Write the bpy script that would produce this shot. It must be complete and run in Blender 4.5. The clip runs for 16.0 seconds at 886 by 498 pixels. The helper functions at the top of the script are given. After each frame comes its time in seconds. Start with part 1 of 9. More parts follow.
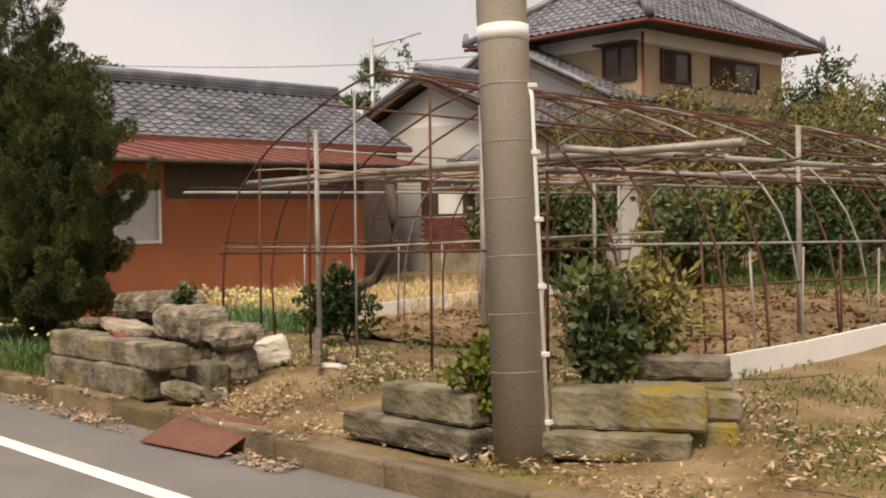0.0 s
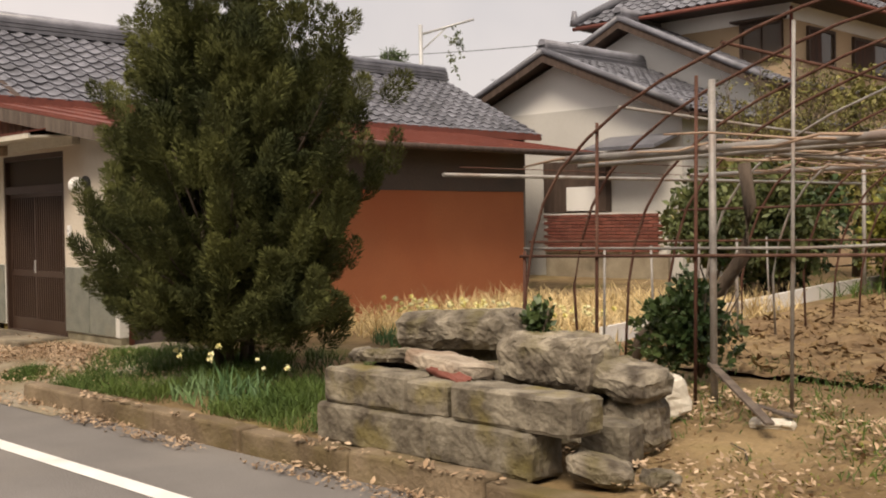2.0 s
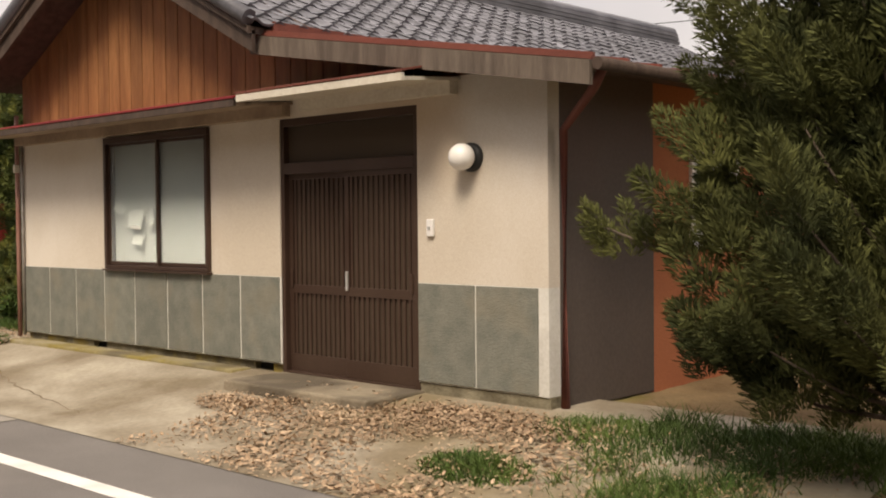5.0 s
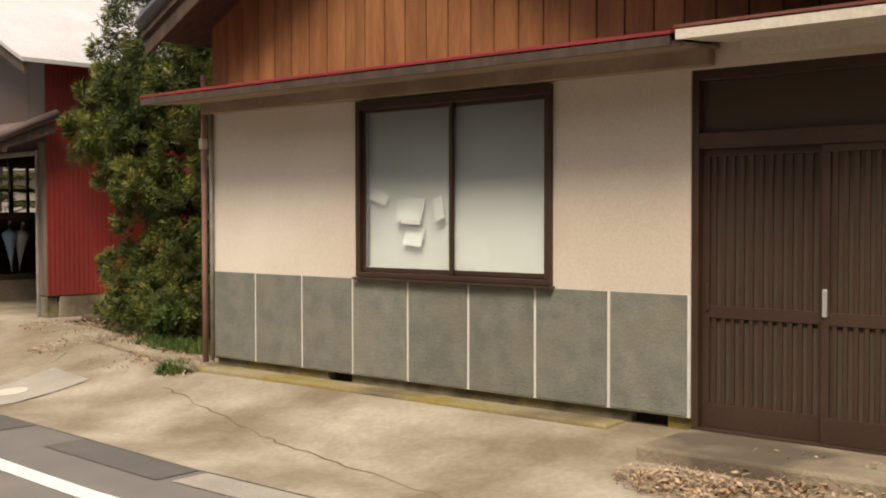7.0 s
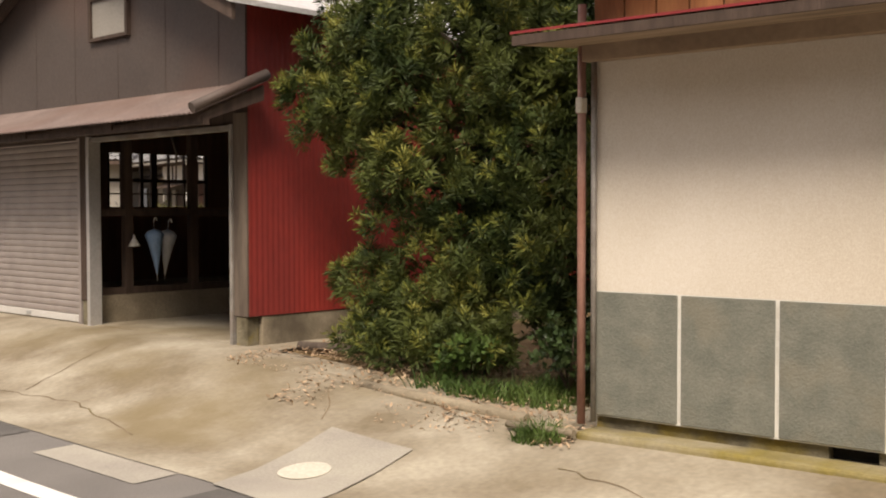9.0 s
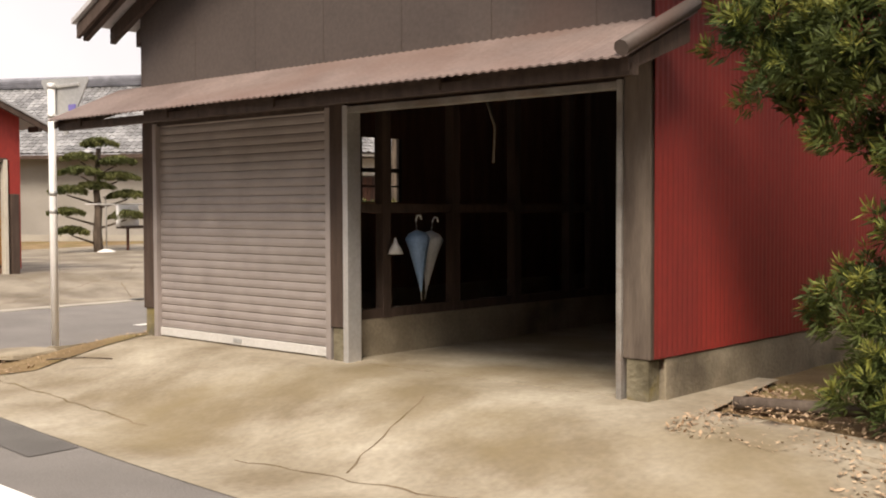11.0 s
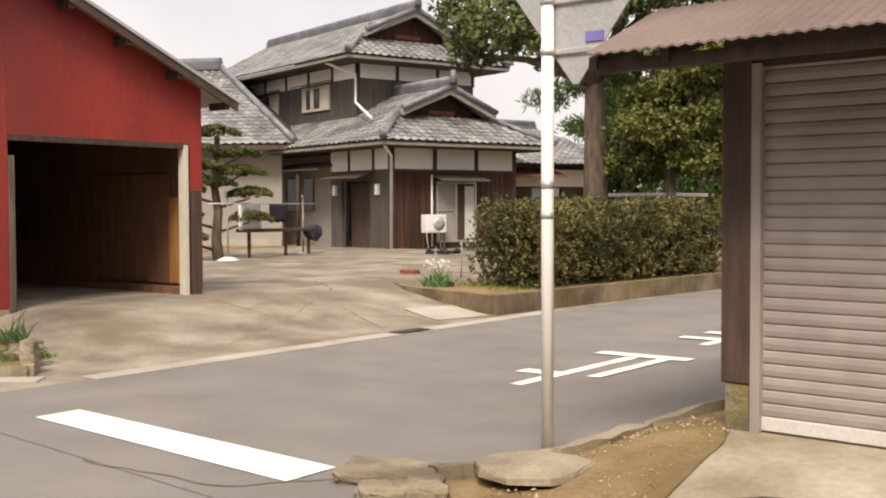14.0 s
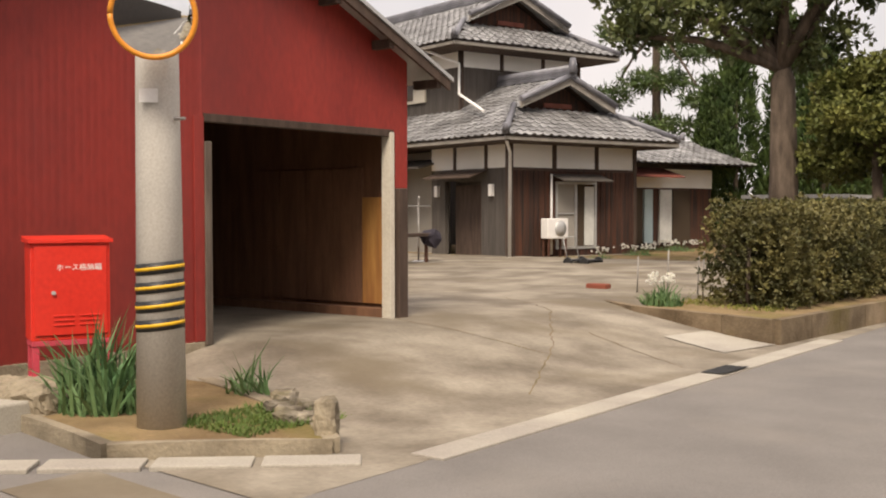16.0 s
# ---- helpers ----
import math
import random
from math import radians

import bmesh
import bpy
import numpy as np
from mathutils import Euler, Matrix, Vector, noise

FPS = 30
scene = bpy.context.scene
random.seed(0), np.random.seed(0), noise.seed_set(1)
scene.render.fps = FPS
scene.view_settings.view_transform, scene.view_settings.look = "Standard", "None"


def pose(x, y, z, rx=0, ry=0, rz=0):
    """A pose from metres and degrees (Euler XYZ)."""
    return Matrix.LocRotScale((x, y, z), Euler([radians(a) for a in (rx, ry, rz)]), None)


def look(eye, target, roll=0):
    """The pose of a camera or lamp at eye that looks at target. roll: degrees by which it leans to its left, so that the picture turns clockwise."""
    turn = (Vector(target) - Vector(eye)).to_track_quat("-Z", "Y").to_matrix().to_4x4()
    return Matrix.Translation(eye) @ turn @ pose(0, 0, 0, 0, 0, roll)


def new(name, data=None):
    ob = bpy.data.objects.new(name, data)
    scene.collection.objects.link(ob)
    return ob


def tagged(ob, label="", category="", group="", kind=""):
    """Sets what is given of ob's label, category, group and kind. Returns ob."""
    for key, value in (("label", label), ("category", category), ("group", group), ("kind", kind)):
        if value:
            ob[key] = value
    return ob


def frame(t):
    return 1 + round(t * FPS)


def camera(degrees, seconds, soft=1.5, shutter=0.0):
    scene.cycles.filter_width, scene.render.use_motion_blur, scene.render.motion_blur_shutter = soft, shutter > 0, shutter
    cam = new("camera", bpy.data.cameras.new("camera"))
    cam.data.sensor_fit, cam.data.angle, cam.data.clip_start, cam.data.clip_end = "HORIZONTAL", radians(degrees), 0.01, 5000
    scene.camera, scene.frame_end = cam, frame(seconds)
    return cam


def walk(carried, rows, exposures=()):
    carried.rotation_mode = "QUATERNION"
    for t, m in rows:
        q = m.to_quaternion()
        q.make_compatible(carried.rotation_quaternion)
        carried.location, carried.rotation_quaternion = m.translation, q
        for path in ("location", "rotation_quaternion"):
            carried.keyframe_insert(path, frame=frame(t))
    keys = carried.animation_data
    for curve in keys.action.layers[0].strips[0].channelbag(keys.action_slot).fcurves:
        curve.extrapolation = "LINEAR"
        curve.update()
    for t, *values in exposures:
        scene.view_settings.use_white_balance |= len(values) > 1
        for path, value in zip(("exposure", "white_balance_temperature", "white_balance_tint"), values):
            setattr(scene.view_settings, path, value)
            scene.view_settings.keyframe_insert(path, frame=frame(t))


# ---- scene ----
import itertools

cam = camera(43.8, 16.0, soft=2.0)
PATH = [
    (0, (3.05, -1.492, 1.668), (1.605, -0.111, 1.618), -0.9),
    (0.5, (1.878, -1.492, 1.655), (0.439, -0.104, 1.604), -1.0),
    (1, (0.719, -1.502, 1.646), (-0.712, -0.105, 1.598), -0.7),
    (1.5, (-0.398, -1.532, 1.642), (-1.822, -0.129, 1.594), -0.7),
    (2, (-1.543, -1.554, 1.632), (-2.959, -0.142, 1.585), -0.8),
    (2.5, (-2.686, -1.585, 1.628), (-4.094, -0.165, 1.582), -0.7),
    (3, (-3.823, -1.611, 1.623), (-5.22, -0.181, 1.576), -0.7),
    (3.5, (-4.984, -1.636, 1.629), (-6.37, -0.195, 1.583), -0.6),
    (4, (-6.121, -1.617, 1.639), (-7.501, -0.17, 1.591), -0.6),
    (6.3, (-11.382, -1.697, 1.663), (-12.7, -0.194, 1.611), -0.1),
    (6.5, (-11.84, -1.704, 1.663), (-13.152, -0.196, 1.61), 0.0),
    (7, (-13.029, -1.666, 1.671), (-14.329, -0.146, 1.61), -0.1),
    (7.5, (-14.192, -1.632, 1.664), (-15.479, -0.103, 1.601), -0.2),
    (8, (-15.36, -1.527, 1.659), (-16.639, 0.009, 1.596), -0.2),
    (8.5, (-16.541, -1.401, 1.651), (-17.815, 0.14, 1.588), -0.1),
    (9, (-17.705, -1.312, 1.666), (-18.969, 0.236, 1.598), -0.1),
    (9.5, (-18.845, -1.234, 1.67), (-20.101, 0.321, 1.601), -0.2),
    (10, (-19.985, -1.097, 1.669), (-21.241, 0.458, 1.598), -0.2),
    (12.3, (-25.22, -0.537, 1.652), (-26.453, 1.036, 1.578), -0.1),
    (12.5, (-25.652, -0.494, 1.655), (-26.883, 1.081, 1.582), -0.1),
    (13, (-26.725, -0.4, 1.687), (-27.95, 1.178, 1.611), -0.3),
    (13.5, (-27.855, -0.247, 1.694), (-29.078, 1.335, 1.618), -0.2),
    (14, (-28.944, -0.121, 1.69), (-30.164, 1.463, 1.615), -0.2),
    (14.5, (-30.043, 0.023, 1.686), (-31.261, 1.608, 1.612), -0.2),
    (15, (-31.141, 0.17, 1.686), (-32.358, 1.756, 1.614), -0.2),
    (15.5, (-32.235, 0.309, 1.684), (-33.449, 1.897, 1.613), -0.1),
    (16, (-33.301, 0.432, 1.689), (-34.514, 2.02, 1.62), -0.1),
]
walk(cam, [(t, look(e, g, r)) for t, e, g, r in PATH],
     [(0, -0.27, 7250, 14), (4, -0.24, 7250, 14), (7, -0.2, 7200, 14), (10, 0.03, 7000, 14), (12.5, 0.16, 6900, 13), (16, -0.04, 7100, 14)])

# ---- sky and sun ----
sun_dir = Vector((0.30, -0.56, 0.77)).normalized()
world = bpy.data.worlds.new("sky")
scene.world = world
world.use_nodes = True
wn, wl = world.node_tree.nodes, world.node_tree.links
wn.clear()
w_out = wn.new("ShaderNodeOutputWorld")
w_bg = wn.new("ShaderNodeBackground")
w_sky = wn.new("ShaderNodeTexSky")
w_sky.sky_type, w_sky.sun_disc = "NISHITA", False
w_sky.sun_elevation = math.asin(sun_dir.z)
w_sky.sun_rotation = math.atan2(sun_dir.x, sun_dir.y)
w_sky.dust_density = 3.0
w_mul = wn.new("ShaderNodeMix")
w_mul.data_type, w_mul.blend_type = "RGBA", "MULTIPLY"
w_mul.inputs[0].default_value = 1.0
w_mul.inputs[7].default_value = (0.10, 0.10, 0.10, 1)
w_co = wn.new("ShaderNodeTexCoord")
w_no = wn.new("ShaderNodeTexNoise")
w_no.inputs["Scale"].default_value, w_no.inputs["Detail"].default_value = 2.2, 5.0
w_ramp = wn.new("ShaderNodeValToRGB")
w_ramp.color_ramp.elements[0].position, w_ramp.color_ramp.elements[0].color = 0.35, (0.62, 0.62, 0.62, 1)
w_ramp.color_ramp.elements[1].position, w_ramp.color_ramp.elements[1].color = 0.60, (0.95, 0.95, 0.95, 1)
w_mix = wn.new("ShaderNodeMix")
w_mix.data_type = "RGBA"
w_mix.inputs[7].default_value = (0.96, 0.935, 0.955, 1)
wl.new(w_sky.outputs[0], w_mul.inputs[6])
wl.new(w_co.outputs["Generated"], w_no.inputs["Vector"])
wl.new(w_no.outputs["Fac"], w_ramp.inputs[0])
wl.new(w_ramp.outputs[0], w_mix.inputs[0])
wl.new(w_mul.outputs[2], w_mix.inputs[6])
wl.new(w_mix.outputs[2], w_bg.inputs[0])
w_bg.inputs[1].default_value = 1.04
w_sep = wn.new("ShaderNodeSeparateXYZ")
wl.new(w_co.outputs["Generated"], w_sep.inputs[0])
w_alt = wn.new("ShaderNodeMapRange")
w_alt.inputs["From Min"].default_value, w_alt.inputs["From Max"].default_value = 0.30, 1.0
w_alt.inputs["To Min"].default_value, w_alt.inputs["To Max"].default_value = 1.0, 1.6
wl.new(w_sep.outputs[2], w_alt.inputs[0])
w_zen = wn.new("ShaderNodeVectorMath")
w_zen.operation = "SCALE"
wl.new(w_mix.outputs[2], w_zen.inputs[0])
wl.new(w_alt.outputs[0], w_zen.inputs["Scale"])
wl.new(w_zen.outputs[0], w_bg.inputs[0])
wl.new(w_bg.outputs[0], w_out.inputs[0])

sun_data = bpy.data.lights.new("sun", "SUN")
sun_data.energy, sun_data.angle, sun_data.color = 4.3, radians(20), (1.0, 0.93, 0.82)
sun = new("sun", sun_data)
sun.matrix_world = look(sun_dir * 60, (0, 0, 0))
scene.view_settings.exposure = 0.0


# ---- materials ----
def mat(name, c1, c2=None, rough=0.8, metal=0.0, scale=3.0, fine=40.0, bump=0.15, c3=None, stain=0.5, island=0.0, obj=0.0,
        stretch=None, spec=0.4, wave=None):
    """Base colours c1..c2 by coarse noise, c3 as stains, fine grain in bump; all in metres of the world."""
    m = bpy.data.materials.new(name)
    m.use_nodes = True
    n, l = m.node_tree.nodes, m.node_tree.links
    b = n["Principled BSDF"]
    b.inputs["Roughness"].default_value, b.inputs["Metallic"].default_value = rough, metal
    b.inputs["Specular IOR Level"].default_value = spec
    c2 = c2 or tuple(v * 0.8 for v in c1)
    geo = n.new("ShaderNodeNewGeometry")
    mp = n.new("ShaderNodeMapping")
    l.new(geo.outputs["Position"], mp.inputs["Vector"])
    if stretch:
        mp.inputs["Scale"].default_value = stretch
    t1 = n.new("ShaderNodeTexNoise")
    t1.inputs["Scale"].default_value, t1.inputs["Detail"].default_value = scale, 6
    l.new(mp.outputs[0], t1.inputs["Vector"])
    r1 = n.new("ShaderNodeValToRGB")
    r1.color_ramp.elements[0].position, r1.color_ramp.elements[0].color = 0.35, (*c1, 1)
    r1.color_ramp.elements[1].position, r1.color_ramp.elements[1].color = 0.68, (*c2, 1)
    l.new(t1.outputs["Fac"], r1.inputs[0])
    t2 = n.new("ShaderNodeTexNoise")
    t2.inputs["Scale"].default_value, t2.inputs["Detail"].default_value = fine, 4
    l.new(mp.outputs[0], t2.inputs["Vector"])
    last = r1.outputs[0]
    g = n.new("ShaderNodeMix")
    g.data_type, g.blend_type = "RGBA", "OVERLAY"
    g.inputs[0].default_value = 0.28
    l.new(last, g.inputs[6])
    l.new(t2.outputs["Fac"], g.inputs[7])
    last = g.outputs[2]
    if c3:
        t3 = n.new("ShaderNodeTexNoise")
        t3.inputs["Scale"].default_value, t3.inputs["Detail"].default_value = scale * 0.45, 8
        off = n.new("ShaderNodeMapping")
        off.inputs["Location"].default_value = (7.3, 2.1, 4.4)
        l.new(mp.outputs[0], off.inputs["Vector"])
        l.new(off.outputs[0], t3.inputs["Vector"])
        r3 = n.new("ShaderNodeValToRGB")
        r3.color_ramp.elements[0].position, r3.color_ramp.elements[0].color = 0.52, (0, 0, 0, 1)
        r3.color_ramp.elements[1].position, r3.color_ramp.elements[1].color = 0.66, (stain, stain, stain, 1)
        l.new(t3.outputs["Fac"], r3.inputs[0])
        s = n.new("ShaderNodeMix")
        s.data_type = "RGBA"
        s.inputs[7].default_value = (*c3, 1)
        l.new(r3.outputs[0], s.inputs[0])
        l.new(last, s.inputs[6])
        last = s.outputs[2]
    for amount, socket in ((island, "isl"), (obj, "obj")):
        if amount:
            if socket == "isl":
                src = geo.outputs["Random Per Island"]
            else:
                src = n.new("ShaderNodeObjectInfo").outputs["Random"]
            mr = n.new("ShaderNodeMapRange")
            mr.inputs["To Min"].default_value, mr.inputs["To Max"].default_value = 1 - amount, 1 + amount
            l.new(src, mr.inputs["Value"])
            hs = n.new("ShaderNodeHueSaturation")
            l.new(mr.outputs[0], hs.inputs["Value"])
            l.new(last, hs.inputs["Color"])
            last = hs.outputs[0]
    l.new(last, b.inputs["Base Color"])
    if bump:
        bp = n.new("ShaderNodeBump")
        bp.inputs["Strength"].default_value, bp.inputs["Distance"].default_value = bump, 0.02
        l.new(t2.outputs["Fac"], bp.inputs["Height"])
        l.new(bp.outputs[0], b.inputs["Normal"])
    return m


def leaf_mat(name, dark, light, rough=0.55):
    m = mat(name, dark, light, rough=rough, scale=1.6, fine=9, bump=0, island=0.22, spec=0.25)
    m.node_tree.nodes["Principled BSDF"].inputs["Subsurface Weight"].default_value = 0.0
    return m


M = {
    "asphalt": mat("asphalt", (0.155, 0.142, 0.13), (0.19, 0.175, 0.16), 0.9, scale=1.3, fine=70, bump=0.4, c3=(0.235, 0.21, 0.18), stain=0.4),
    "concrete": mat("concrete", (0.20, 0.16, 0.105), (0.40, 0.355, 0.275), 0.9, scale=1.25, fine=22, bump=0.15, c3=(0.195, 0.148, 0.075), stain=0.8),
    "yard": mat("yard_concrete", (0.14, 0.115, 0.085), (0.30, 0.262, 0.205), 0.9, scale=1.3, fine=22, bump=0.15, c3=(0.145, 0.115, 0.075), stain=0.8),
    "patch": mat("patch_concrete", (0.30, 0.27, 0.23), (0.38, 0.35, 0.29), 0.9, scale=1.5, fine=60, c3=(0.5, 0.46, 0.38), stain=0.4),
    "old_concrete": mat("old_concrete", (0.22, 0.18, 0.125), (0.33, 0.28, 0.20), 0.95, scale=2.5, fine=35, bump=0.5, c3=(0.09, 0.072, 0.05), stain=0.85),
    "moss_concrete": mat("moss_concrete", (0.09, 0.075, 0.045), (0.25, 0.22, 0.15), 0.95, scale=4.0, fine=30, bump=0.7, c3=(0.26, 0.19, 0.02), stain=0.95),
    "kerb_stone": mat("kerb_stone", (0.11, 0.078, 0.045), (0.24, 0.18, 0.115), 0.95, scale=2.2, fine=30, bump=0.6, c3=(0.13, 0.10, 0.03), stain=0.8, obj=0.15),
    "block": mat("weathered_block", (0.075, 0.06, 0.042), (0.27, 0.235, 0.175), 0.95, scale=5.5, fine=26, bump=0.9, c3=(0.17, 0.135, 0.035), stain=0.7, obj=0.2),
    "moss_strip": mat("yellow_moss_concrete", (0.23, 0.18, 0.04), (0.30, 0.26, 0.17), 0.95, scale=2.5, fine=35, bump=0.4, c3=(0.11, 0.09, 0.055), stain=0.9),
    "paint_white": mat("road_paint", (0.74, 0.71, 0.66), (0.82, 0.79, 0.74), 0.7, scale=5, fine=70, c3=(0.45, 0.42, 0.38), stain=0.4),
    "soil": mat("soil", (0.15, 0.098, 0.045), (0.27, 0.19, 0.095), 1.0, scale=1.8, fine=24, bump=1.0, c3=(0.15, 0.13, 0.03), stain=0.75),
    "tilled": mat("tilled_soil", (0.155, 0.095, 0.045), (0.24, 0.16, 0.08), 1.0, scale=3.0, fine=14, bump=1.0, c3=(0.36, 0.26, 0.13), stain=0.6),
    "stucco": mat("stucco", (0.565, 0.495, 0.40), (0.67, 0.61, 0.525), 0.9, scale=0.9, fine=140, bump=0.12, c3=(0.42, 0.30, 0.18), stain=0.6, stretch=(1, 1, 0.6)),
    "plaster": mat("white_plaster", (0.72, 0.70, 0.66), (0.78, 0.76, 0.72), 0.9, scale=0.8, fine=60, c3=(0.55, 0.52, 0.47), stain=0.4),
    "grey_plaster": mat("grey_plaster", (0.27, 0.25, 0.22), (0.33, 0.305, 0.27), 0.9, scale=0.8, fine=60),
    "wains": mat("wainscot_panel", (0.145, 0.15, 0.125), (0.20, 0.20, 0.165), 0.75, scale=6, fine=70, bump=0.3, obj=0.10, c3=(0.24, 0.21, 0.15), stain=0.35),
    "slate_wall": mat("slate_grey_siding", (0.15, 0.145, 0.145), (0.19, 0.185, 0.183), 0.8, scale=0.9, fine=40),
    "grout": mat("grout", (0.70, 0.68, 0.62), None, 0.8),
    "wood": mat("board_wood", (0.21, 0.085, 0.03), (0.30, 0.135, 0.05), 0.75, scale=2.5, fine=20, bump=0.3, obj=0.14, stretch=(4, 4, 0.5), c3=(0.16, 0.06, 0.02), stain=0.6),
    "dark_wood": mat("dark_wood", (0.05, 0.032, 0.023), (0.085, 0.056, 0.042), 0.8, scale=3, fine=25, bump=0.4, stretch=(4, 4, 0.5), obj=0.1),
    "post_wood": mat("weathered_post", (0.085, 0.064, 0.05), (0.155, 0.122, 0.095), 0.9, scale=3, fine=25, bump=0.4, stretch=(4, 4, 0.5)),
    "pale_barge": mat("weathered_grey_timber", (0.22, 0.20, 0.175), (0.30, 0.275, 0.24), 0.85, scale=3, fine=25, bump=0.2),
    "burnt": mat("burnt_cedar", (0.028, 0.018, 0.014), (0.085, 0.032, 0.017), 0.85, scale=2, fine=25, bump=0.4, stretch=(6, 6, 0.35), obj=0.2),
    "grey_board": mat("grey_board", (0.065, 0.055, 0.048), (0.10, 0.087, 0.075), 0.85, scale=2, fine=25, bump=0.3, stretch=(6, 6, 0.4), obj=0.1),
    "brown_sheet": mat("brown_metal_sheet", (0.075, 0.058, 0.05), (0.105, 0.082, 0.07), 0.6, 0.1, scale=0.7, fine=30, bump=0.1, c3=(0.14, 0.075, 0.055), stain=0.5),
    "bronze": mat("bronze_aluminium", (0.060, 0.034, 0.024), (0.078, 0.048, 0.034), 0.42, 0.3, scale=2, fine=60, bump=0.03),
    "aluminium": mat("aluminium", (0.55, 0.54, 0.52), (0.62, 0.60, 0.58), 0.45, 0.6, scale=3, fine=40, bump=0.05),
    "shutter": mat("shutter_slat", (0.325, 0.285, 0.265), (0.365, 0.32, 0.30), 0.55, 0.2, scale=1.3, fine=4, bump=0.02),
    "pale_bar": mat("pale_painted_bar", (0.56, 0.54, 0.51), (0.62, 0.60, 0.57), 0.5, scale=3, fine=40, bump=0.03),
    "red_sheet": mat("red_corrugated", (0.235, 0.024, 0.018), (0.31, 0.034, 0.024), 0.6, scale=0.9, fine=20, bump=0.1, c3=(0.15, 0.024, 0.022), stain=0.7, stretch=(1, 1, 0.4)),
    "red_trim": mat("red_trim", (0.30, 0.03, 0.03), (0.36, 0.05, 0.045), 0.6),
    "red_edge": mat("dark_red_edge", (0.20, 0.018, 0.022), (0.26, 0.03, 0.03), 0.6),
    "red_roof": mat("faded_red_roof", (0.135, 0.038, 0.026), (0.175, 0.054, 0.037), 0.7, scale=1.5, fine=30, c3=(0.2, 0.05, 0.035), stain=0.5),
    "orange": mat("orange_render", (0.34, 0.115, 0.05), (0.40, 0.14, 0.06), 0.85, scale=0.8, fine=50, bump=0.2, c3=(0.36, 0.10, 0.04), stain=0.5),
    "roof_tile": mat("glazed_tile", (0.105, 0.105, 0.118), (0.19, 0.19, 0.21), 0.36, scale=2.5, fine=30, bump=0.1, island=0.25, obj=0.2, c3=(0.06, 0.058, 0.06), stain=0.5),
    "roof_tile_far": mat("weathered_tile", (0.17, 0.168, 0.168), (0.30, 0.297, 0.295), 0.42, scale=1.5, fine=25, bump=0.1, island=0.3, c3=(0.10, 0.095, 0.09), stain=0.6),
    "rust": mat("rusty_pipe", (0.075, 0.032, 0.021), (0.12, 0.052, 0.034), 0.85, 0.1, scale=8, fine=60, c3=(0.17, 0.10, 0.07), stain=0.5),
    "pipe": mat("galvanised_pipe", (0.24, 0.22, 0.20), (0.36, 0.335, 0.305), 0.55, 0.3, scale=5, fine=60, c3=(0.20, 0.12, 0.08), stain=0.5),
    "pole": mat("pole_concrete", (0.33, 0.29, 0.235), (0.39, 0.345, 0.285), 0.9, scale=1.5, fine=60, bump=0.08, c3=(0.22, 0.19, 0.155), stain=0.6),
    "pole_light": mat("pale_pole_concrete", (0.50, 0.475, 0.43), (0.57, 0.54, 0.49), 0.9, scale=1.5, fine=60, bump=0.08, c3=(0.30, 0.27, 0.22), stain=0.6),
    "white": mat("white_enamel", (0.80, 0.78, 0.75), (0.74, 0.72, 0.69), 0.45, scale=2, fine=40, bump=0.03),
    "grey_metal": mat("grey_metal", (0.42, 0.42, 0.41), (0.48, 0.48, 0.47), 0.5, 0.4, scale=2, fine=40, bump=0.03),
    "blue_patch": mat("blue_label", (0.20, 0.17, 0.45), None, 0.6),
    "black": mat("black_plastic", (0.02, 0.02, 0.02), None, 0.5, bump=0.03),
    "yellow": mat("yellow_band", (0.72, 0.42, 0.02), None, 0.5, bump=0.03),
    "fire_red": mat("fire_red_paint", (0.68, 0.035, 0.02), (0.60, 0.03, 0.018), 0.4, scale=1.5, fine=30, bump=0.03),
    "pink_leg": mat("faded_red_leg", (0.55, 0.06, 0.09), None, 0.55),
    "orange_rim": mat("orange_rim", (0.75, 0.28, 0.03), None, 0.45, bump=0.03),
    "plywood": mat("plywood", (0.34, 0.15, 0.04), (0.46, 0.24, 0.07), 0.7, scale=2, fine=15, bump=0.1, stretch=(4, 4, 0.4), c3=(0.2, 0.075, 0.03), stain=0.7),
    "inner_wood": mat("inner_wood", (0.13, 0.062, 0.036), (0.20, 0.10, 0.055), 0.85, scale=2, fine=20, stretch=(4, 4, 0.5)),
    "brick": mat("brick_face", (0.15, 0.045, 0.03), (0.20, 0.07, 0.05), 0.85, obj=0.25, scale=4),
    "cream_trim": mat("pale_trim", (0.55, 0.50, 0.41), (0.60, 0.55, 0.46), 0.7),
    "beige_wall": mat("beige_mortar", (0.40, 0.29, 0.18), (0.46, 0.34, 0.22), 0.9, scale=0.8, fine=50, c3=(0.34, 0.24, 0.15), stain=0.5),
    "rust_plate": mat("rusty_plate", (0.15, 0.065, 0.045), (0.19, 0.085, 0.06), 0.8, 0.2, scale=4, fine=50, bump=0.3),
    "straw": mat("straw", (0.52, 0.39, 0.19), (0.62, 0.48, 0.26), 0.9, island=0.3, bump=0),
    "dead_cane": mat("pale_dry_cane", (0.30, 0.20, 0.14), (0.40, 0.29, 0.21), 0.9, island=0.2, bump=0),
    "dead_leaf": mat("dead_leaf", (0.30, 0.20, 0.12), (0.50, 0.37, 0.25), 0.9, island=0.35, bump=0),
    "stone": mat("rubble_stone", (0.07, 0.056, 0.04), (0.30, 0.26, 0.195), 0.95, scale=7, fine=30, bump=0.9, c3=(0.12, 0.10, 0.04), stain=0.7, obj=0.2),
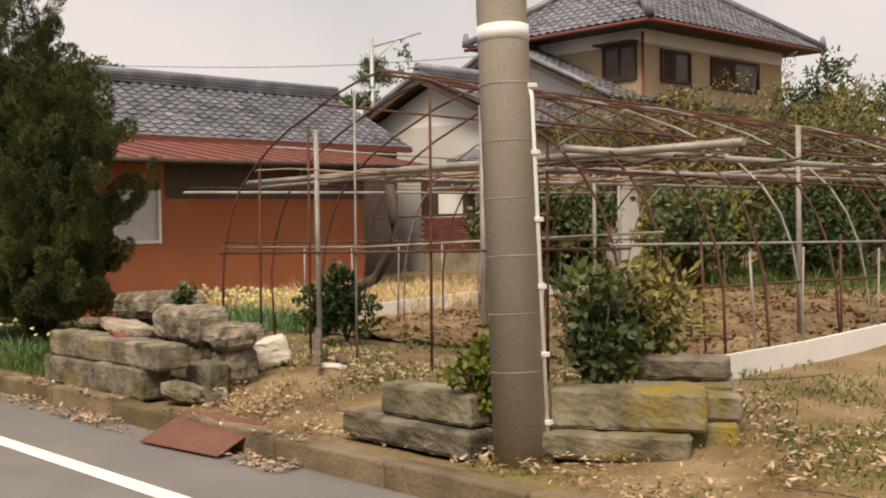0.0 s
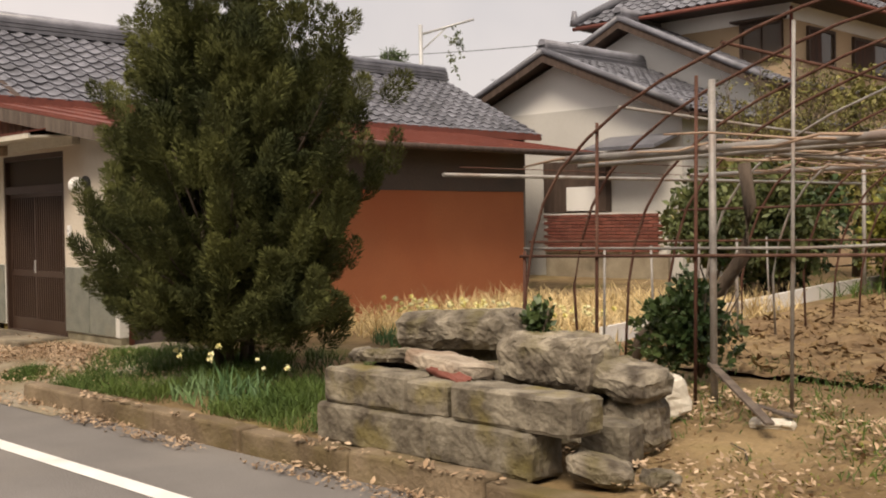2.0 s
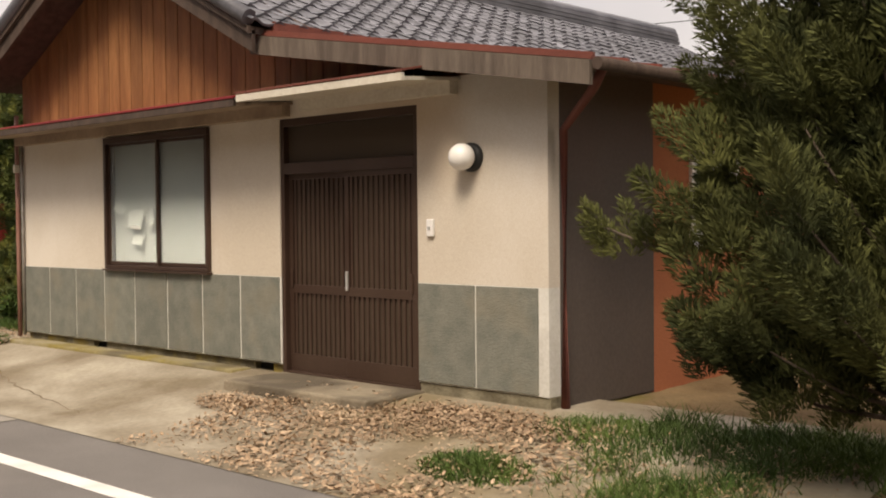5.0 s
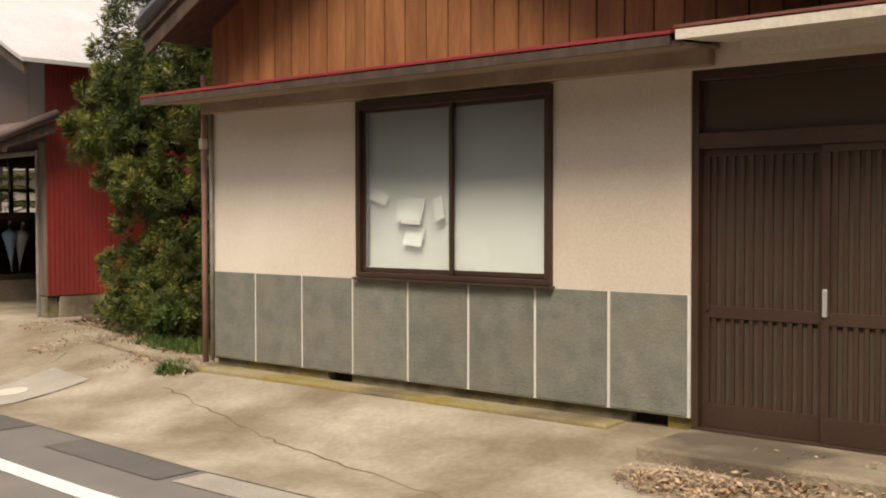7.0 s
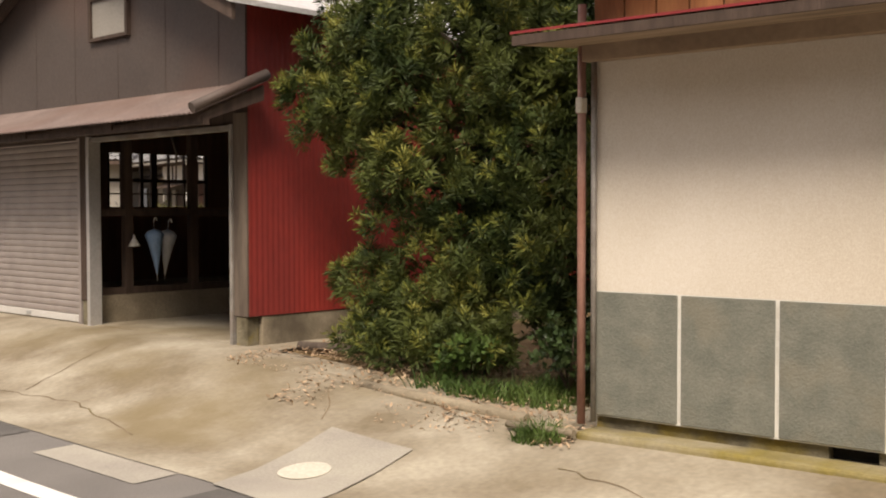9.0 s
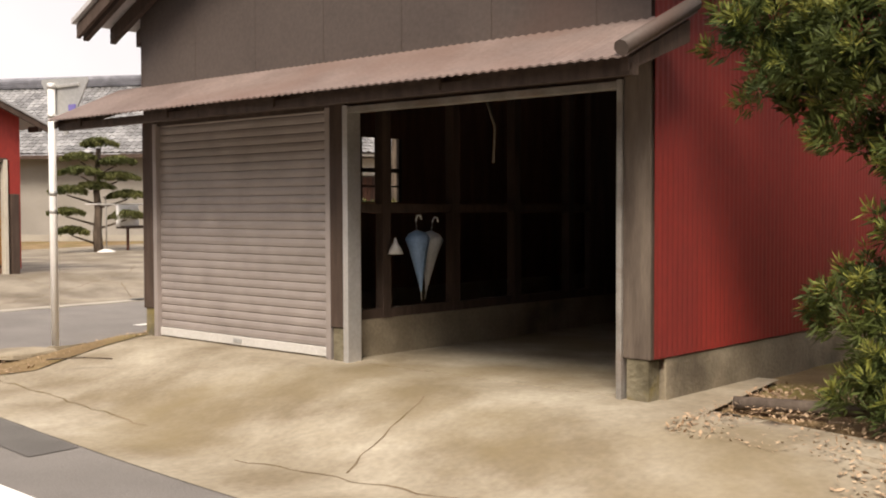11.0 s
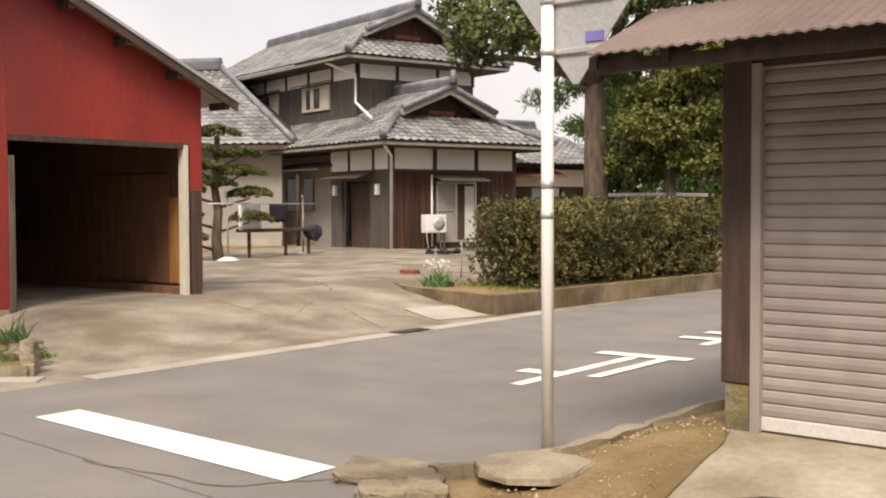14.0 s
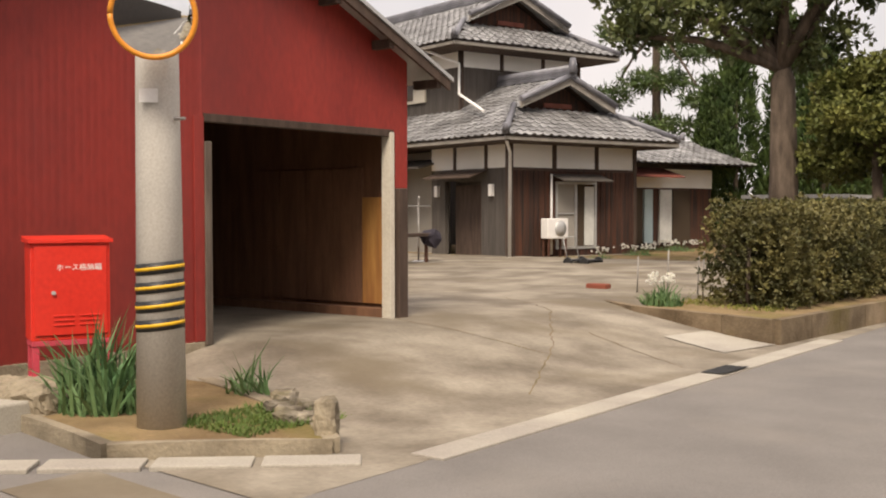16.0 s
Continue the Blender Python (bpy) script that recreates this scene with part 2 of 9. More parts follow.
    "pale_slab": mat("pale_slab", (0.26, 0.21, 0.155), (0.42, 0.35, 0.27), 0.95, scale=5, fine=30, bump=0.6, c3=(0.22, 0.12, 0.07), stain=0.6),
    "bark": mat("bark", (0.065, 0.047, 0.034), (0.13, 0.098, 0.072), 0.95, scale=5, fine=25, bump=0.8, stretch=(2, 2, 0.5)),
    "needle": leaf_mat("juniper_needles", (0.034, 0.042, 0.014), (0.125, 0.13, 0.038), 0.9),
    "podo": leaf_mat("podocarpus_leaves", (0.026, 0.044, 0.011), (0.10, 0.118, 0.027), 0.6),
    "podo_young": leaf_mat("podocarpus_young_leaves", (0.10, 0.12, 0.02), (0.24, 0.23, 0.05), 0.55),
    "hedge": leaf_mat("hedge_leaves", (0.050, 0.052, 0.018), (0.15, 0.13, 0.045)),
    "shrub": leaf_mat("shrub_leaves", (0.022, 0.045, 0.015), (0.075, 0.105, 0.035), 0.4),
    "broad": leaf_mat("broad_leaves", (0.045, 0.062, 0.024), (0.15, 0.17, 0.06)),
    "lime": leaf_mat("yellow_green_leaves", (0.10, 0.12, 0.02), (0.26, 0.25, 0.05)),
    "olive": leaf_mat("olive_green_leaves", (0.07, 0.085, 0.02), (0.17, 0.17, 0.045)),
    "pale_green": leaf_mat("pale_spring_leaves", (0.12, 0.12, 0.035), (0.26, 0.22, 0.07)),
    "grass": leaf_mat("grass_blades", (0.045, 0.085, 0.018), (0.12, 0.17, 0.04), 0.6),
    "scallion": leaf_mat("scallion_blades", (0.06, 0.13, 0.05), (0.17, 0.26, 0.11), 0.5),
    "cypress": leaf_mat("cypress_sprays", (0.030, 0.055, 0.015), (0.075, 0.11, 0.03)),
    "pine_needle": leaf_mat("pine_needles", (0.055, 0.066, 0.018), (0.14, 0.14, 0.045), 0.7),
    "red_leaf": leaf_mat("red_photinia_leaves", (0.30, 0.03, 0.03), (0.55, 0.06, 0.05)),
    "petal": mat("daffodil_petal", (0.80, 0.72, 0.25), (0.82, 0.78, 0.55), 0.6, island=0.15, bump=0),
    "white_petal": mat("white_petal", (0.80, 0.79, 0.72), None, 0.6, island=0.1, bump=0),
    "cloth_white": mat("white_cloth", (0.78, 0.77, 0.76), None, 0.9),
    "cloth_dark": mat("dark_cloth", (0.03, 0.025, 0.035), None, 0.9),
    "umb_blue": mat("blue_umbrella", (0.20, 0.32, 0.50), (0.28, 0.40, 0.58), 0.5),
    "umb_clear": mat("clear_umbrella", (0.38, 0.39, 0.40), (0.46, 0.46, 0.46), 0.3),
    "paper": mat("window_paper", (0.50, 0.505, 0.46), (0.58, 0.58, 0.535), 0.5, scale=1.2, fine=30, bump=0.02),
    "curtain": mat("curtain", (0.62, 0.62, 0.58), None, 0.9),
    "dark_in": mat("dark_interior", (0.015, 0.014, 0.013), None, 0.9),
    "wire": mat("wire", (0.03, 0.03, 0.03), None, 0.6, bump=0),
    "terracotta": mat("terracotta", (0.22, 0.06, 0.035), None, 0.8),
    "bluegrey": mat("blue_grey_sheet", (0.38, 0.50, 0.52), (0.44, 0.55, 0.57), 0.6),
    "sash": mat("silver_sash", (0.55, 0.55, 0.54), None, 0.4, 0.6, bump=0.03),
}


def glass_mat(name, tint=(0.8, 0.85, 0.85), rough=0.02, trans=0.9):
    m = bpy.data.materials.new(name)
    m.use_nodes = True
    b = m.node_tree.nodes["Principled BSDF"]
    b.inputs["Base Color"].default_value = (*tint, 1)
    b.inputs["Roughness"].default_value, b.inputs["Transmission Weight"].default_value = rough, trans
    b.inputs["IOR"].default_value = 1.3
    return m


M["glass"] = glass_mat("window_glass")
M["dark_glass"] = glass_mat("smoked_glass", (0.10, 0.075, 0.055), 0.08, 0.25)
M["mirror"] = mat("mirror_face", (0.85, 0.87, 0.88), (0.85, 0.87, 0.88), 0.01, 1.0, bump=0)
M["globe"] = mat("opal_globe", (0.82, 0.80, 0.76), (0.80, 0.78, 0.74), 0.25, bump=0)


# ---- building helpers ----
def link_mesh(name, bm, material):
    me = bpy.data.meshes.new(name)
    bm.to_mesh(me)
    bm.free()
    me.materials.append(material)
    return new(name, me)


def under(ob, parent):
    ob.parent = parent
    base = parent
    inv = Matrix.Identity(4)
    chain = []
    while base is not None:
        chain.append(base)
        base = base.parent
    total = Matrix.Identity(4)
    for b in reversed(chain):
        total = total @ b.matrix_parent_inverse @ b.matrix_basis
    ob.matrix_parent_inverse = total.inverted() @ inv
    return ob


APART = {"ridge": "ridge", "front_wall": "front_wall", "orange_wall": "orange_wall", "slatted_panel": "door_slat", "inner_lining": "wall_lining", "foundation": "foundation", "inner_wall": "inner_wall",
         "timbers": "timber", "hip_ridges": "hip_ridge", "studs": "stud", "sheet_ribs": "sheet_rib", "roof_battens": "roof_batten", "plinth": "plinth", "lower_wall": "lower_wall",
         "canopy_frame": "canopy_bar", "back_wall": "back_wall", "side_window_frame": "glazing_bar", "gable_wall": "gable_wall", "barge_board": "barge_board", "footing": "footing",
         "entrance_wall": "entrance_wall", "upper_wall": "upper_wall", "white_band": "white_band", "roof_deck": "roof_deck", "east_wall": "east_wall", "garage_roof": "roof_sheet", "shed_roof": "roof_sheet"}


def islands(bm):
    """The separate pieces of a bmesh, each as a bmesh of its own."""
    left, out = set(bm.verts), []
    while left:
        stack, group = [left.pop()], []
        while stack:
            v = stack.pop()
            group.append(v)
            for e in v.link_edges:
                o = e.other_vert(v)
                if o in left:
                    left.remove(o)
                    stack.append(o)
        b = bmesh.new()
        own = {v: b.verts.new(v.co) for v in group}
        for f in {f for v in group for f in v.link_faces}:
            b.faces.new([own[v] for v in f.verts]).smooth = f.smooth
        out.append(b)
    bm.free()
    return out


def part(name, bm, material, parent, label=""):
    """One mesh, made in world places, as a part of parent; pieces that lie apart become parts of their own."""
    if name in APART:
        obs = [tagged(under(link_mesh(APART[name], piece, material), parent), label) for piece in islands(bm)]
        return obs[0]
    return tagged(under(link_mesh(name, bm, material), parent), label)


def thing(name, at, label, category, group="", kind=""):
    e = new(name)
    e.location = at
    e.empty_display_size = 0.2
    return tagged(e, label, category, group, kind)


def single(name, bm, material, label, category="", group="", kind="", at=None):
    """A thing of one mesh."""
    ob = link_mesh(name, bm, material)
    return tagged(ob, label, category, group, kind)


def box(x0, x1, y0, y1, z0, z1, bm=None, bevel=0.0):
    b = bm if bm is not None else bmesh.new()
    r = bmesh.ops.create_cube(b, size=1, matrix=Matrix.LocRotScale(((x0 + x1) / 2, (y0 + y1) / 2, (z0 + z1) / 2), None,
                                                                  (abs(x1 - x0), abs(y1 - y0), abs(z1 - z0))))
    if bevel:
        edges = list({e for v in r["verts"] for e in v.link_edges})
        bmesh.ops.bevel(b, geom=edges, offset=bevel, segments=2, affect="EDGES", profile=0.5)
    return b


def move(bm, m):
    bmesh.ops.transform(bm, matrix=m, verts=bm.verts)
    return bm


def prism(points, vec, bm=None):
    """A flat polygon swept along vec."""
    b = bm if bm is not None else bmesh.new()
    v0 = [b.verts.new(p) for p in points]
    v1 = [b.verts.new(Vector(p) + Vector(vec)) for p in points]
    b.faces.new(v0)
    b.faces.new(v1[::-1])
    for i in range(len(points)):
        j = (i + 1) % len(points)
        b.faces.new((v0[j], v0[i], v1[i], v1[j]))
    bmesh.ops.recalc_face_normals(b, faces=b.faces)
    return b


def tube(points, radius, bm=None, sides=8, taper=1.0):
    """A round bar through the points."""
    b = bm if bm is not None else bmesh.new()
    pts = [Vector(p) for p in points]
    rings = []
    for i, p in enumerate(pts):
        d = (pts[min(i + 1, len(pts) - 1)] - pts[max(i - 1, 0)]).normalized()
        side = d.cross(Vector((0, 0, 1)))
        if side.length < 0.05:
            side = d.cross(Vector((1, 0, 0)))
        side.normalize()
        up = side.cross(d)
        r = radius * (1 + (taper - 1) * i / max(1, len(pts) - 1))
        rings.append([b.verts.new(p + (side * math.cos(a) + up * math.sin(a)) * r) for a in [2 * math.pi * k / sides for k in range(sides)]])
    for a, c in zip(rings, rings[1:]):
        for k in range(sides):
            f = b.faces.new((a[k], a[(k + 1) % sides], c[(k + 1) % sides], c[k]))
            f.smooth = True
    b.faces.new(rings[0][::-1])
    b.faces.new(rings[-1])
    return b


def lathe(profile, at, sides=24, bm=None):
    """A turned shape from (radius, height) pairs about a vertical axis."""
    b = bm if bm is not None else bmesh.new()
    rings = [[b.verts.new((at[0] + r * math.cos(2 * math.pi * k / sides), at[1] + r * math.sin(2 * math.pi * k / sides), at[2] + h))
              for k in range(sides)] for r, h in profile]
    for a, c in zip(rings, rings[1:]):
        for k in range(sides):
            b.faces.new((a[k], a[(k + 1) % sides], c[(k + 1) % sides], c[k])).smooth = True
    b.faces.new(rings[0][::-1])
    b.faces.new(rings[-1])
    return b


def from_arrays(name, verts, faces, material, smooth=False):
    me = bpy.data.meshes.new(name)
    me.from_pydata([tuple(v) for v in verts], [], [tuple(f) for f in faces])
    me.materials.append(material)
    if smooth:
        me.polygons.foreach_set("use_smooth", [True] * len(me.polygons))
    return me


# ---- foliage ----
def blob_points(rng, blobs, n, shell=0.55):
    """Places in and near the surface of ellipsoids (x, y, z, rx, ry, rz), with outward directions."""
    vol = np.array([b[3] * b[4] * b[5] for b in blobs]) ** 0.8
    pick = rng.choice(len(blobs), n, p=vol / vol.sum())
    d = rng.normal(size=(n, 3))
    d /= np.linalg.norm(d, axis=1)[:, None]
    r = shell + (1 - shell) * rng.random(n) ** 0.6
    bl = np.array(blobs, float)[pick]
    lump = 1 + 0.16 * np.sin(d[:, 0] * 7 + pick) * np.cos(d[:, 2] * 6 + d[:, 1] * 5 + pick * 2)
    return bl[:, :3] + d * bl[:, 3:] * (r * lump)[:, None], d


def leaves(name, material, blobs, tufts, per, length, width, seed, up=0.3, out=0.7, spread=0.6, shell=0.55, floor=None, jit=0.25):
    """Many small leaves in tufts over the blobs, as one mesh."""
    rng = np.random.default_rng(seed)
    p, d = blob_points(rng, blobs, tufts, shell)
    if floor is not None:
        keep = p[:, 2] > floor
        p, d = p[keep], d[keep]
    n = len(p)
    axis = d * out + np.array([0, 0, up]) + rng.normal(size=(n, 3)) * 0.25
    p = np.repeat(p, per, 0)
    axis = np.repeat(axis, per, 0) + rng.normal(size=(n * per, 3)) * spread
    axis /= np.linalg.norm(axis, axis=1)[:, None]
    p = p + rng.normal(size=p.shape) * length * jit
    ln = length * (0.6 + 0.8 * rng.random(n * per))[:, None]
    side = np.cross(axis, rng.normal(size=p.shape))
    side /= np.linalg.norm(side, axis=1)[:, None] + 1e-9
    w = width * (0.7 + 0.6 * rng.random(n * per))[:, None]
    v = np.stack([p, p + axis * ln * 0.45 + side * w, p + axis * ln, p + axis * ln * 0.45 - side * w], 1).reshape(-1, 3)
    f = np.arange(len(v)).reshape(-1, 4)
    me = bpy.data.meshes.new(name)
    me.vertices.add(len(v))
    me.vertices.foreach_set("co", v.astype(np.float32).ravel())
    me.loops.add(len(v))
    me.loops.foreach_set("vertex_index", f.ravel().astype(np.int32))
    me.polygons.add(len(f))
    me.polygons.foreach_set("loop_start", (np.arange(len(f)) * 4).astype(np.int32))
    me.update(calc_edges=True)
    me.materials.append(material)
    return me


def plumes(name, material, shoots, needles, length, width, seed, lay=0.9, flare=0.75):
    """Brush-like shoots (x, y, z, dx, dy, dz, radius): needles that stand off each axis and thin out to its tip, as one mesh."""
    rng = np.random.default_rng(seed)
    sh = np.array(shoots, float)
    axis = sh[:, 3:6]
    ln = np.linalg.norm(axis, axis=1)
    pick = rng.choice(len(sh), needles, p=ln * sh[:, 6] / (ln * sh[:, 6]).sum())
    t = rng.random(needles)
    ax = axis[pick] / ln[pick][:, None]
    d = np.cross(ax, rng.normal(size=(needles, 3)))
    d /= np.linalg.norm(d, axis=1)[:, None] + 1e-9
    prof = np.sin(np.pi * np.clip(0.12 + 0.88 * t, 0, 1)) ** 0.6
    rad = sh[pick, 6] * prof * np.sqrt(rng.random(needles))
    p = sh[pick, :3] + axis[pick] * t[:, None] + d * rad[:, None] * 0.8
    v = ax * lay + d * flare + rng.normal(size=(needles, 3)) * 0.28
    v /= np.linalg.norm(v, axis=1)[:, None]
    n_ = (length * (0.6 + 0.8 * rng.random(needles)))[:, None]
    side = np.cross(v, rng.normal(size=(needles, 3)))
    side *= (width * (0.7 + 0.6 * rng.random(needles)) / (np.linalg.norm(side, axis=1) + 1e-9))[:, None]
    co = np.stack([p, p + v * n_ * 0.5 + side, p + v * n_, p + v * n_ * 0.5 - side], 1).reshape(-1, 3)
    me = bpy.data.meshes.new(name)
    me.vertices.add(len(co))
    me.vertices.foreach_set("co", co.astype(np.float32).ravel())
    me.loops.add(len(co))
    me.loops.foreach_set("vertex_index", np.arange(len(co), dtype=np.int32))
    me.polygons.add(needles)
    me.polygons.foreach_set("loop_start", (np.arange(needles) * 4).astype(np.int32))
    me.update(calc_edges=True)
    me.materials.append(material)
    return me


def blades(name, material, area, n, height, width, seed, lean=0.5, ground=None):
    """Grass blades over area(rng, n) -> x, y, scale."""
    rng = np.random.default_rng(seed)
    x, y, s = area(rng, n)
    n = len(x)
    z = np.array([ground_z(a, b) for a, b in zip(x, y)]) if ground is None else np.full(n, ground)
    p = np.stack([x, y, z - 0.01], 1)
    tilt = rng.normal(size=(n, 2)) * lean
    axis = np.stack([tilt[:, 0], tilt[:, 1], np.ones(n)], 1)
    axis /= np.linalg.norm(axis, axis=1)[:, None]
    h = (height * s * (0.5 + 0.8 * rng.random(n)))[:, None]
    a = rng.random(n) * 6.283
    side = np.stack([np.cos(a), np.sin(a), np.zeros(n)], 1) * width
    bend = np.stack([tilt[:, 0], tilt[:, 1], -0.2 * np.ones(n)], 1) * h * 0.35
    v = np.stack([p - side, p + side, p + axis * h * 0.55 + side * 0.8, p + axis * h * 0.55 - side * 0.8, p + axis * h + bend], 1).reshape(-1, 3)
    base = (np.arange(n) * 5)[:, None]
    faces = [(b, b + 1, b + 2, b + 3) for b in base[:, 0]] + [(b + 3, b + 2, b + 4) for b in base[:, 0]]
    return from_arrays(name, v, faces, material)


def flakes(name, material, area, n, size, seed, lift=0.02, ground=None):
    """Loose flat bits on the ground."""
    rng = np.random.default_rng(seed)
    x, y, s = area(rng, n)
    n = len(x)
    z = (np.array([ground_z(a, b) for a, b in zip(x, y)]) if ground is None else np.full(n, ground)) + rng.random(n) * lift + 0.006
    c = np.stack([x, y, z], 1)
    u = rng.normal(size=(n, 3)) * (1, 1, 0.35)
    u /= np.linalg.norm(u, axis=1)[:, None]
    w = np.cross(u, rng.normal(size=(n, 3)) * 0.3 + (0, 0, 1))
    w /= np.linalg.norm(w, axis=1)[:, None]
    k = (size * s * (0.5 + rng.random(n)))[:, None]
    v = np.stack([c - u * k, c + w * k * 0.45, c + u * k, c - w * k * 0.45], 1).reshape(-1, 3)
    return from_arrays(name, v, np.arange(len(v)).reshape(-1, 4), material)


def rect_area(x0, x1, y0, y1, clump=0.0, hold=None):
    def area(rng, n):
        x, y = rng.uniform(x0, x1, n), rng.uniform(y0, y1, n)
        s = np.ones(n)
        if clump:
            f = np.sin(x * 3.1 + y * 1.7) * np.cos(x * 1.3 - y * 2.9) + 0.5 * np.sin(x * 7.7 + 1) * np.cos(y * 6.1)
            keep = f > rng.normal(size=n) * 0.4 - 1 + clump * 1.6
            x, y, s = x[keep], y[keep], (0.6 + 0.4 * np.clip(f[keep] + 0.5, 0, 1))
        if hold is not None:
            keep = np.array([hold(a, b) for a, b in zip(x, y)], bool)
            x, y, s = x[keep], y[keep], s[keep]
        return x, y, s
    return area


def disc_area(cx, cy, rx, ry):
    def area(rng, n):
        a, r = rng.random(n) * 6.283, np.sqrt(rng.random(n))
        return cx + rx * r * np.cos(a), cy + ry * r * np.sin(a), 1 - 0.6 * r
    return area


def stuff(name, me, label, category=""):
    return tagged(new(name, me), label, category, kind="stuff")


# ---- ground ----
def edge_y(x):
    """The road's near edge: straight, then bearing away to the side street."""
    return 2.95 + float(np.interp(-x, [-30, 19, 24, 31.7, 45, 70], [0.0, 0.0, 0.3, 0.95, 2.3, 5.0]))


def smooth(a, b, v):
    t = min(1.0, max(0.0, (v - a) / (b - a)))
    return t * t * (3 - 2 * t)


def road_z(x):
    """The road climbs a little towards the side street."""
    return 0.15 * smooth(-27.0, -33.2, x)


def ground_z(x, y):
    e = edge_y(x)
    if y <= e:
        return road_z(x)
    d = y - e
    if x > -10.6:
        lot = 0.17 + 0.22 * smooth(0.3, 2.2, d) + 0.15 * smooth(4, 12, d)
    else:
        lot = 0.0
    front = 0.24 * smooth(0, 2.0, d) + 0.25 * smooth(3, 12, d)
    garage = road_z(x) + (0.39 - road_z(x)) * smooth(0, 2.0, d) + 0.05 * smooth(4, 12, d)
    street = road_z(x) + 0.012 * smooth(0, 1.2, d) + 0.25 * smooth(30, 60, d)
    yard = 0.155 + 0.30 * smooth(-37.6, -41.2, x) * smooth(1.0, 3.0, d) + 0.12 * smooth(8, 18, d) * smooth(-38, -44, x)
    if x > -10.6:
        return lot
    if x > -13:
        return front
    if x > -22.5:
        return front
    if x > -25.4:
        return front + (garage - front) * smooth(-22.5, -25.4, x)
    if x > -31.6:
        return garage
    if x > -32.8:
        return garage + (street - garage) * smooth(-31.6, -32.6, x)
    if x > -37.4:
        return street
    return yard


def sheet(name, xs, ys, zf, material, lift=0.0, hold=None):
    """A sheet over the plan that follows zf."""
    b = bmesh.new()
    grid = {}

    def vert(i, j):
        if (i, j) not in grid:
            grid[i, j] = b.verts.new((xs[i], ys[j](xs[i]) if callable(ys[j]) else ys[j], 0))
        return grid[i, j]
    for i in range(len(xs) - 1):
        for j in range(len(ys) - 1):
            b.faces.new((vert(i, j), vert(i + 1, j), vert(i + 1, j + 1), vert(i, j + 1))).smooth = True
    for v in b.verts:
        v.co.z = zf(v.co.x, v.co.y) + lift
    bmesh.ops.recalc_face_normals(b, faces=b.faces)
    if sum(f.normal.z for f in b.faces) < 0:
        bmesh.ops.reverse_faces(b, faces=b.faces)
    return link_mesh(name, b, material)


def spaced(a, b, step):
    n = max(1, round(abs(b - a) / step))
    return [a + (b - a) * i / n for i in range(n + 1)]


gx = [-1200, -500, -200, -100, -80, -60] + spaced(-50, 6, 0.25) + [9, 15, 30, 80, 300, 1200]
gy = [-1200, -400, -100, -30, -12] + spaced(-8, 2.6, 0.6) + spaced(2.8, 8, 0.2) + spaced(8.6, 34, 0.6) + [40, 60, 90, 200, 500, 1200]


def soil_z(x, y):
    z = ground_z(x, y)
    if x > -10.7 and edge_y(x) - 0.3 < y < edge_y(x) + 0.12:
        return -0.06
    bumpy = 0.02 * noise.noise((x * 2.1, y * 2.1, 0)) + 0.012 * noise.noise((x * 6, y * 6, 3))
    return z + (bumpy if y > edge_y(x) + 0.2 else 0) - 0.035


tagged(sheet("ground", gx, gy, soil_z, M["soil"]), "bare brown soil of the lots and fields", "ground", kind="structure")

rx = spaced(-90, 40, 0.5)
tagged(sheet("road", rx, [-5.5, -4, -2, 0, 1.0, 2.0, lambda x: edge_y(x) - 0.75, lambda x: edge_y(x) - 0.3, lambda x: edge_y(x) + 0.02],
             lambda x, y: road_z(x), M["asphalt"]), "worn grey asphalt road", "road", kind="structure")
sx = spaced(-37.45, -31.9, 0.3)
tagged(sheet("side_road", sx, [lambda x: edge_y(x) - 0.35] + [lambda x, k=k: edge_y(x) + k for k in spaced(0.15, 2.0, 0.2)] + spaced(7.2, 60, 1.5),
             ground_z, M["asphalt"], 0.004), "grey asphalt side street", "road", kind="structure")

# the white edge line
b = bmesh.new()
lx = spaced(-31.4, 12, 0.5)
line = [(x, edge_y(x) - 1.02 - 0.13 * smooth(-25, -31, x)) for x in lx]
vs = [[b.verts.new((x, y - 0.075, road_z(x) + 0.005)), b.verts.new((x, y + 0.075, road_z(x) + 0.005))] for x, y in line]
for p, q in zip(vs, vs[1:]):
    b.faces.new((p[0], q[0], q[1], p[1]))
single("edge_line", b, M["paint_white"], "white painted edge line along the road", "road marking", kind="structure")

# concrete in front of the house and the garage
ax = spaced(-32.6, -10.7, 0.15)
tagged(sheet("apron", ax, [lambda x: edge_y(x) - 0.2] + [lambda x, k=k: edge_y(x) + k for k in spaced(0, 2.2, 0.2)] +
             [lambda x: 5.5 if x > -25.4 else 7.0], ground_z, M["concrete"], 0.006),
       "pale stained concrete apron before the house", "pavement", kind="structure")
yx = spaced(-52, -37.45, 0.4)
tagged(sheet("yard", yx, [lambda x: edge_y(x) - 0.05] + [lambda x, k=k: edge_y(x) + k for k in spaced(0.3, 3.2, 0.25)] + spaced(10.2, 23, 0.7),
             ground_z, M["yard"], 0.006), "pale stained concrete farmyard", "pavement", kind="structure")

# unseen wall added behind the camera; blocks low sky to deepen shade under canopies
tagged(link_mesh("wall_south", box(-75, 30, -7.7, -7.5, -0.1, 6.8), M["grey_board"]), "unseen plain dark wall, added to block low sky light", "wall", kind="structure")


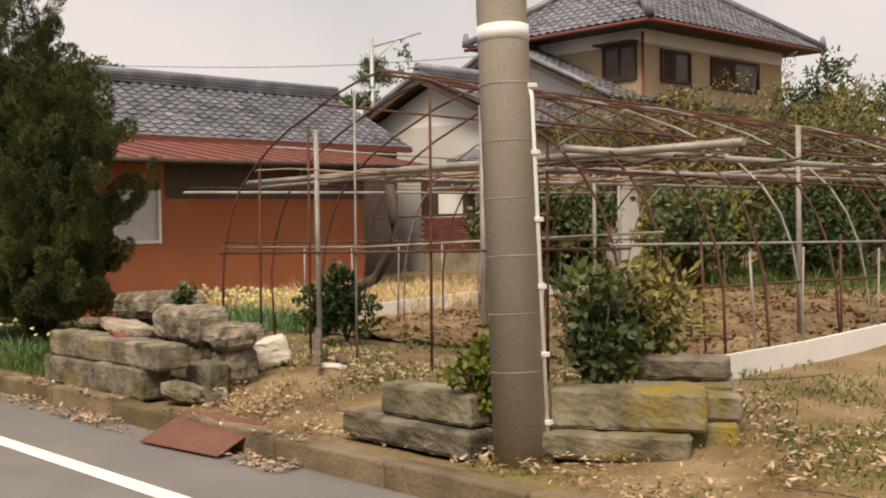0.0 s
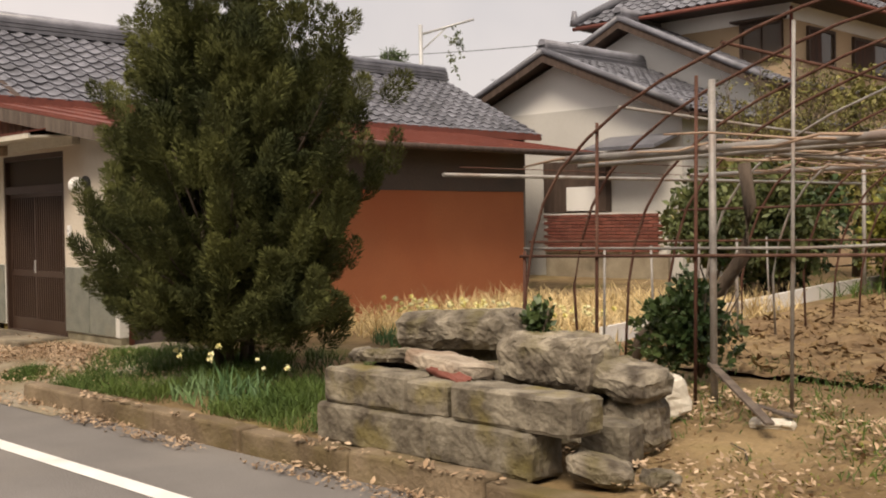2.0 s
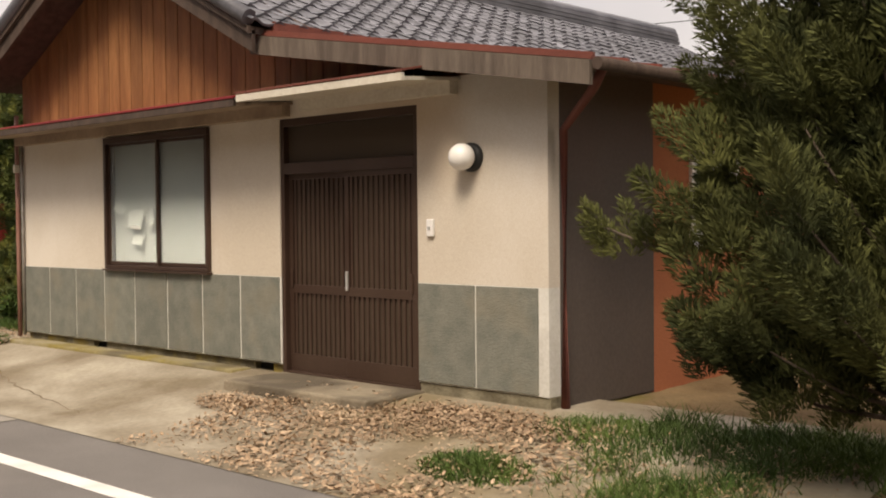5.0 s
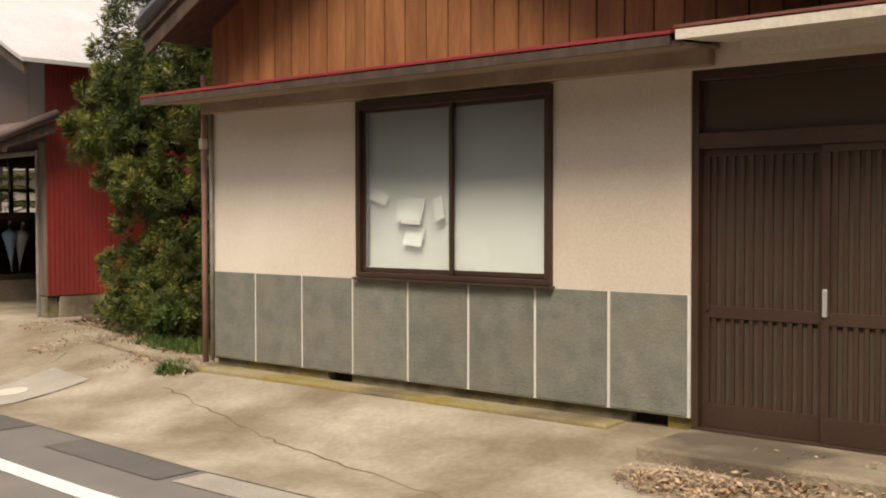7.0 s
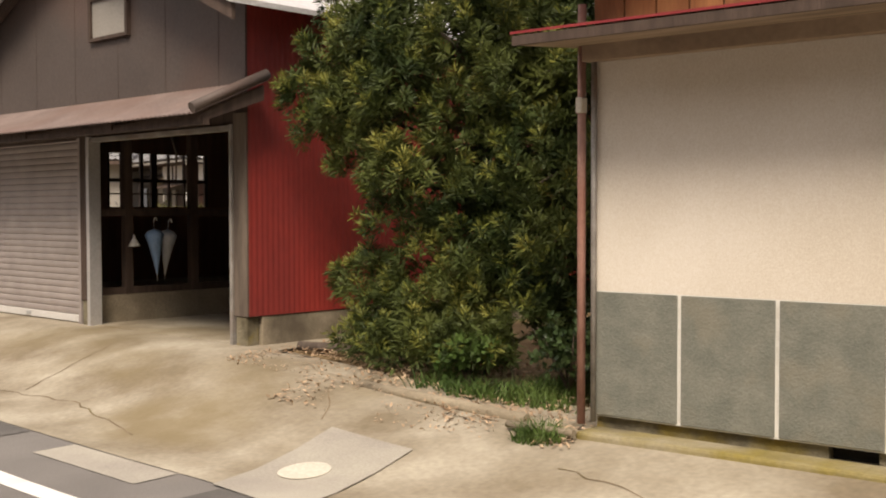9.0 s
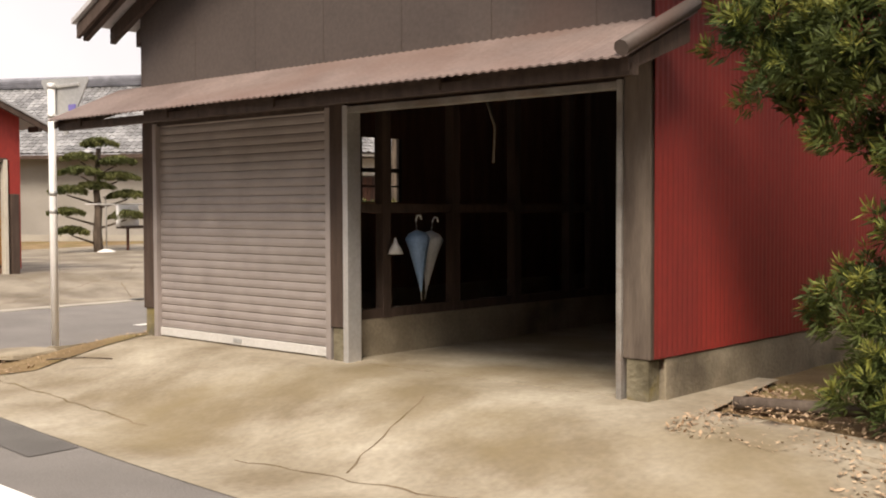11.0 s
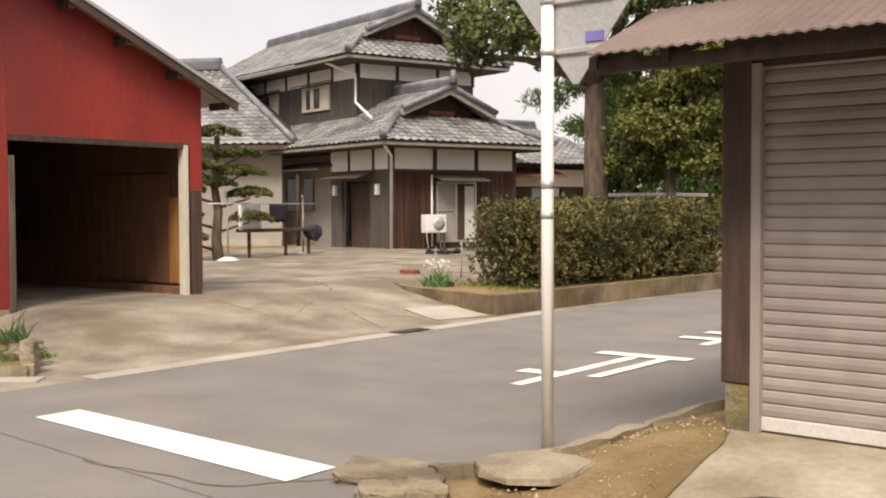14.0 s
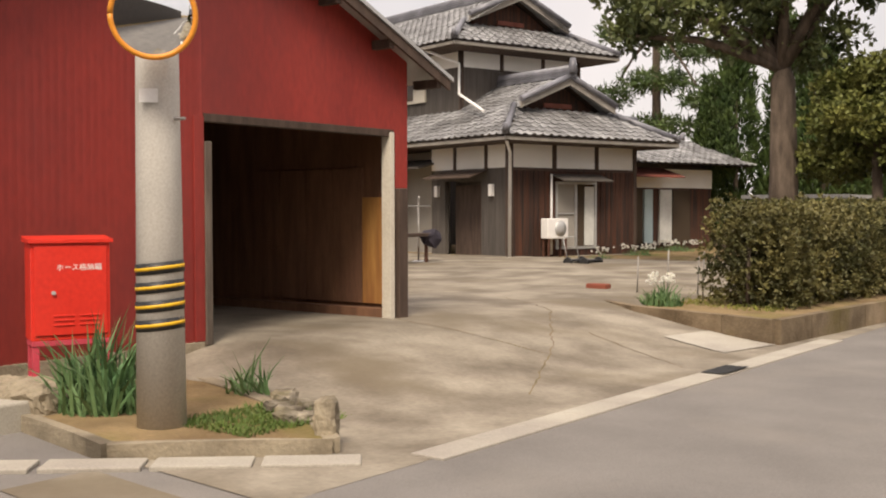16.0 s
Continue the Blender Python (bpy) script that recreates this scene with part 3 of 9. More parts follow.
def crack(points, width, seed, label, lift=0.009):
    """A thin wandering crack filled with dirt."""
    rc = random.Random(seed)
    b = bmesh.new()
    last = None
    for (x0, y0), (x1, y1) in zip(points, points[1:]):
        n_ = max(2, int(math.hypot(x1 - x0, y1 - y0) / 0.12))
        d = Vector((x1 - x0, y1 - y0, 0)).normalized()
        sd = Vector((-d.y, d.x, 0))
        for k in range(n_):
            p = Vector((x0 + (x1 - x0) * k / n_, y0 + (y1 - y0) * k / n_, 0)) + sd * rc.uniform(-0.025, 0.025)
            w = width * rc.uniform(0.4, 1.1) / 2
            row = []
            for e in (-1, 1):
                v = p + sd * w * e
                row.append(b.verts.new((v.x, v.y, ground_z(v.x, v.y) + lift)))
            if last:
                b.faces.new((last[0], row[0], row[1], last[1]))
            last = row
    bmesh.ops.recalc_face_normals(b, faces=b.faces)
    return single("crack", b, M["kerb_stone"], label, "crack", kind="structure")


for k, pts in enumerate((((-17.2, 3.2), (-19.0, 3.5), (-21.4, 4.2)), ((-24.6, 3.5), (-26.0, 3.9), (-27.9, 3.85)), ((-23.4, 4.3), (-24.0, 5.0)), ((-26.9, 3.95), (-27.2, 5.2)), ((-29.0, 4.05), (-30.4, 4.2), (-31.9, 4.3)))):
    crack(pts, 0.016, 300 + k, "dirt-filled crack across the concrete apron")
for k, pts in enumerate((((-38.2, 8.0), (-39.2, 10.0), (-40.6, 12.2), (-42.4, 13.6)), ((-39.0, 9.7), (-41.0, 9.9), (-43.0, 11.0)), ((-37.9, 10.3), (-39.6, 11.3)))):
    crack(pts, 0.02, 320 + k, "dirt-filled crack across the farmyard concrete")
crack(((-33.2, 4.4), (-33.6, 3.9), (-34.9, 3.8)), 0.02, 340, "dirt-filled crack in the asphalt")


# ---- roofs of pan tiles ----
def tile_mesh(material, w=0.28, ln=0.27):
    """One wavy pan tile, its lower edge at v = 0."""
    v, f = [], []
    prof = [(0, 0.030), (0.12, 0.045), (0.28, 0.030), (0.5, 0.002), (0.75, 0.002), (1.0, 0.024)]
    for row, (yy, lift, drop) in enumerate(((0, 0.03, 0.022), (0, 0.03, 0), (ln, 0.0, 0))):
        for t, h in prof:
            v.append((t * w, yy, h + lift - drop))
    k = len(prof)
    for r in range(2):
        for i in range(k - 1):
            f.append((r * k + i, r * k + i + 1, (r + 1) * k + i + 1, (r + 1) * k + i))
    return v, f


def tile_roof(parent, p0, u, v, nu, nv, material, w=0.27, e=0.235, inside=None, single_first=0, name="roof_tile"):
    """Courses of tiles from the eave corner p0, u along the eave, v up the slope; the first ones as pieces."""
    u, v = Vector(u).normalized(), Vector(v).normalized()
    nrm = u.cross(v)
    if nrm.z < 0:
        nrm = -nrm
    m3 = Matrix((u, v, nrm)).transposed().to_4x4()
    tv, tf = tile_mesh(material)
    me = from_arrays(name, tv, tf, material)
    rest_v, rest_f, made = [], [], 0
    arr = np.array(tv)
    r3 = np.array(m3.to_3x3())
    rng = np.random.default_rng(nu * 31 + nv)
    for i in range(nu):
        for j in range(nv):
            a, c = i * w, j * e
            if inside is not None and not inside(a + w / 2, c + e / 2):
                continue
            at = Vector(p0) + u * a + v * c + nrm * float(rng.normal() * 0.003)
            if made < single_first:
                ob = new(name, me)
                ob.matrix_basis = Matrix.Translation(at) @ m3
                under(ob, parent)
                made += 1
            else:
                k = len(rest_v)
                rest_v.extend((arr @ r3.T + np.array(at)).tolist())
                rest_f.extend([[x + k for x in q] for q in tf])
    if rest_v:
        ob = new("tile_field", from_arrays("tile_field", rest_v, rest_f, material))
        under(tagged(ob, kind="stuff"), parent)


def ridge_bar(parent, a, c, material, r=0.11, layers=2):
    """A ridge of stacked flat tiles with a round cap and end ornaments."""
    a, c = Vector(a), Vector(c)
    d = (c - a).normalized()
    s = Vector((-d.y, d.x, 0)).normalized()
    b = bmesh.new()
    for k in range(layers):
        hw = r * (1.25 - 0.12 * k)
        z0, z1 = k * 0.07, k * 0.07 + 0.055
        prism([a + s * hw + Vector((0, 0, z0)), a - s * hw + Vector((0, 0, z0)), a - s * hw + Vector((0, 0, z1)), a + s * hw + Vector((0, 0, z1))], c - a, b)
    top = Vector((0, 0, layers * 0.07 + 0.01))
    tube([a + top, c + top], r * 0.8, b, 10)
    part("ridge", b, material, parent)


# ---- roadside house ----
HX0, HX1, HY = -21.48, -13.36, 4.86
house = thing("roadside_house", ((HX0 + HX1) / 2, HY + 4, 0.2), "single-storey house with cream render, board gable and dark tiled roof", "house")
WX0, WX1, WZ0, WZ1 = -19.53, -17.57, 1.15, 2.61
DX0, DX1, DZ0, DZ1 = -16.48, -14.70, 0.25, 2.61
T = 0.14
b = bmesh.new()
for x0, x1, z0, z1 in ((HX0, WX0, 1.15, 2.80), (WX0, WX1, WZ1, 2.80), (WX1, DX0, 1.15, 2.80), (DX0, DX1, DZ1, 2.80), (DX1, HX1, 1.15, 2.80)):
    box(x0, x1, HY, HY + T, z0, z1, b)
part("front_wall", b, M["stucco"], house, "cream rendered wall with brown stains")
b = bmesh.new()
for x0, x1 in ((HX0, DX0), (DX1, HX1)):
    box(x0, x1, HY, HY + T, 0.335, 1.15, b)
part("lower_wall", b, M["grout"], house, "pale joints behind the wainscot")
for i in range(8):
    x0 = HX0 + 0.005 + i * 0.627
    wide = 0.600 if i < 7 else DX0 - x0 - 0.02
    bb = box(x0, x0 + wide, HY - 0.012, HY + 0.002, 0.345, 1.146, None, 0.004)
    part("wainscot_panel", bb, M["wains"], house)
for i in range(2):
    x0 = DX1 + 0.006 + i * 0.628
    part("wainscot_panel", box(x0, min(x0 + 0.610, HX1 - 0.005), HY - 0.012, HY + 0.002, 0.345, 1.146, None, 0.004), M["wains"], house)
# plinth with vent gaps
b = bmesh.new()
vents = (-19.95, -16.95)
xs = [HX0]
for vx in vents:
    xs += [vx, vx + 0.28]
xs += [DX0]
for k in range(0, len(xs), 2):
    box(xs[k], xs[k + 1], HY + 0.045, HY + 0.2, 0.02, 0.345, b, 0.01)
box(DX1, HX1, HY + 0.012, HY + 0.2, 0.02, 0.345, b, 0.01)
part("plinth", b, M["moss_concrete"], house, "concrete plinth with yellow moss")
# near-black panels put the shade of the hollow vent gaps into colour
for vx in vents:
    part("floor_vent", box(vx, vx + 0.28, HY + 0.12, HY + 0.16, 0.10, 0.34), M["dark_in"], house)
single("kerb_strip", box(HX0, DX0 - 0.5, HY - 0.22, HY + 0.03, 0.1, 0.262, None, 0.02), M["moss_strip"], "mossy concrete strip at the house foot", "kerb", kind="structure")

# window
win = new("window")
win.location = (WX0, HY, WZ0)
under(win, house)
b = bmesh.new()
for x0, x1, z0, z1 in ((WX0, WX1, WZ0 + 0.015, WZ0 + 0.055), (WX0, WX1, WZ1 - 0.07, WZ1), (WX0, WX0 + 0.05, WZ0 + 0.055, WZ1 - 0.07), (WX1 - 0.05, WX1, WZ0 + 0.055, WZ1 - 0.07)):
    box(x0, x1, HY - 0.045, HY + 0.08, z0, z1, b, 0.004)
box(WX0 - 0.02, WX1 + 0.02, HY - 0.07, HY + 0.01, WZ0 - 0.008, WZ0 + 0.012, b, 0.004)
part("window_frame", b, M["bronze"], win)
mid = (WX0 + WX1) / 2 + 0.01
for x0, x1, yy in ((WX0 + 0.06, mid + 0.03, HY + 0.0), (mid - 0.03, WX1 - 0.06, HY + 0.035)):
    b = bmesh.new()
    z0, z1 = WZ0 + 0.06, WZ1 - 0.07
    for a0, a1, c0, c1 in ((x0, x1, z0, z0 + 0.035), (x0, x1, z1 - 0.03, z1), (x0, x0 + 0.03, z0 + 0.035, z1 - 0.03), (x1 - 0.03, x1, z0 + 0.035, z1 - 0.03)):
        box(a0, a1, yy - 0.012, yy + 0.018, c0, c1, b, 0.002)
    part("sash", b, M["bronze"], win)
    pane = part("pane", box(x0 + 0.031, x1 - 0.031, yy - 0.002, yy + 0.003, z0 + 0.036, z1 - 0.031), M["glass"], win, "clear window pane")
    pane.visible_shadow = False
b = box(WX0 + 0.07, WX1 - 0.07, HY + 0.062, HY + 0.066, WZ0 + 0.07, WZ1 - 0.08)
part("paper_screen", b, M["paper"], win, "white paper pasted inside, torn and curling")
# torn flaps of paper
for fx, fz, fw, fh, tl in ((0.12, 0.62, 0.20, 0.10, 20), (0.36, 0.55, 0.13, 0.19, -12), (0.52, 0.56, 0.20, 0.22, 4), (0.75, 0.56, 0.10, 0.2, -25), (0.52, 0.33, 0.2, 0.16, 6)):
    q = box(-fw / 2, fw / 2, -0.006, 0.0, -fh, 0)
    move(q, pose(WX0 + 0.1 + fx * 0.95, HY + 0.058, WZ0 + fz + 0.1, -16, tl, 0))
    part("paper_flap", q, M["paper"], win)

# entrance
door = new("entrance_door")
door.location = (DX0, HY, DZ0)
under(door, house)
TZ = 2.10
b = bmesh.new()
for x0, x1, z0, z1 in ((DX0, DX0 + 0.05, DZ0, DZ1), (DX1 - 0.05, DX1, DZ0, DZ1), (DX0 + 0.05, DX1 - 0.05, DZ1 - 0.07, DZ1), (DX0 + 0.05, DX1 - 0.05, TZ, TZ + 0.10), (DX0 + 0.05, DX1 - 0.05, DZ0 - 0.02, DZ0 + 0.03)):
    box(x0, x1, HY + 0.01, HY + 0.12, z0, z1, b, 0.004)
part("door_frame", b, M["bronze"], door)
part("transom_pane", box(DX0 + 0.05, DX1 - 0.05, HY + 0.07, HY + 0.076, TZ + 0.1, DZ1 - 0.07), M["dark_glass"], door)
dm = (DX0 + DX1) / 2
for x0, x1, yy in ((DX0 + 0.05, dm + 0.03, HY + 0.085), (dm - 0.03, DX1 - 0.05, HY + 0.045)):
    b = bmesh.new()
    z0, z1 = DZ0 + 0.03, TZ
    for a0, a1, c0, c1 in ((x0, x1, z0, z0 + 0.16), (x0, x1, z1 - 0.05, z1), (x0, x0 + 0.05, z0 + 0.16, z1 - 0.05), (x1 - 0.05, x1, z0 + 0.16, z1 - 0.05),
                           (x0 + 0.05, x1 - 0.05, z0 + 0.72, z0 + 0.80)):
        box(a0, a1, yy - 0.018, yy + 0.018, c0, c1, b, 0.003)
    n = 12
    for i in range(n):
        cx = x0 + 0.05 + (x1 - x0 - 0.1) * (i + 0.5) / n
        box(cx - 0.014, cx + 0.014, yy - 0.014, yy + 0.004, z0 + 0.16, z1 - 0.05, b, 0.003)
    ob = part("slatted_panel", b, M["bronze"], door)
    part("door_pane", box(x0 + 0.05, x1 - 0.05, yy + 0.006, yy + 0.01, z0 + 0.16, z1 - 0.05), M["dark_glass"], door)
part("door_handle", box(dm - 0.02, dm + 0.01, HY + 0.012, HY + 0.03, 1.05, 1.22, None, 0.006), M["aluminium"], door, "silver pull handle")
part("door_handle", box(DX0 + 0.08, DX0 + 0.105, HY + 0.052, HY + 0.07, 1.05, 1.22, None, 0.005), M["bronze"], door)
part("door_handle", box(DX1 - 0.105, DX1 - 0.08, HY + 0.012, HY + 0.03, 1.05, 1.22, None, 0.005), M["bronze"], door)
single("entrance_step", box(DX0 - 0.02, DX1 + 0.05, HY - 0.66, HY + 0.15, 0.05, 0.262, None, 0.02), M["old_concrete"], "low worn concrete entrance step", "step", kind="structure")
single("hall_floor", box(DX0, DX1, HY + 0.16, HY + 1.6, 0.1, 0.258), M["old_concrete"], "dim concrete entrance floor", "floor", kind="structure")

# gable boards
GXM, GZE, GZR = -18.95, 3.40, 4.72
gz = lambda x: GZE + 0.05 + (GZR - GZE) * (1 - abs(x - GXM) / 2.75)
b = bmesh.new()
prism([(HX0, HY + 0.03, 2.79), (-16.15, HY + 0.03, 2.79), (-16.15, HY + 0.03, gz(-16.15)), (GXM, HY + 0.03, gz(GXM)), (HX0, HY + 0.03, gz(HX0))], (0, T - 0.03, 0), b)
prism([(-16.15, HY + 0.03, 2.81), (HX1, HY + 0.03, 2.81), (HX1, HY + 0.03, 2.83), (-16.15, HY + 0.03, 3.28)], (0, T - 0.03, 0), b)
part("gable_wall", b, M["dark_wood"], house)
x = HX0
rng = random.Random(5)
while x < -12.9:
    w = 0.225
    x1 = min(x + w - 0.014, HX1)
    if x < -16.15:
        za, zb = gz(x), gz(x1)
    else:
        za, zb = 3.25 - (x + 16.0) * 0.185, 3.25 - (x1 + 16.0) * 0.185
    if x1 - x < 0.03 or za < 2.86:
        break
    part("gable_board", prism([(x, HY + 0.008, 2.80), (x1, HY + 0.008, 2.80), (x1, HY + 0.008, zb), (x, HY + 0.008, za)], (0, 0.03, 0)), M["wood"], house)
    x += w

# canopies over window and door
def canopy(x0, x1, zt, trim, soffit):
    c = new("canopy")
    c.location = (x0, HY, zt)
    under(c, house)
    part("canopy_roof", prism([(x0, HY - 0.68, zt - 0.012), (x0, HY + 0.005, zt + 0.125), (x0, HY + 0.005, zt + 0.14), (x0, HY - 0.68, zt + 0.004)], (x1 - x0, 0, 0)), trim, c)
    part("soffit", prism([(x0 + 0.02, HY - 0.64, zt - 0.075), (x0 + 0.02, HY + 0.003, zt - 0.02), (x0 + 0.02, HY + 0.003, zt + 0.0), (x0 + 0.02, HY - 0.64, zt - 0.045)], (x1 - x0 - 0.04, 0, 0)), soffit, c)
    # closing board added to lower the soffit line and darken the wall top
    part("wall_plate", box(x0 + 0.15, x1 - 0.05, HY - 0.10, HY - 0.003, zt - 0.13, zt - 0.025, None, 0.006), soffit, c)
    part("fascia", box(x0 + 0.01, x1 - 0.01, HY - 0.675, HY - 0.645, zt - 0.08, zt - 0.022), M["dark_wood"] if trim is M["red_edge"] else M["cream_trim"], c)


canopy(-21.66, -16.26, 2.755, M["red_edge"], mat("brown_soffit_board", (0.24, 0.17, 0.115), (0.36, 0.27, 0.19), 0.8, scale=2, fine=20, stretch=(1, 6, 1), c3=(0.12, 0.08, 0.05), stain=0.6))
canopy(-16.24, -14.19, 2.785, M["red_roof"], M["cream_trim"])

# tiled main roof, ridge running back from the road
RY0, RY1 = 4.25, 15.9
RZE, RZR, RXE = 3.36, 4.78, -16.15
sl = Vector((GXM - RXE, 0, RZR - RZE)).normalized()
slope_len = math.hypot(GXM - RXE, RZR - RZE)
b = bmesh.new()
for sx_ in (1, -1):
    xe = GXM + sx_ * (RXE - GXM)
    prism([(xe, RY0 + 0.02, RZE - 0.06), (GXM, RY0 + 0.02, RZR - 0.06), (GXM, RY0 + 0.02, RZR), (xe, RY0 + 0.02, RZE)], (0, RY1 - RY0, 0), b)
part("roof_deck", b, M["dark_wood"], house)
tile_roof(house, (RXE + 0.05, RY0, RZE), (0, 1, 0), sl, 43, 13, M["roof_tile"], inside=lambda a, c: c < slope_len, single_first=300)
tile_roof(house, (2 * GXM - RXE - 0.05, RY0, RZE), (0, 1, 0), Vector((-sl.x, 0, sl.z)), 43, 13, M["roof_tile"], inside=lambda a, c: c < slope_len)
ridge_bar(house, (GXM, RY0, RZR), (GXM, RY1, RZR), M["roof_tile"], 0.13, 3)
for s in (1, -1):
    xe = GXM + s * (RXE - GXM)
    part("verge", tube([(xe, RY0 + 0.03, RZE + 0.08), (GXM, RY0 + 0.03, RZR + 0.08)], 0.075, None, 8), M["roof_tile"], house)
    part("barge_board", prism([(xe, RY0 + 0.06, RZE - 0.22), (GXM, RY0 + 0.06, RZR - 0.22), (GXM, RY0 + 0.06, RZR - 0.03), (xe, RY0 + 0.06, RZE - 0.03)], (0, 0.035, 0)), M["dark_wood"], house)
# lean-to roof of faded red sheet over the east side
LX0, LZ0, LX1, LZ1 = -16.3, 3.32, -12.66, 2.72
b = prism([(LX0, 4.42, LZ0), (LX1, 4.42, LZ1), (LX1, 4.42, LZ1 + 0.025), (LX0, 4.42, LZ0 + 0.025)], (0, 8.85, 0))
part("lean_to_roof", b, M["red_roof"], house, "faded red metal sheet roof")
b = bmesh.new()
for i in range(22):
    y = 4.44 + i * 0.42
    prism([(LX0, y, LZ0 + 0.026), (LX1, y, LZ1 + 0.026), (LX1, y, LZ1 + 0.05), (LX0, y, LZ0 + 0.05)], (0, 0.03, 0), b)
part("roof_battens", b, M["red_roof"], house)
part("lean_to_barge", prism([(LX0, 4.40, LZ0 - 0.17), (LX1, 4.40, LZ1 - 0.17), (LX1, 4.40, LZ1 - 0.005), (LX0, 4.40, LZ0 - 0.005)], (0, 0.04, 0)), M["post_wood"], house, "weathered grey barge board")
part("lean_to_soffit", prism([(LX0, 4.44, LZ0 - 0.05), (LX1, 4.44, LZ1 - 0.05), (LX1, 4.44, LZ1 - 0.03), (LX0, 4.44, LZ0 - 0.03)], (0, 8.8, 0)), M["dark_wood"], house)
part("fascia_band", prism([(-16.12, 4.5, 3.28), (-16.08, 4.5, 3.28), (-16.08, 4.5, 3.42), (-16.12, 4.5, 3.42)], (0, 11.3, 0)), M["red_roof"], house)
part("gutter", tube([(LX1 + 0.05, 4.42, LZ1 - 0.03), (LX1 + 0.05, 13.3, LZ1 - 0.0)], 0.045, None, 8), M["dark_wood"], house, "dark half-round gutter")
part("downpipe", tube([(LX1 + 0.03, 4.52, LZ1 - 0.05), (LX1 - 0.1, 4.6, LZ1 - 0.16), (HX1 + 0.08, 4.95, LZ1 - 0.40), (HX1 + 0.06, 4.98, 0.25)], 0.035, None, 8), M["red_roof"], house, "copper-red rain pipe")
# east wall: brown sheet near the road, orange render behind
OW0, OW1, OZ0, OZ1 = 6.88, 7.74, 1.38, 2.26
part("east_wall", box(HX1 - T, HX1, HY + T, 6.3, 0.22, 2.85), M["brown_sheet"], house)
b = bmesh.new()
for y0, y1, z0, z1 in ((6.3, OW0, 0.2, 2.86), (OW0, OW1, 0.2, OZ0), (OW0, OW1, OZ1, 2.86), (OW1, 12.1, 0.2, 2.86)):
    box(HX1 - T, HX1, y0, y1, z0, z1, b)
box(-16.28, HX1 - T, 11.96, 12.1, 0.2, 2.9, b)
part("orange_wall", b, M["orange"], house, "orange rendered wall")
part("upper_cladding", box(HX1 + 0.002, HX1 + 0.02, OW1 + 0.1, 12.1, 2.12, 2.84), M["brown_sheet"], house, "dark brown band along the top of the orange wall")
ow = new("side_window")
ow.location = (HX1, OW0, OZ0)
under(ow, house)
b = bmesh.new()
for y0, y1, z0, z1 in ((OW0, OW1, OZ0, OZ0 + 0.05), (OW0, OW1, OZ1 - 0.05, OZ1), (OW0, OW0 + 0.05, OZ0 + 0.05, OZ1 - 0.05), (OW1 - 0.05, OW1, OZ0 + 0.05, OZ1 - 0.05)):
    box(HX1 - 0.1, HX1 + 0.03, y0, y1, z0, z1, b, 0.004)
part("window_frame", b, M["white"], ow, "white window frame")
part("pane", box(HX1 - 0.05, HX1 - 0.045, OW0 + 0.05, OW1 - 0.05, OZ0 + 0.05, OZ1 - 0.05), M["paper"], ow, "frosted pane")
b = bmesh.new()
box(-16.42, -16.28, 12.1, 15.4, 0.2, 3.36, b)
box(HX0, -16.28, 15.4, 15.54, 0.2, 3.36, b)
prism([(HX0, 15.4, 3.36), (-16.4, 15.4, 3.36), (GXM, 15.4, 4.66)], (0, 0.14, 0), b)
box(HX0, HX0 + T, HY + T, 15.4, 0.2, 3.3, b)
part("back_wall", b, M["brown_sheet"], house)
# rain pipe and cable at the west corner
M["pink_pipe"] = mat("faded_copper_pipe", (0.30, 0.15, 0.115), (0.38, 0.21, 0.165), 0.6, scale=3, fine=40, bump=0.05, c3=(0.22, 0.09, 0.06), stain=0.5)
part("downpipe", tube([(HX0 - 0.06, HY - 0.05, 3.0), (HX0 - 0.06, HY - 0.05, 0.28)], 0.028, None, 8), M["pink_pipe"], house, "copper-red rain pipe")
part("cable_pipe", tube([(HX0 + 0.02, HY - 0.03, 2.75), (HX0 + 0.02, HY - 0.03, 0.3)], 0.02, None, 8), M["pipe"], house)
part("meter_box", box(HX0 - 0.08, HX0 - 0.03, HY - 0.1, HY - 0.03, 2.30, 2.40, None, 0.008), M["cream_trim"], house)

# globe lamp and bell
lamp = thing("globe_lamp", (-14.10, HY, 2.15), "white opal globe wall lamp on a black base", "wall lamp")
bb = bmesh.new()
bmesh.ops.create_uvsphere(bb, u_segments=28, v_segments=18, radius=0.105, matrix=pose(-14.10, HY - 0.125, 2.15))
for f_ in bb.faces:
    f_.smooth = True
part("globe", bb, M["globe"], lamp)
part("base", move(lathe([(0.115, 0), (0.115, 0.03), (0.085, 0.045)], (0, 0, 0)), pose(-14.10, HY, 2.15, 90)), M["black"], lamp)
bell = thing("door_bell", (-14.57, HY, 1.6), "small white door bell on the rendered wall", "door bell")
part("case", box(-14.58, -14.505, HY - 0.03, HY, 1.53, 1.67, None, 0.008), M["white"], bell)
part("button", move(lathe([(0.012, 0), (0.012, 0.012)], (0, 0, 0), 12), pose(-14.543, HY - 0.03, 1.60, 90)), M["grey_metal"], bell)

# ---- open-fronted garage ----
g0 = Vector((-25.68, 5.54, 0))
gdir = Vector((-5.85, 0.39, 0)).normalized()
gin = Vector((-gdir.y, gdir.x, 0)) * -1
if gin.y < 0:
    gin = -gin
GM = Matrix((gdir, gin, Vector((0, 0, 1)))).transposed().to_4x4()
GM.translation = g0
garage = thing("garage", tuple(g0 + gdir * 2.9 + gin * 4 + Vector((0, 0, 0.39))), "brown and red sheet-metal garage with roller shutter", "garage")


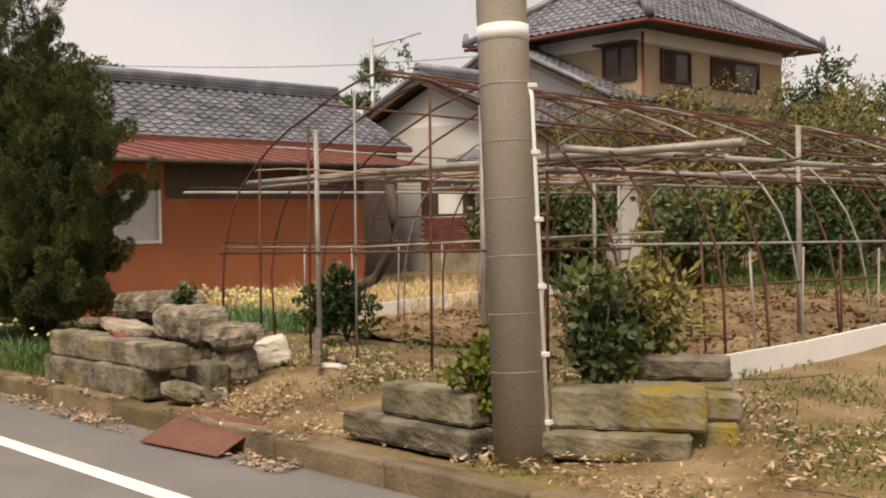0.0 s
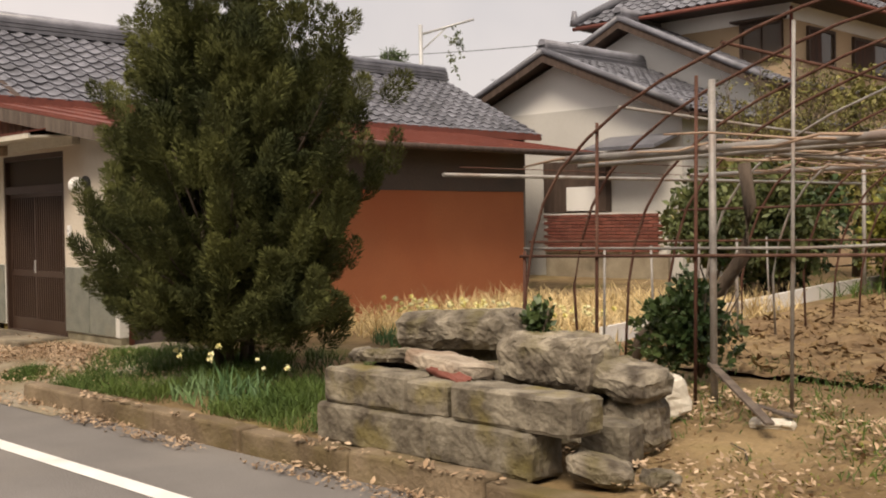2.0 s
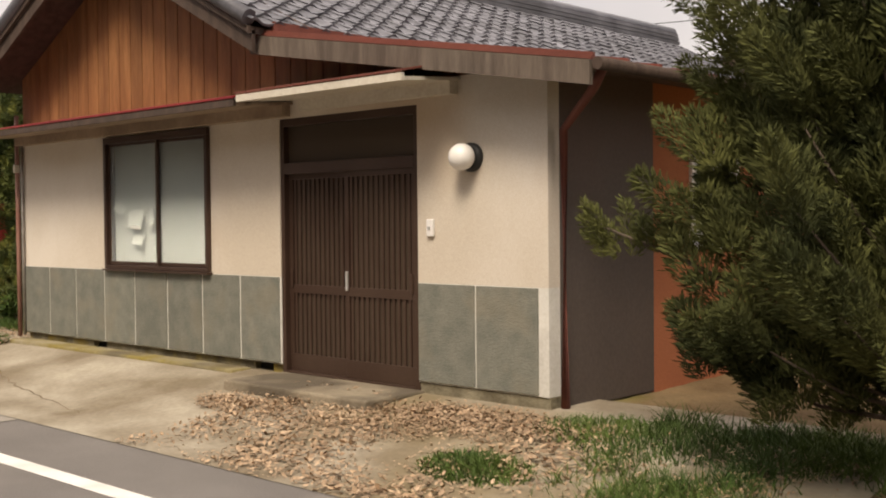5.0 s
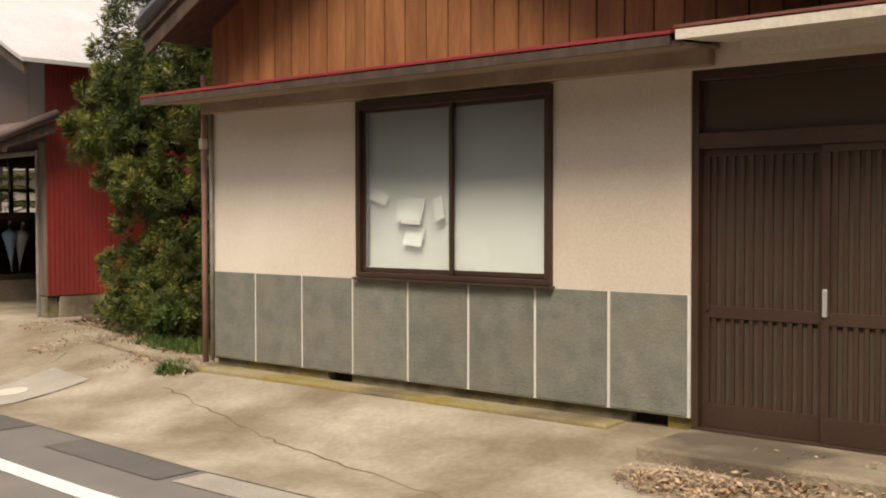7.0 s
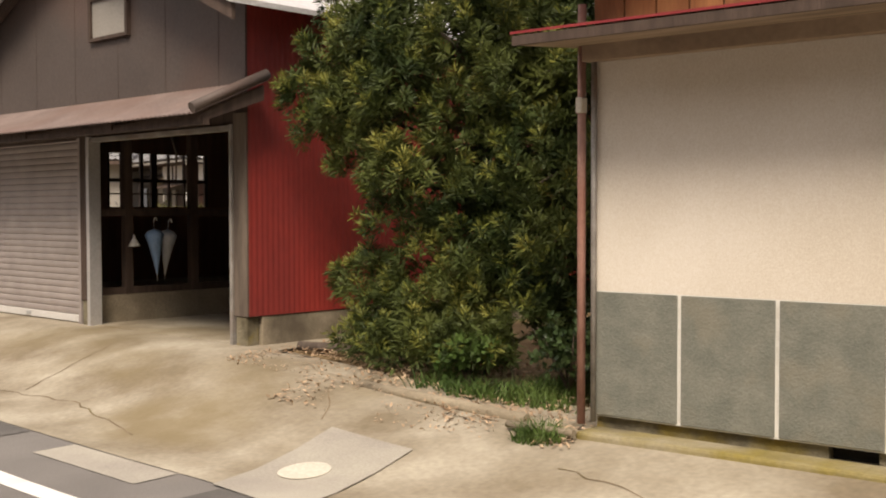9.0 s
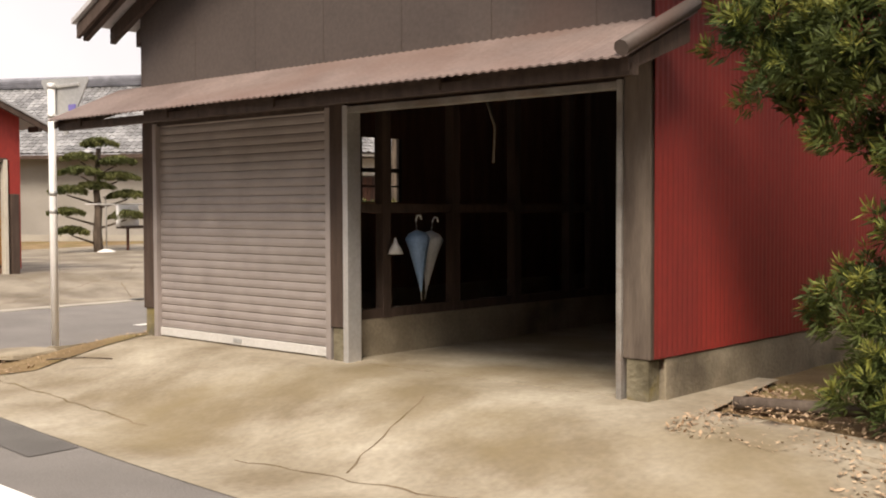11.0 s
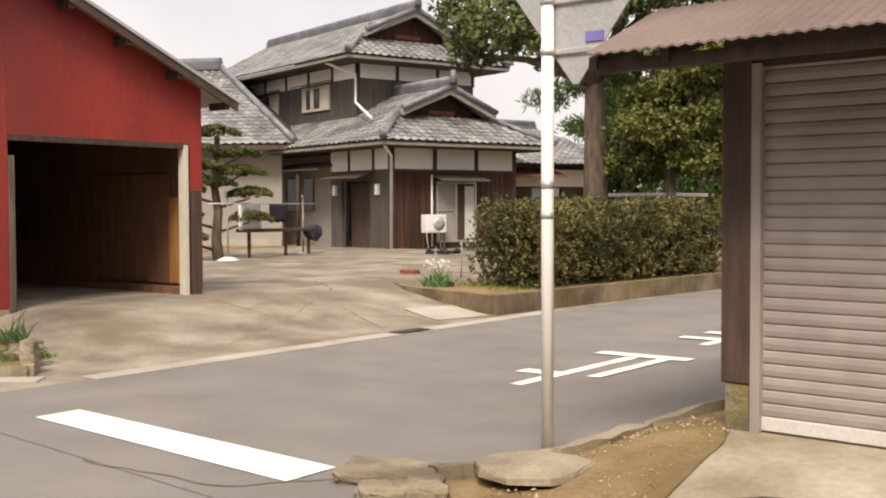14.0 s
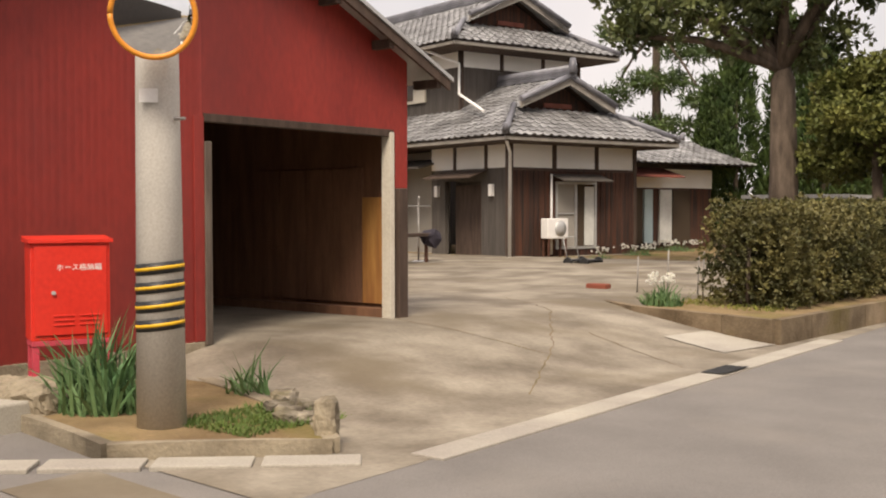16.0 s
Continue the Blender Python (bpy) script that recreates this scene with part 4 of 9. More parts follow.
def gpart(name, bm, material, parent=None, label=""):
    bmesh.ops.transform(bm, matrix=GM, verts=bm.verts)
    bmesh.ops.recalc_face_normals(bm, faces=bm.faces)
    return part(name, bm, material, parent or garage, label)


GW, GD, GZ = 5.9, 8.0, 0.39
GE, GP = 3.70, 5.03
gh = lambda u: GE + (GP - GE) * (1 - abs(u - GW / 2) / (GW / 2))
# openings: u 0.22..2.9 open bay, 3.1..5.7 shutter
for u0, u1 in ((0.0, 0.21), (2.9, 3.09), (5.71, 5.9)):
    gpart("post", box(u0, u1, 0, 0.16, GZ + 0.28, 2.6, None, 0.008), M["post_wood"] if u0 == 0 else M["dark_wood"])
    gpart("post_foot", box(u0 + 0.02, u1 - 0.02, 0.01, 0.15, GZ - 0.1, GZ + 0.28, None, 0.01), M["moss_concrete"])
gpart("lintel", box(0, GW, 0.02, 0.14, 2.48, 2.75), M["dark_wood"])
gpart("jamb", box(0.21, 0.25, -0.02, 0.12, GZ, 2.5, None, 0.004), M["pipe"])
gpart("jamb", box(2.84, 2.90, -0.03, 0.12, GZ, 2.5, None, 0.004), M["aluminium"])
gpart("head_rail", box(0.25, 2.84, -0.02, 0.08, 2.44, 2.49, None, 0.004), M["pipe"])
# upper gable sheet
gpart("gable_sheet", prism([(0, 0.0, 2.7), (GW, 0.0, 2.7), (GW, 0.0, gh(GW)), (GW / 2, 0, gh(GW / 2)), (0, 0, gh(0))], (0, 0.05, 0)), M["brown_sheet"], None, "brown ribbed metal sheet")
b = bmesh.new()
for i in range(7):
    u = 0.42 + i * 0.91
    if u < GW:
        box(u, u + 0.008, -0.004, 0.004, 2.78, gh(u) - 0.05, b)
gpart("sheet_ribs", b, M["brown_sheet"])
gw = new("gable_window")
gw.location = tuple(g0 + gdir * 2.4 + Vector((0, 0, 3.7)))
under(gw, garage)
b = bmesh.new()
for u0, u1, z0, z1 in ((1.98, 2.78, 3.53, 3.57), (1.98, 2.78, 3.97, 4.01), (1.98, 2.03, 3.57, 3.97), (2.73, 2.78, 3.57, 3.97)):
    box(u0, u1, -0.05, 0.03, z0, z1, b, 0.003)
gpart("window_frame", b, M["dark_wood"], gw)
gpart("pane", box(2.03, 2.73, -0.02, -0.012, 3.57, 3.97), M["grey_plaster"], gw, "dusty window pane")
# lean canopy in front
b = bmesh.new()
n = 354
pts0 = []
for i in range(n + 1):
    u = -0.32 + (GW + 0.75) * i / n
    w_ = 0.006 * math.sin(i * math.pi / 2)
    pts0.append((b.verts.new((u, 0.02, 2.87 + w_)), b.verts.new((u, -0.78, 2.52 + w_))))
for p_, q_ in zip(pts0, pts0[1:]):
    b.faces.new((p_[0], q_[0], q_[1], p_[1]))
ex = bmesh.ops.extrude_face_region(b, geom=b.faces[:])
for v in ex["geom"]:
    if isinstance(v, bmesh.types.BMVert):
        v.co.z += 0.012
gpart("canopy_sheet", b, mat("brown_roof_sheet", (0.165, 0.122, 0.108), (0.225, 0.172, 0.152), 0.7, 0.1, scale=2, fine=30, c3=(0.16, 0.10, 0.08), stain=0.6), None, "weathered brown corrugated canopy sheet")
b = bmesh.new()
for u in (-0.28, 1.2, 2.95, 4.4, 5.85, 6.3):
    prism([(u, 0, 2.83), (u, -0.7, 2.52), (u, -0.7, 2.45), (u, 0, 2.69)], (0.05, 0, 0), b)
box(-0.3, GW + 0.4, -0.68, -0.62, 2.43, 2.50, b)
gpart("canopy_frame", b, M["dark_wood"])
gpart("canopy_verge", tube([(-0.3, 0.02, 2.93), (-0.3, -0.8, 2.57)], 0.05, None, 8), M["brown_sheet"])
# shutter
sh = new("roller_shutter")
sh.location = tuple(g0 + gdir * 4.4 + Vector((0, 0, GZ)))
under(sh, garage)
nsl = 27
for i in range(nsl):
    z0 = GZ + 0.10 + i * (2.05 / nsl)
    bb = prism([(3.13, 0.058, z0), (3.13, 0.050, z0 + 0.010), (3.13, 0.046, z0 + 0.038), (3.13, 0.050, z0 + 0.066), (3.13, 0.058, z0 + 0.074), (3.13, 0.075, z0 + 0.038)], (2.55, 0, 0))
    gpart("slat", bb, M["shutter"], sh)
# unseen sheet added so the sky does not show through the slat gaps
gpart("shutter_backing", box(3.13, 5.68, 0.085, 0.1, GZ + 0.03, 2.56), M["brown_sheet"], sh)
gpart("bottom_bar", box(3.13, 5.68, 0.035, 0.075, GZ + 0.02, GZ + 0.098, None, 0.004), M["pale_bar"], sh, "bright bottom bar")
gpart("lock", box(4.35, 4.47, 0.028, 0.04, GZ + 0.04, GZ + 0.08, None, 0.003), M["grey_metal"], sh)
for u0, u1 in ((3.09, 3.15), (5.66, 5.72)):
    gpart("guide_rail", box(u0, u1, 0.0, 0.1, GZ - 0.02, 2.5, None, 0.004), M["shutter"], sh)
# side, back and far walls
b = bmesh.new()
nc = 500
pr = []
for i in range(nc + 1):
    v_ = 0.0 + GD * i / nc
    o = 0.0035 * math.sin(i * math.pi / 2)
    pr.append((b.verts.new((-0.03 - o, v_, 0.68)), b.verts.new((-0.03 - o, v_, GE))))
for p_, q_ in zip(pr, pr[1:]):
    b.faces.new((p_[0], q_[0], q_[1], p_[1])).smooth = True
gpart("red_side_sheet", b, M["red_sheet"], None, "red corrugated metal side")
b = bmesh.new()
box(-0.005, 0.05, 0.16, GD, 0.6, GE, b)
box(GW - 0.05, GW, 0.16, 1.95, 0.6, GE, b)
box(GW - 0.05, GW, 3.65, GD, 0.6, GE, b)
box(GW - 0.05, GW, 1.95, 3.65, 0.6, 1.74, b)
box(GW - 0.05, GW, 1.95, 3.65, 2.52, GE, b)
box(0, GW, GD, GD + 0.06, 0.2, 4.2, b)
gpart("inner_lining", b, M["inner_wood"])
b = bmesh.new()
for v_, w_ in ((1.95, 0.03), (2.16, 0.08), (2.48, 0.05), (2.66, 0.10), (2.95, 0.03), (3.22, 0.03), (3.42, 0.05), (3.6, 0.05)):
    box(GW - 0.05, GW - 0.01, v_, v_ + w_, 1.74, 2.52, b)
box(GW - 0.06, GW - 0.005, 1.95, 3.65, 2.10, 2.15, b)
box(GW - 0.05, GW - 0.02, 1.95, 3.65, 1.92, 1.94, b)
gpart("side_window_frame", b, M["dark_wood"])
b = bmesh.new()
box(-0.02, 0.09, 0.16, GD, 0.1, 0.675, b, 0.01)
box(GW - 0.1, GW, 0.16, GD, 0.1, 0.675, b, 0.01)
gpart("foundation", b, M["old_concrete"])
b = bmesh.new()
box(2.98, 3.06, 0.2, GD, GZ, 0.72, b, 0.01)
gpart("partition_base", b, M["old_concrete"])
b = bmesh.new()
for k in range(7):
    box(2.97, 3.06, 0.5 + k * 0.9, 0.60 + k * 0.9, 0.72, 3.2, b)
box(2.98, 3.05, 0.2, GD, 0.72, 0.80, b)
box(2.98, 3.05, 0.2, GD, 1.62, 1.70, b)
box(2.98, 3.05, 3.6, GD, 0.8, 3.2, b)
for k in range(5):
    box(0.05, 0.13, 0.5 + k * 1.2, 0.6 + k * 1.2, 0.68, 3.4, b)
box(0.05, 0.12, 0.2, GD, 1.7, 1.78, b)
gpart("studs", b, M["dark_wood"])
gpart("garage_floor", box(0.05, GW - 0.05, 0.05, GD, 0.2, GZ + 0.012), M["concrete"])
b = bmesh.new()
for s in (0, 1):
    u0, u1 = (-0.45, GW / 2) if s == 0 else (GW + 0.45, GW / 2)
    ze = GE - 0.20
    prism([(u0, -0.5, ze), (u1, -0.5, GP), (u1, -0.5, GP + 0.05), (u0, -0.5, ze + 0.05)], (0, GD + 1, 0), b)
gpart("garage_roof", b, mat("pale_roof_sheet", (0.52, 0.50, 0.49), (0.60, 0.58, 0.57), 0.6, 0.3, scale=1.2, fine=25))
b = bmesh.new()
for s in (0, 1):
    u0, u1 = (-0.42, GW / 2) if s == 0 else (GW + 0.42, GW / 2)
    ze = GE - 0.20
    prism([(u0, -0.46, ze - 0.14), (u1, -0.46, GP - 0.14), (u1, -0.46, GP - 0.004), (u0, -0.46, ze - 0.004)], (0, 0.04, 0), b)
for k in range(4):
    prism([(GW + 0.40, -0.4 + k * 0.3, GE - 0.36), (GW / 2, -0.4 + k * 0.3, GP - 0.16), (GW / 2, -0.4 + k * 0.3, GP - 0.01), (GW + 0.40, -0.4 + k * 0.3, GE - 0.21)], (0, 0.06, 0), b)
gpart("barge_board", b, M["dark_wood"])

# ---- red shed ----
SX = -41.42
shed = thing("red_shed", (SX - 3, 8.6, 0.45), "red corrugated metal shed with an open front", "shed")
SY0, SY1, SZ = 4.6, 10.38, 0.45
OY0, OY1, OZ = 7.44, 10.10, 2.585
sz = lambda y: 3.30 + (4.75 - 3.30) * (1 - abs(y - 7.3) / 3.4)


def corrugated(x, y0, y1, zlo, zhi, step=0.038, amp=0.009):
    b = bmesh.new()
    n = max(2, int((y1 - y0) / step))
    cols = []
    for i in range(n + 1):
        y = y0 + (y1 - y0) * i / n
        o = amp * (1 if i % 2 else -1)
        cols.append((b.verts.new((x + o, y, zlo)), b.verts.new((x + o, y, zhi(y)))))
    for p_, q_ in zip(cols, cols[1:]):
        b.faces.new((p_[0], q_[0], q_[1], p_[1])).smooth = True
    return b


part("front_sheet", corrugated(SX, SY0, OY0 - 0.12, 0.46, sz), M["red_sheet"], shed)
b = prism([(SX, OY0 - 0.12, OZ), (SX, SY1, OZ), (SX, SY1, sz(SY1)), (SX, 7.32, sz(7.32))], (-0.04, 0, 0))
part("front_panel", b, M["red_sheet"], shed)
part("front_panel", box(SX - 0.04, SX, OY1 + 0.06, SY1, 1.95, OZ), M["red_sheet"], shed)
part("front_panel", box(SX - 0.03, SX + 0.012, OY0 - 0.22, OY0 - 0.1, 0.46, OZ, None, 0.004), M["red_sheet"], shed)
part("shed_base", box(SX - 0.12, SX + 0.01, SY0, OY0 - 0.1, 0.1, 0.46, None, 0.01), M["old_concrete"], shed)
part("jamb", box(SX - 0.1, SX + 0.03, OY0 - 0.10, OY0 - 0.02, 0.42, 2.35, None, 0.006), M["post_wood"], shed)
part("jamb", box(SX - 0.1, SX + 0.03, OY1 - 0.065, OY1 + 0.015, 0.35, OZ, None, 0.006), M["cream_trim"], shed, "white painted jamb")
part("corner_post", box(SX - 0.12, SX + 0.06, OY1 + 0.06, OY1 + 0.22, 0.33, 1.95, None, 0.01), M["dark_wood"], shed)
part("lintel", box(SX - 0.1, SX + 0.02, OY0 - 0.1, OY1 + 0.02, OZ - 0.05, OZ + 0.03, None, 0.006), M["dark_wood"], shed)
SD = 6.0
b = bmesh.new()
box(SX - SD, SX - 0.05, SY1 - 0.12, SY1 - 0.06, 0.5, 3.35, b)
box(SX - SD, SX - 0.05, OY0 - 0.2, OY0 - 0.14, 0.4, 3.35, b)
box(SX - SD - 0.06, SX - SD, SY0, SY1, 0.3, 4.3, b)
part("inner_wall", b, M["inner_wood"], shed)
for k in range(5):
    x0 = SX - 0.12 - k * 0.46
    part("wall_board", box(x0 - 0.45, x0, SY1 - 0.15, SY1 - 0.12, 0.6, 2.2 if k else 1.85, None, 0.004), M["plywood"] if k < 1 else M["inner_wood"], shed)
part("floor_beam", box(SX - SD, SX - 0.1, SY1 - 0.3, SY1 - 0.15, 0.42, 0.56, None, 0.01), M["inner_wood"], shed)
part("side_sheet", box(SX - SD, SX - 0.005, SY1 - 0.055, SY1, 0.55, 3.34), M["red_sheet"], shed)
part("side_sheet", box(SX - SD, SX - 0.005, SY0, SY0 + 0.05, 0.4, sz(SY0) - 0.05), M["red_sheet"], shed)
b = bmesh.new()
for s in (1, -1):
    ye = 7.3 + s * 3.56
    prism([(SX + 0.32, ye, 3.205), (SX + 0.32, 7.3, 4.74), (SX + 0.32, 7.3, 4.785), (SX + 0.32, ye, 3.25)], (-SD - 0.6, 0, 0), b)
part("shed_roof", b, M["grey_metal"], shed, "pale metal sheet roof")
b = bmesh.new()
for s in (1, -1):
    ye = 7.3 + s * 3.52
    prism([(SX + 0.30, ye, 3.10), (SX + 0.30, 7.3, 4.62), (SX + 0.30, 7.3, 4.735), (SX + 0.30, ye, 3.215)], (-0.035, 0, 0), b)
    for k in range(4):
        yy = 7.3 + s * (0.8 + 0.85 * k)
        zz = 4.77 - abs(yy - 7.3) * 0.43 - 0.16
        box(SX - 0.1, SX + 0.26, yy - 0.04, yy + 0.04, zz - 0.05, zz + 0.05, b)
part("barge_board", b, M["dark_wood"], shed)
part("blue_panel", box(SX - 0.02, SX + 0.03, SY0 - 0.1, SY0 + 0.34, 0.4, 3.1, None, 0.006), M["bluegrey"], shed, "pale blue metal panel")
part("downpipe", tube([(SX + 0.07, SY0 + 0.37, 0.36), (SX + 0.07, SY0 + 0.37, 3.2)], 0.03, None, 8), M["bluegrey"], shed, "pale blue rain pipe")

# ---- farmhouse ----
FO = Vector((-48.25, 22.71, 0))
FM = Matrix((Vector((0.285, 0.958, 0)), Vector((-0.958, 0.285, 0)), Vector((0, 0, 1)))).transposed().to_4x4()
FM.translation = FO
farm = thing("farmhouse", tuple(FO + Vector((-4, 4, 0.4))), "two-storey farmhouse with grey tiled hip-and-gable roofs", "house")


def fpart(name, bm, material, parent=None, label=""):
    bmesh.ops.transform(bm, matrix=FM, verts=bm.verts)
    bmesh.ops.recalc_face_normals(bm, faces=bm.faces)
    return part(name, bm, material, parent or farm, label)


def fw(a, c, z):
    return FM @ Vector((a, c, z))


def hip_gable(a0, a1, c0, c1, ze, over, pitch, gable_set, gable_z, name):
    """Hip-and-gable roof over local a0..a1, c0..c1, ridge along c, gable showing at the c0 end."""
    A0, A1, C0, C1 = a0 - over, a1 + over, c0 - over, c1 + over
    am, half = (A0 + A1) / 2, (A1 - A0) / 2
    zr = ze + half * pitch
    gc = C0 + gable_set
    b = bmesh.new()
    for s in (1, -1):
        ae = am + s * half
        k = gable_set * 1.0
        # main slope with its front corner cut on the hip line
        quad = [(ae, C0, ze), (am + s * (half - k), gc, ze + k * pitch), (am, gc, zr), (am, C1, zr), (ae, C1, ze)]
        b.faces.new([b.verts.new(p) for p in quad])
    k = gable_set
    quad = [(A0, C0, ze), (A1, C0, ze), (A1 - k, gc, ze + k * pitch), (A0 + k, gc, ze + k * pitch)]
    b.faces.new([b.verts.new(p) for p in quad])
    fpart("roof_deck", b, M["dark_wood"])
    ln = half * math.hypot(1, pitch)
    cosv = 1 / math.hypot(1, pitch)
    nv = int(ln / 0.235) + 1
    nu = int((C1 - C0) / 0.27) + 1
    for s in (1, -1):
        ae = am + s * half
        p0 = fw(ae, C0, ze + 0.01)
        u = (fw(ae, C1, ze) - fw(ae, C0, ze))
        v = (fw(am, C0, zr) - fw(ae, C0, ze))
        tile_roof(farm, p0, u, v, nu, nv, M["roof_tile_far"],
                  inside=lambda a, c: c < ln and ((a > c * cosv) if c * cosv < k else a > gable_set - 0.45))
    nu2 = int((A1 - A0) / 0.27) + 1
    lk = k * math.hypot(1, pitch)
    tile_roof(farm, fw(A0, C0, ze + 0.01), fw(A1, C0, ze) - fw(A0, C0, ze), fw(A0, gc, ze + k * pitch) - fw(A0, C0, ze), nu2, int(lk / 0.235) + 1, M["roof_tile_far"],
              inside=lambda a, c: c < lk and c * cosv < a < (A1 - A0) - c * cosv)
    # gable triangle
    zk = ze + k * pitch
    fpart("gable", prism([(A0 + k + 0.1, gc + 0.1, zk), (A1 - k - 0.1, gc + 0.1, zk), (am, gc + 0.1, zr - 0.1)], (0, 0.06, 0)), M["burnt"], None, "dark gable with a red lattice")
    fpart("gable_lattice", box(am - half * 0.16, am + half * 0.16, gc + 0.05, gc + 0.08, zk + 0.08, zk + 0.2), M["brick"])
    b = bmesh.new()
    for s in (1, -1):
        ae = am + s * (half - k + 0.1)
        prism([(ae, gc - 0.40, zk - 0.02), (am, gc - 0.40, zr - 0.20), (am, gc - 0.40, zr - 0.02), (ae, gc - 0.40, zk + 0.16)], (0, 0.06, 0), b)
    fpart("barge_board", b, M["pale_barge"])
    b = bmesh.new()
    for s in (1, -1):
        ae = am + s * (half - k + 0.12)
        tube([(ae, gc - 0.42, zk + 0.2), (am, gc - 0.42, zr + 0.04)], 0.075, b, 8)
        tube([(am + s * half, C0, ze + 0.08), (am + s * (half - k), gc, zk + 0.10)], 0.08, b, 8)
        tube([(am + s * half, C0, ze + 0.1), (am + s * (half + 0.05), C0 - 0.05, ze + 0.28)], 0.10, b, 8, 0.5)
    tube([(am, gc - 0.5, zr + 0.1), (am, gc - 0.5, zr + 0.48)], 0.13, b, 8, 0.6)
    fpart("hip_ridges", b, M["roof_tile"])
    ridge_bar(farm, fw(am, gc - 0.5, zr), fw(am, C1, zr), M["roof_tile"], 0.12, 3)
    fpart("eave_board", box(A0 + 0.02, A1 - 0.02, C0 + 0.03, C0 + 0.06, ze - 0.10, ze - 0.01), M["pale_barge"])
    for ae in (A0 + 0.03, A1 - 0.06):
        fpart("eave_board", box(ae, ae + 0.03, C0 + 0.06, C1 - 0.06, ze - 0.10, ze - 0.01), M["pale_barge"])
    fpart("soffit", box(A0 + 0.06, A1 - 0.06, C0 + 0.06, C1 - 0.06, ze - 0.13, ze - 0.09), M["dark_wood"])


hip_gable(0.0, 4.25, 0.0, 9.0, 3.45, 0.85, 0.55, 1.45, 0, "lower")
hip_gable(0.75, 5.05, 3.0, 12.0, 6.1, 0.85, 0.55, 1.3, 0, "upper")
# lower walls: c = 0 faces the yard's east side
ZB = 0.55
b = bmesh.new()
for a0, a1, z0, z1 in ((0, 1.45, ZB, 2.72), (1.45, 2.85, 2.42, 2.72), (2.85, 4.25, ZB, 2.72), (1.45, 2.85, ZB, 0.75)):
    box(a0, a1, 0, 0.12, z0, z1, b)
fpart("east_wall", b, M["burnt"], None, "dark burnt cedar boards")
for i in range(24):
    a = 0.02 + i * 0.176
    if 1.30 < a < 2.85:
        continue
    fpart("cedar_board", box(a, a + 0.165, -0.018, 0.001, ZB + 0.02, 2.70), M["burnt"])
fpart("white_band", box(0, 4.25, 0.0, 0.12, 2.72, 3.34), M["plaster"], None, "white plaster band under the eaves")
b = bmesh.new()
for a in (-0.06, 1.35, 2.8, 4.19):
    box(a, a + 0.12, -0.03, 0.13, ZB if a < 0 or a > 4 else 2.72, 3.36, b)
box(0.06, 4.19, -0.02, 0.0, 2.68, 2.75, b)
fpart("timbers", b, M["dark_wood"])
gwn = new("garden_window")
gwn.location = fw(2.15, 0, 0.75)
under(gwn, farm)
b = bmesh.new()
for a0, a1, z0, z1 in ((1.45, 2.85, 0.72, 0.78), (1.45, 2.85, 2.36, 2.42), (1.45, 1.51, 0.78, 2.36), (2.79, 2.85, 0.78, 2.36), (2.1, 2.17, 0.78, 2.36), (1.51, 2.1, 1.6, 1.63)):
    box(a0, a1, -0.03, 0.06, z0, z1, b)
fpart("window_frame", b, M["sash"], gwn)
fpart("pane", box(1.51, 2.1, 0.0, 0.01, 0.78, 2.36), M["grey_plaster"], gwn, "grey screen door")
fpart("pane", box(2.17, 2.79, 0.02, 0.026, 0.78, 2.36), M["dark_glass"], gwn)
fpart("curtain", box(2.45, 2.78, -0.004, 0.008, 0.8, 2.3), M["curtain"], gwn, "white curtain")
fpart("window_hood", prism([(1.3, -0.5, 2.42), (1.3, 0, 2.58), (1.3, 0, 2.61), (1.3, -0.5, 2.45)], (1.7, 0, 0)), M["grey_board"])
# north-west walls: a = 0 faces the road
b = bmesh.new()
box(0, 0.12, 0.12, 1.15, ZB, 2.75, b)
box(0, 0.12, 2.7, 3.3, ZB, 2.75, b)
box(0, 0.12, 1.15, 2.7, 2.45, 2.75, b)
fpart("entrance_wall", b, M["grey_board"])
fpart("entrance_recess", box(0.35, 0.42, 1.15, 2.7, ZB, 2.5), M["grey_board"])
fpart("entrance_door", box(0.28, 0.34, 1.25, 2.6, ZB, 2.35), M["dark_wood"])
fpart("entrance_hood", prism([(-0.6, 0.9, 2.5), (0, 0.9, 2.68), (0, 0.9, 2.71), (-0.6, 0.9, 2.53)], (0, 2.0, 0)), M["dark_wood"])
fpart("white_band", box(0, 0.12, 0.12, 3.3, 2.75, 3.34), M["plaster"])
b = bmesh.new()
for c in (0.9, 2.2):
    box(-0.03, 0.1, c, c + 0.1, 2.72, 3.34, b)
fpart("timbers", b, M["dark_wood"])
for c in (0.62, 2.92):
    fpart("porch_lamp", box(-0.10, 0.0, c, c + 0.14, 2.05, 2.35, None, 0.01), M["globe"])
b = bmesh.new()
box(0.5, 0.62, 3.3, 11.0, ZB, 3.3, b)
fpart("grey_wall", b, M["grey_plaster"], None, "grey rendered wall")
for c in (5.2, 6.3):
    fpart("grey_window", box(0.44, 0.5, c, c + 0.55, 1.6, 2.6), M["dark_glass"])
fpart("porch_roof", prism([(-0.5, 3.2, 2.80), (0.5, 3.2, 3.05), (0.5, 3.2, 3.1), (-0.5, 3.2, 2.85)], (0, 3.4, 0)), M["grey_board"])
fpart("porch_post", tube([(-0.4, 4.6, ZB), (-0.4, 4.6, 2.85)], 0.06, None, 8), M["dark_wood"])
b = bmesh.new()
box(-0.03, 0.15, -0.03, 3.3, 0.2, ZB, b)
box(0, 4.3, -0.03, 0.15, 0.2, ZB, b)
box(0.48, 0.64, 3.3, 11, 0.2, ZB, b)
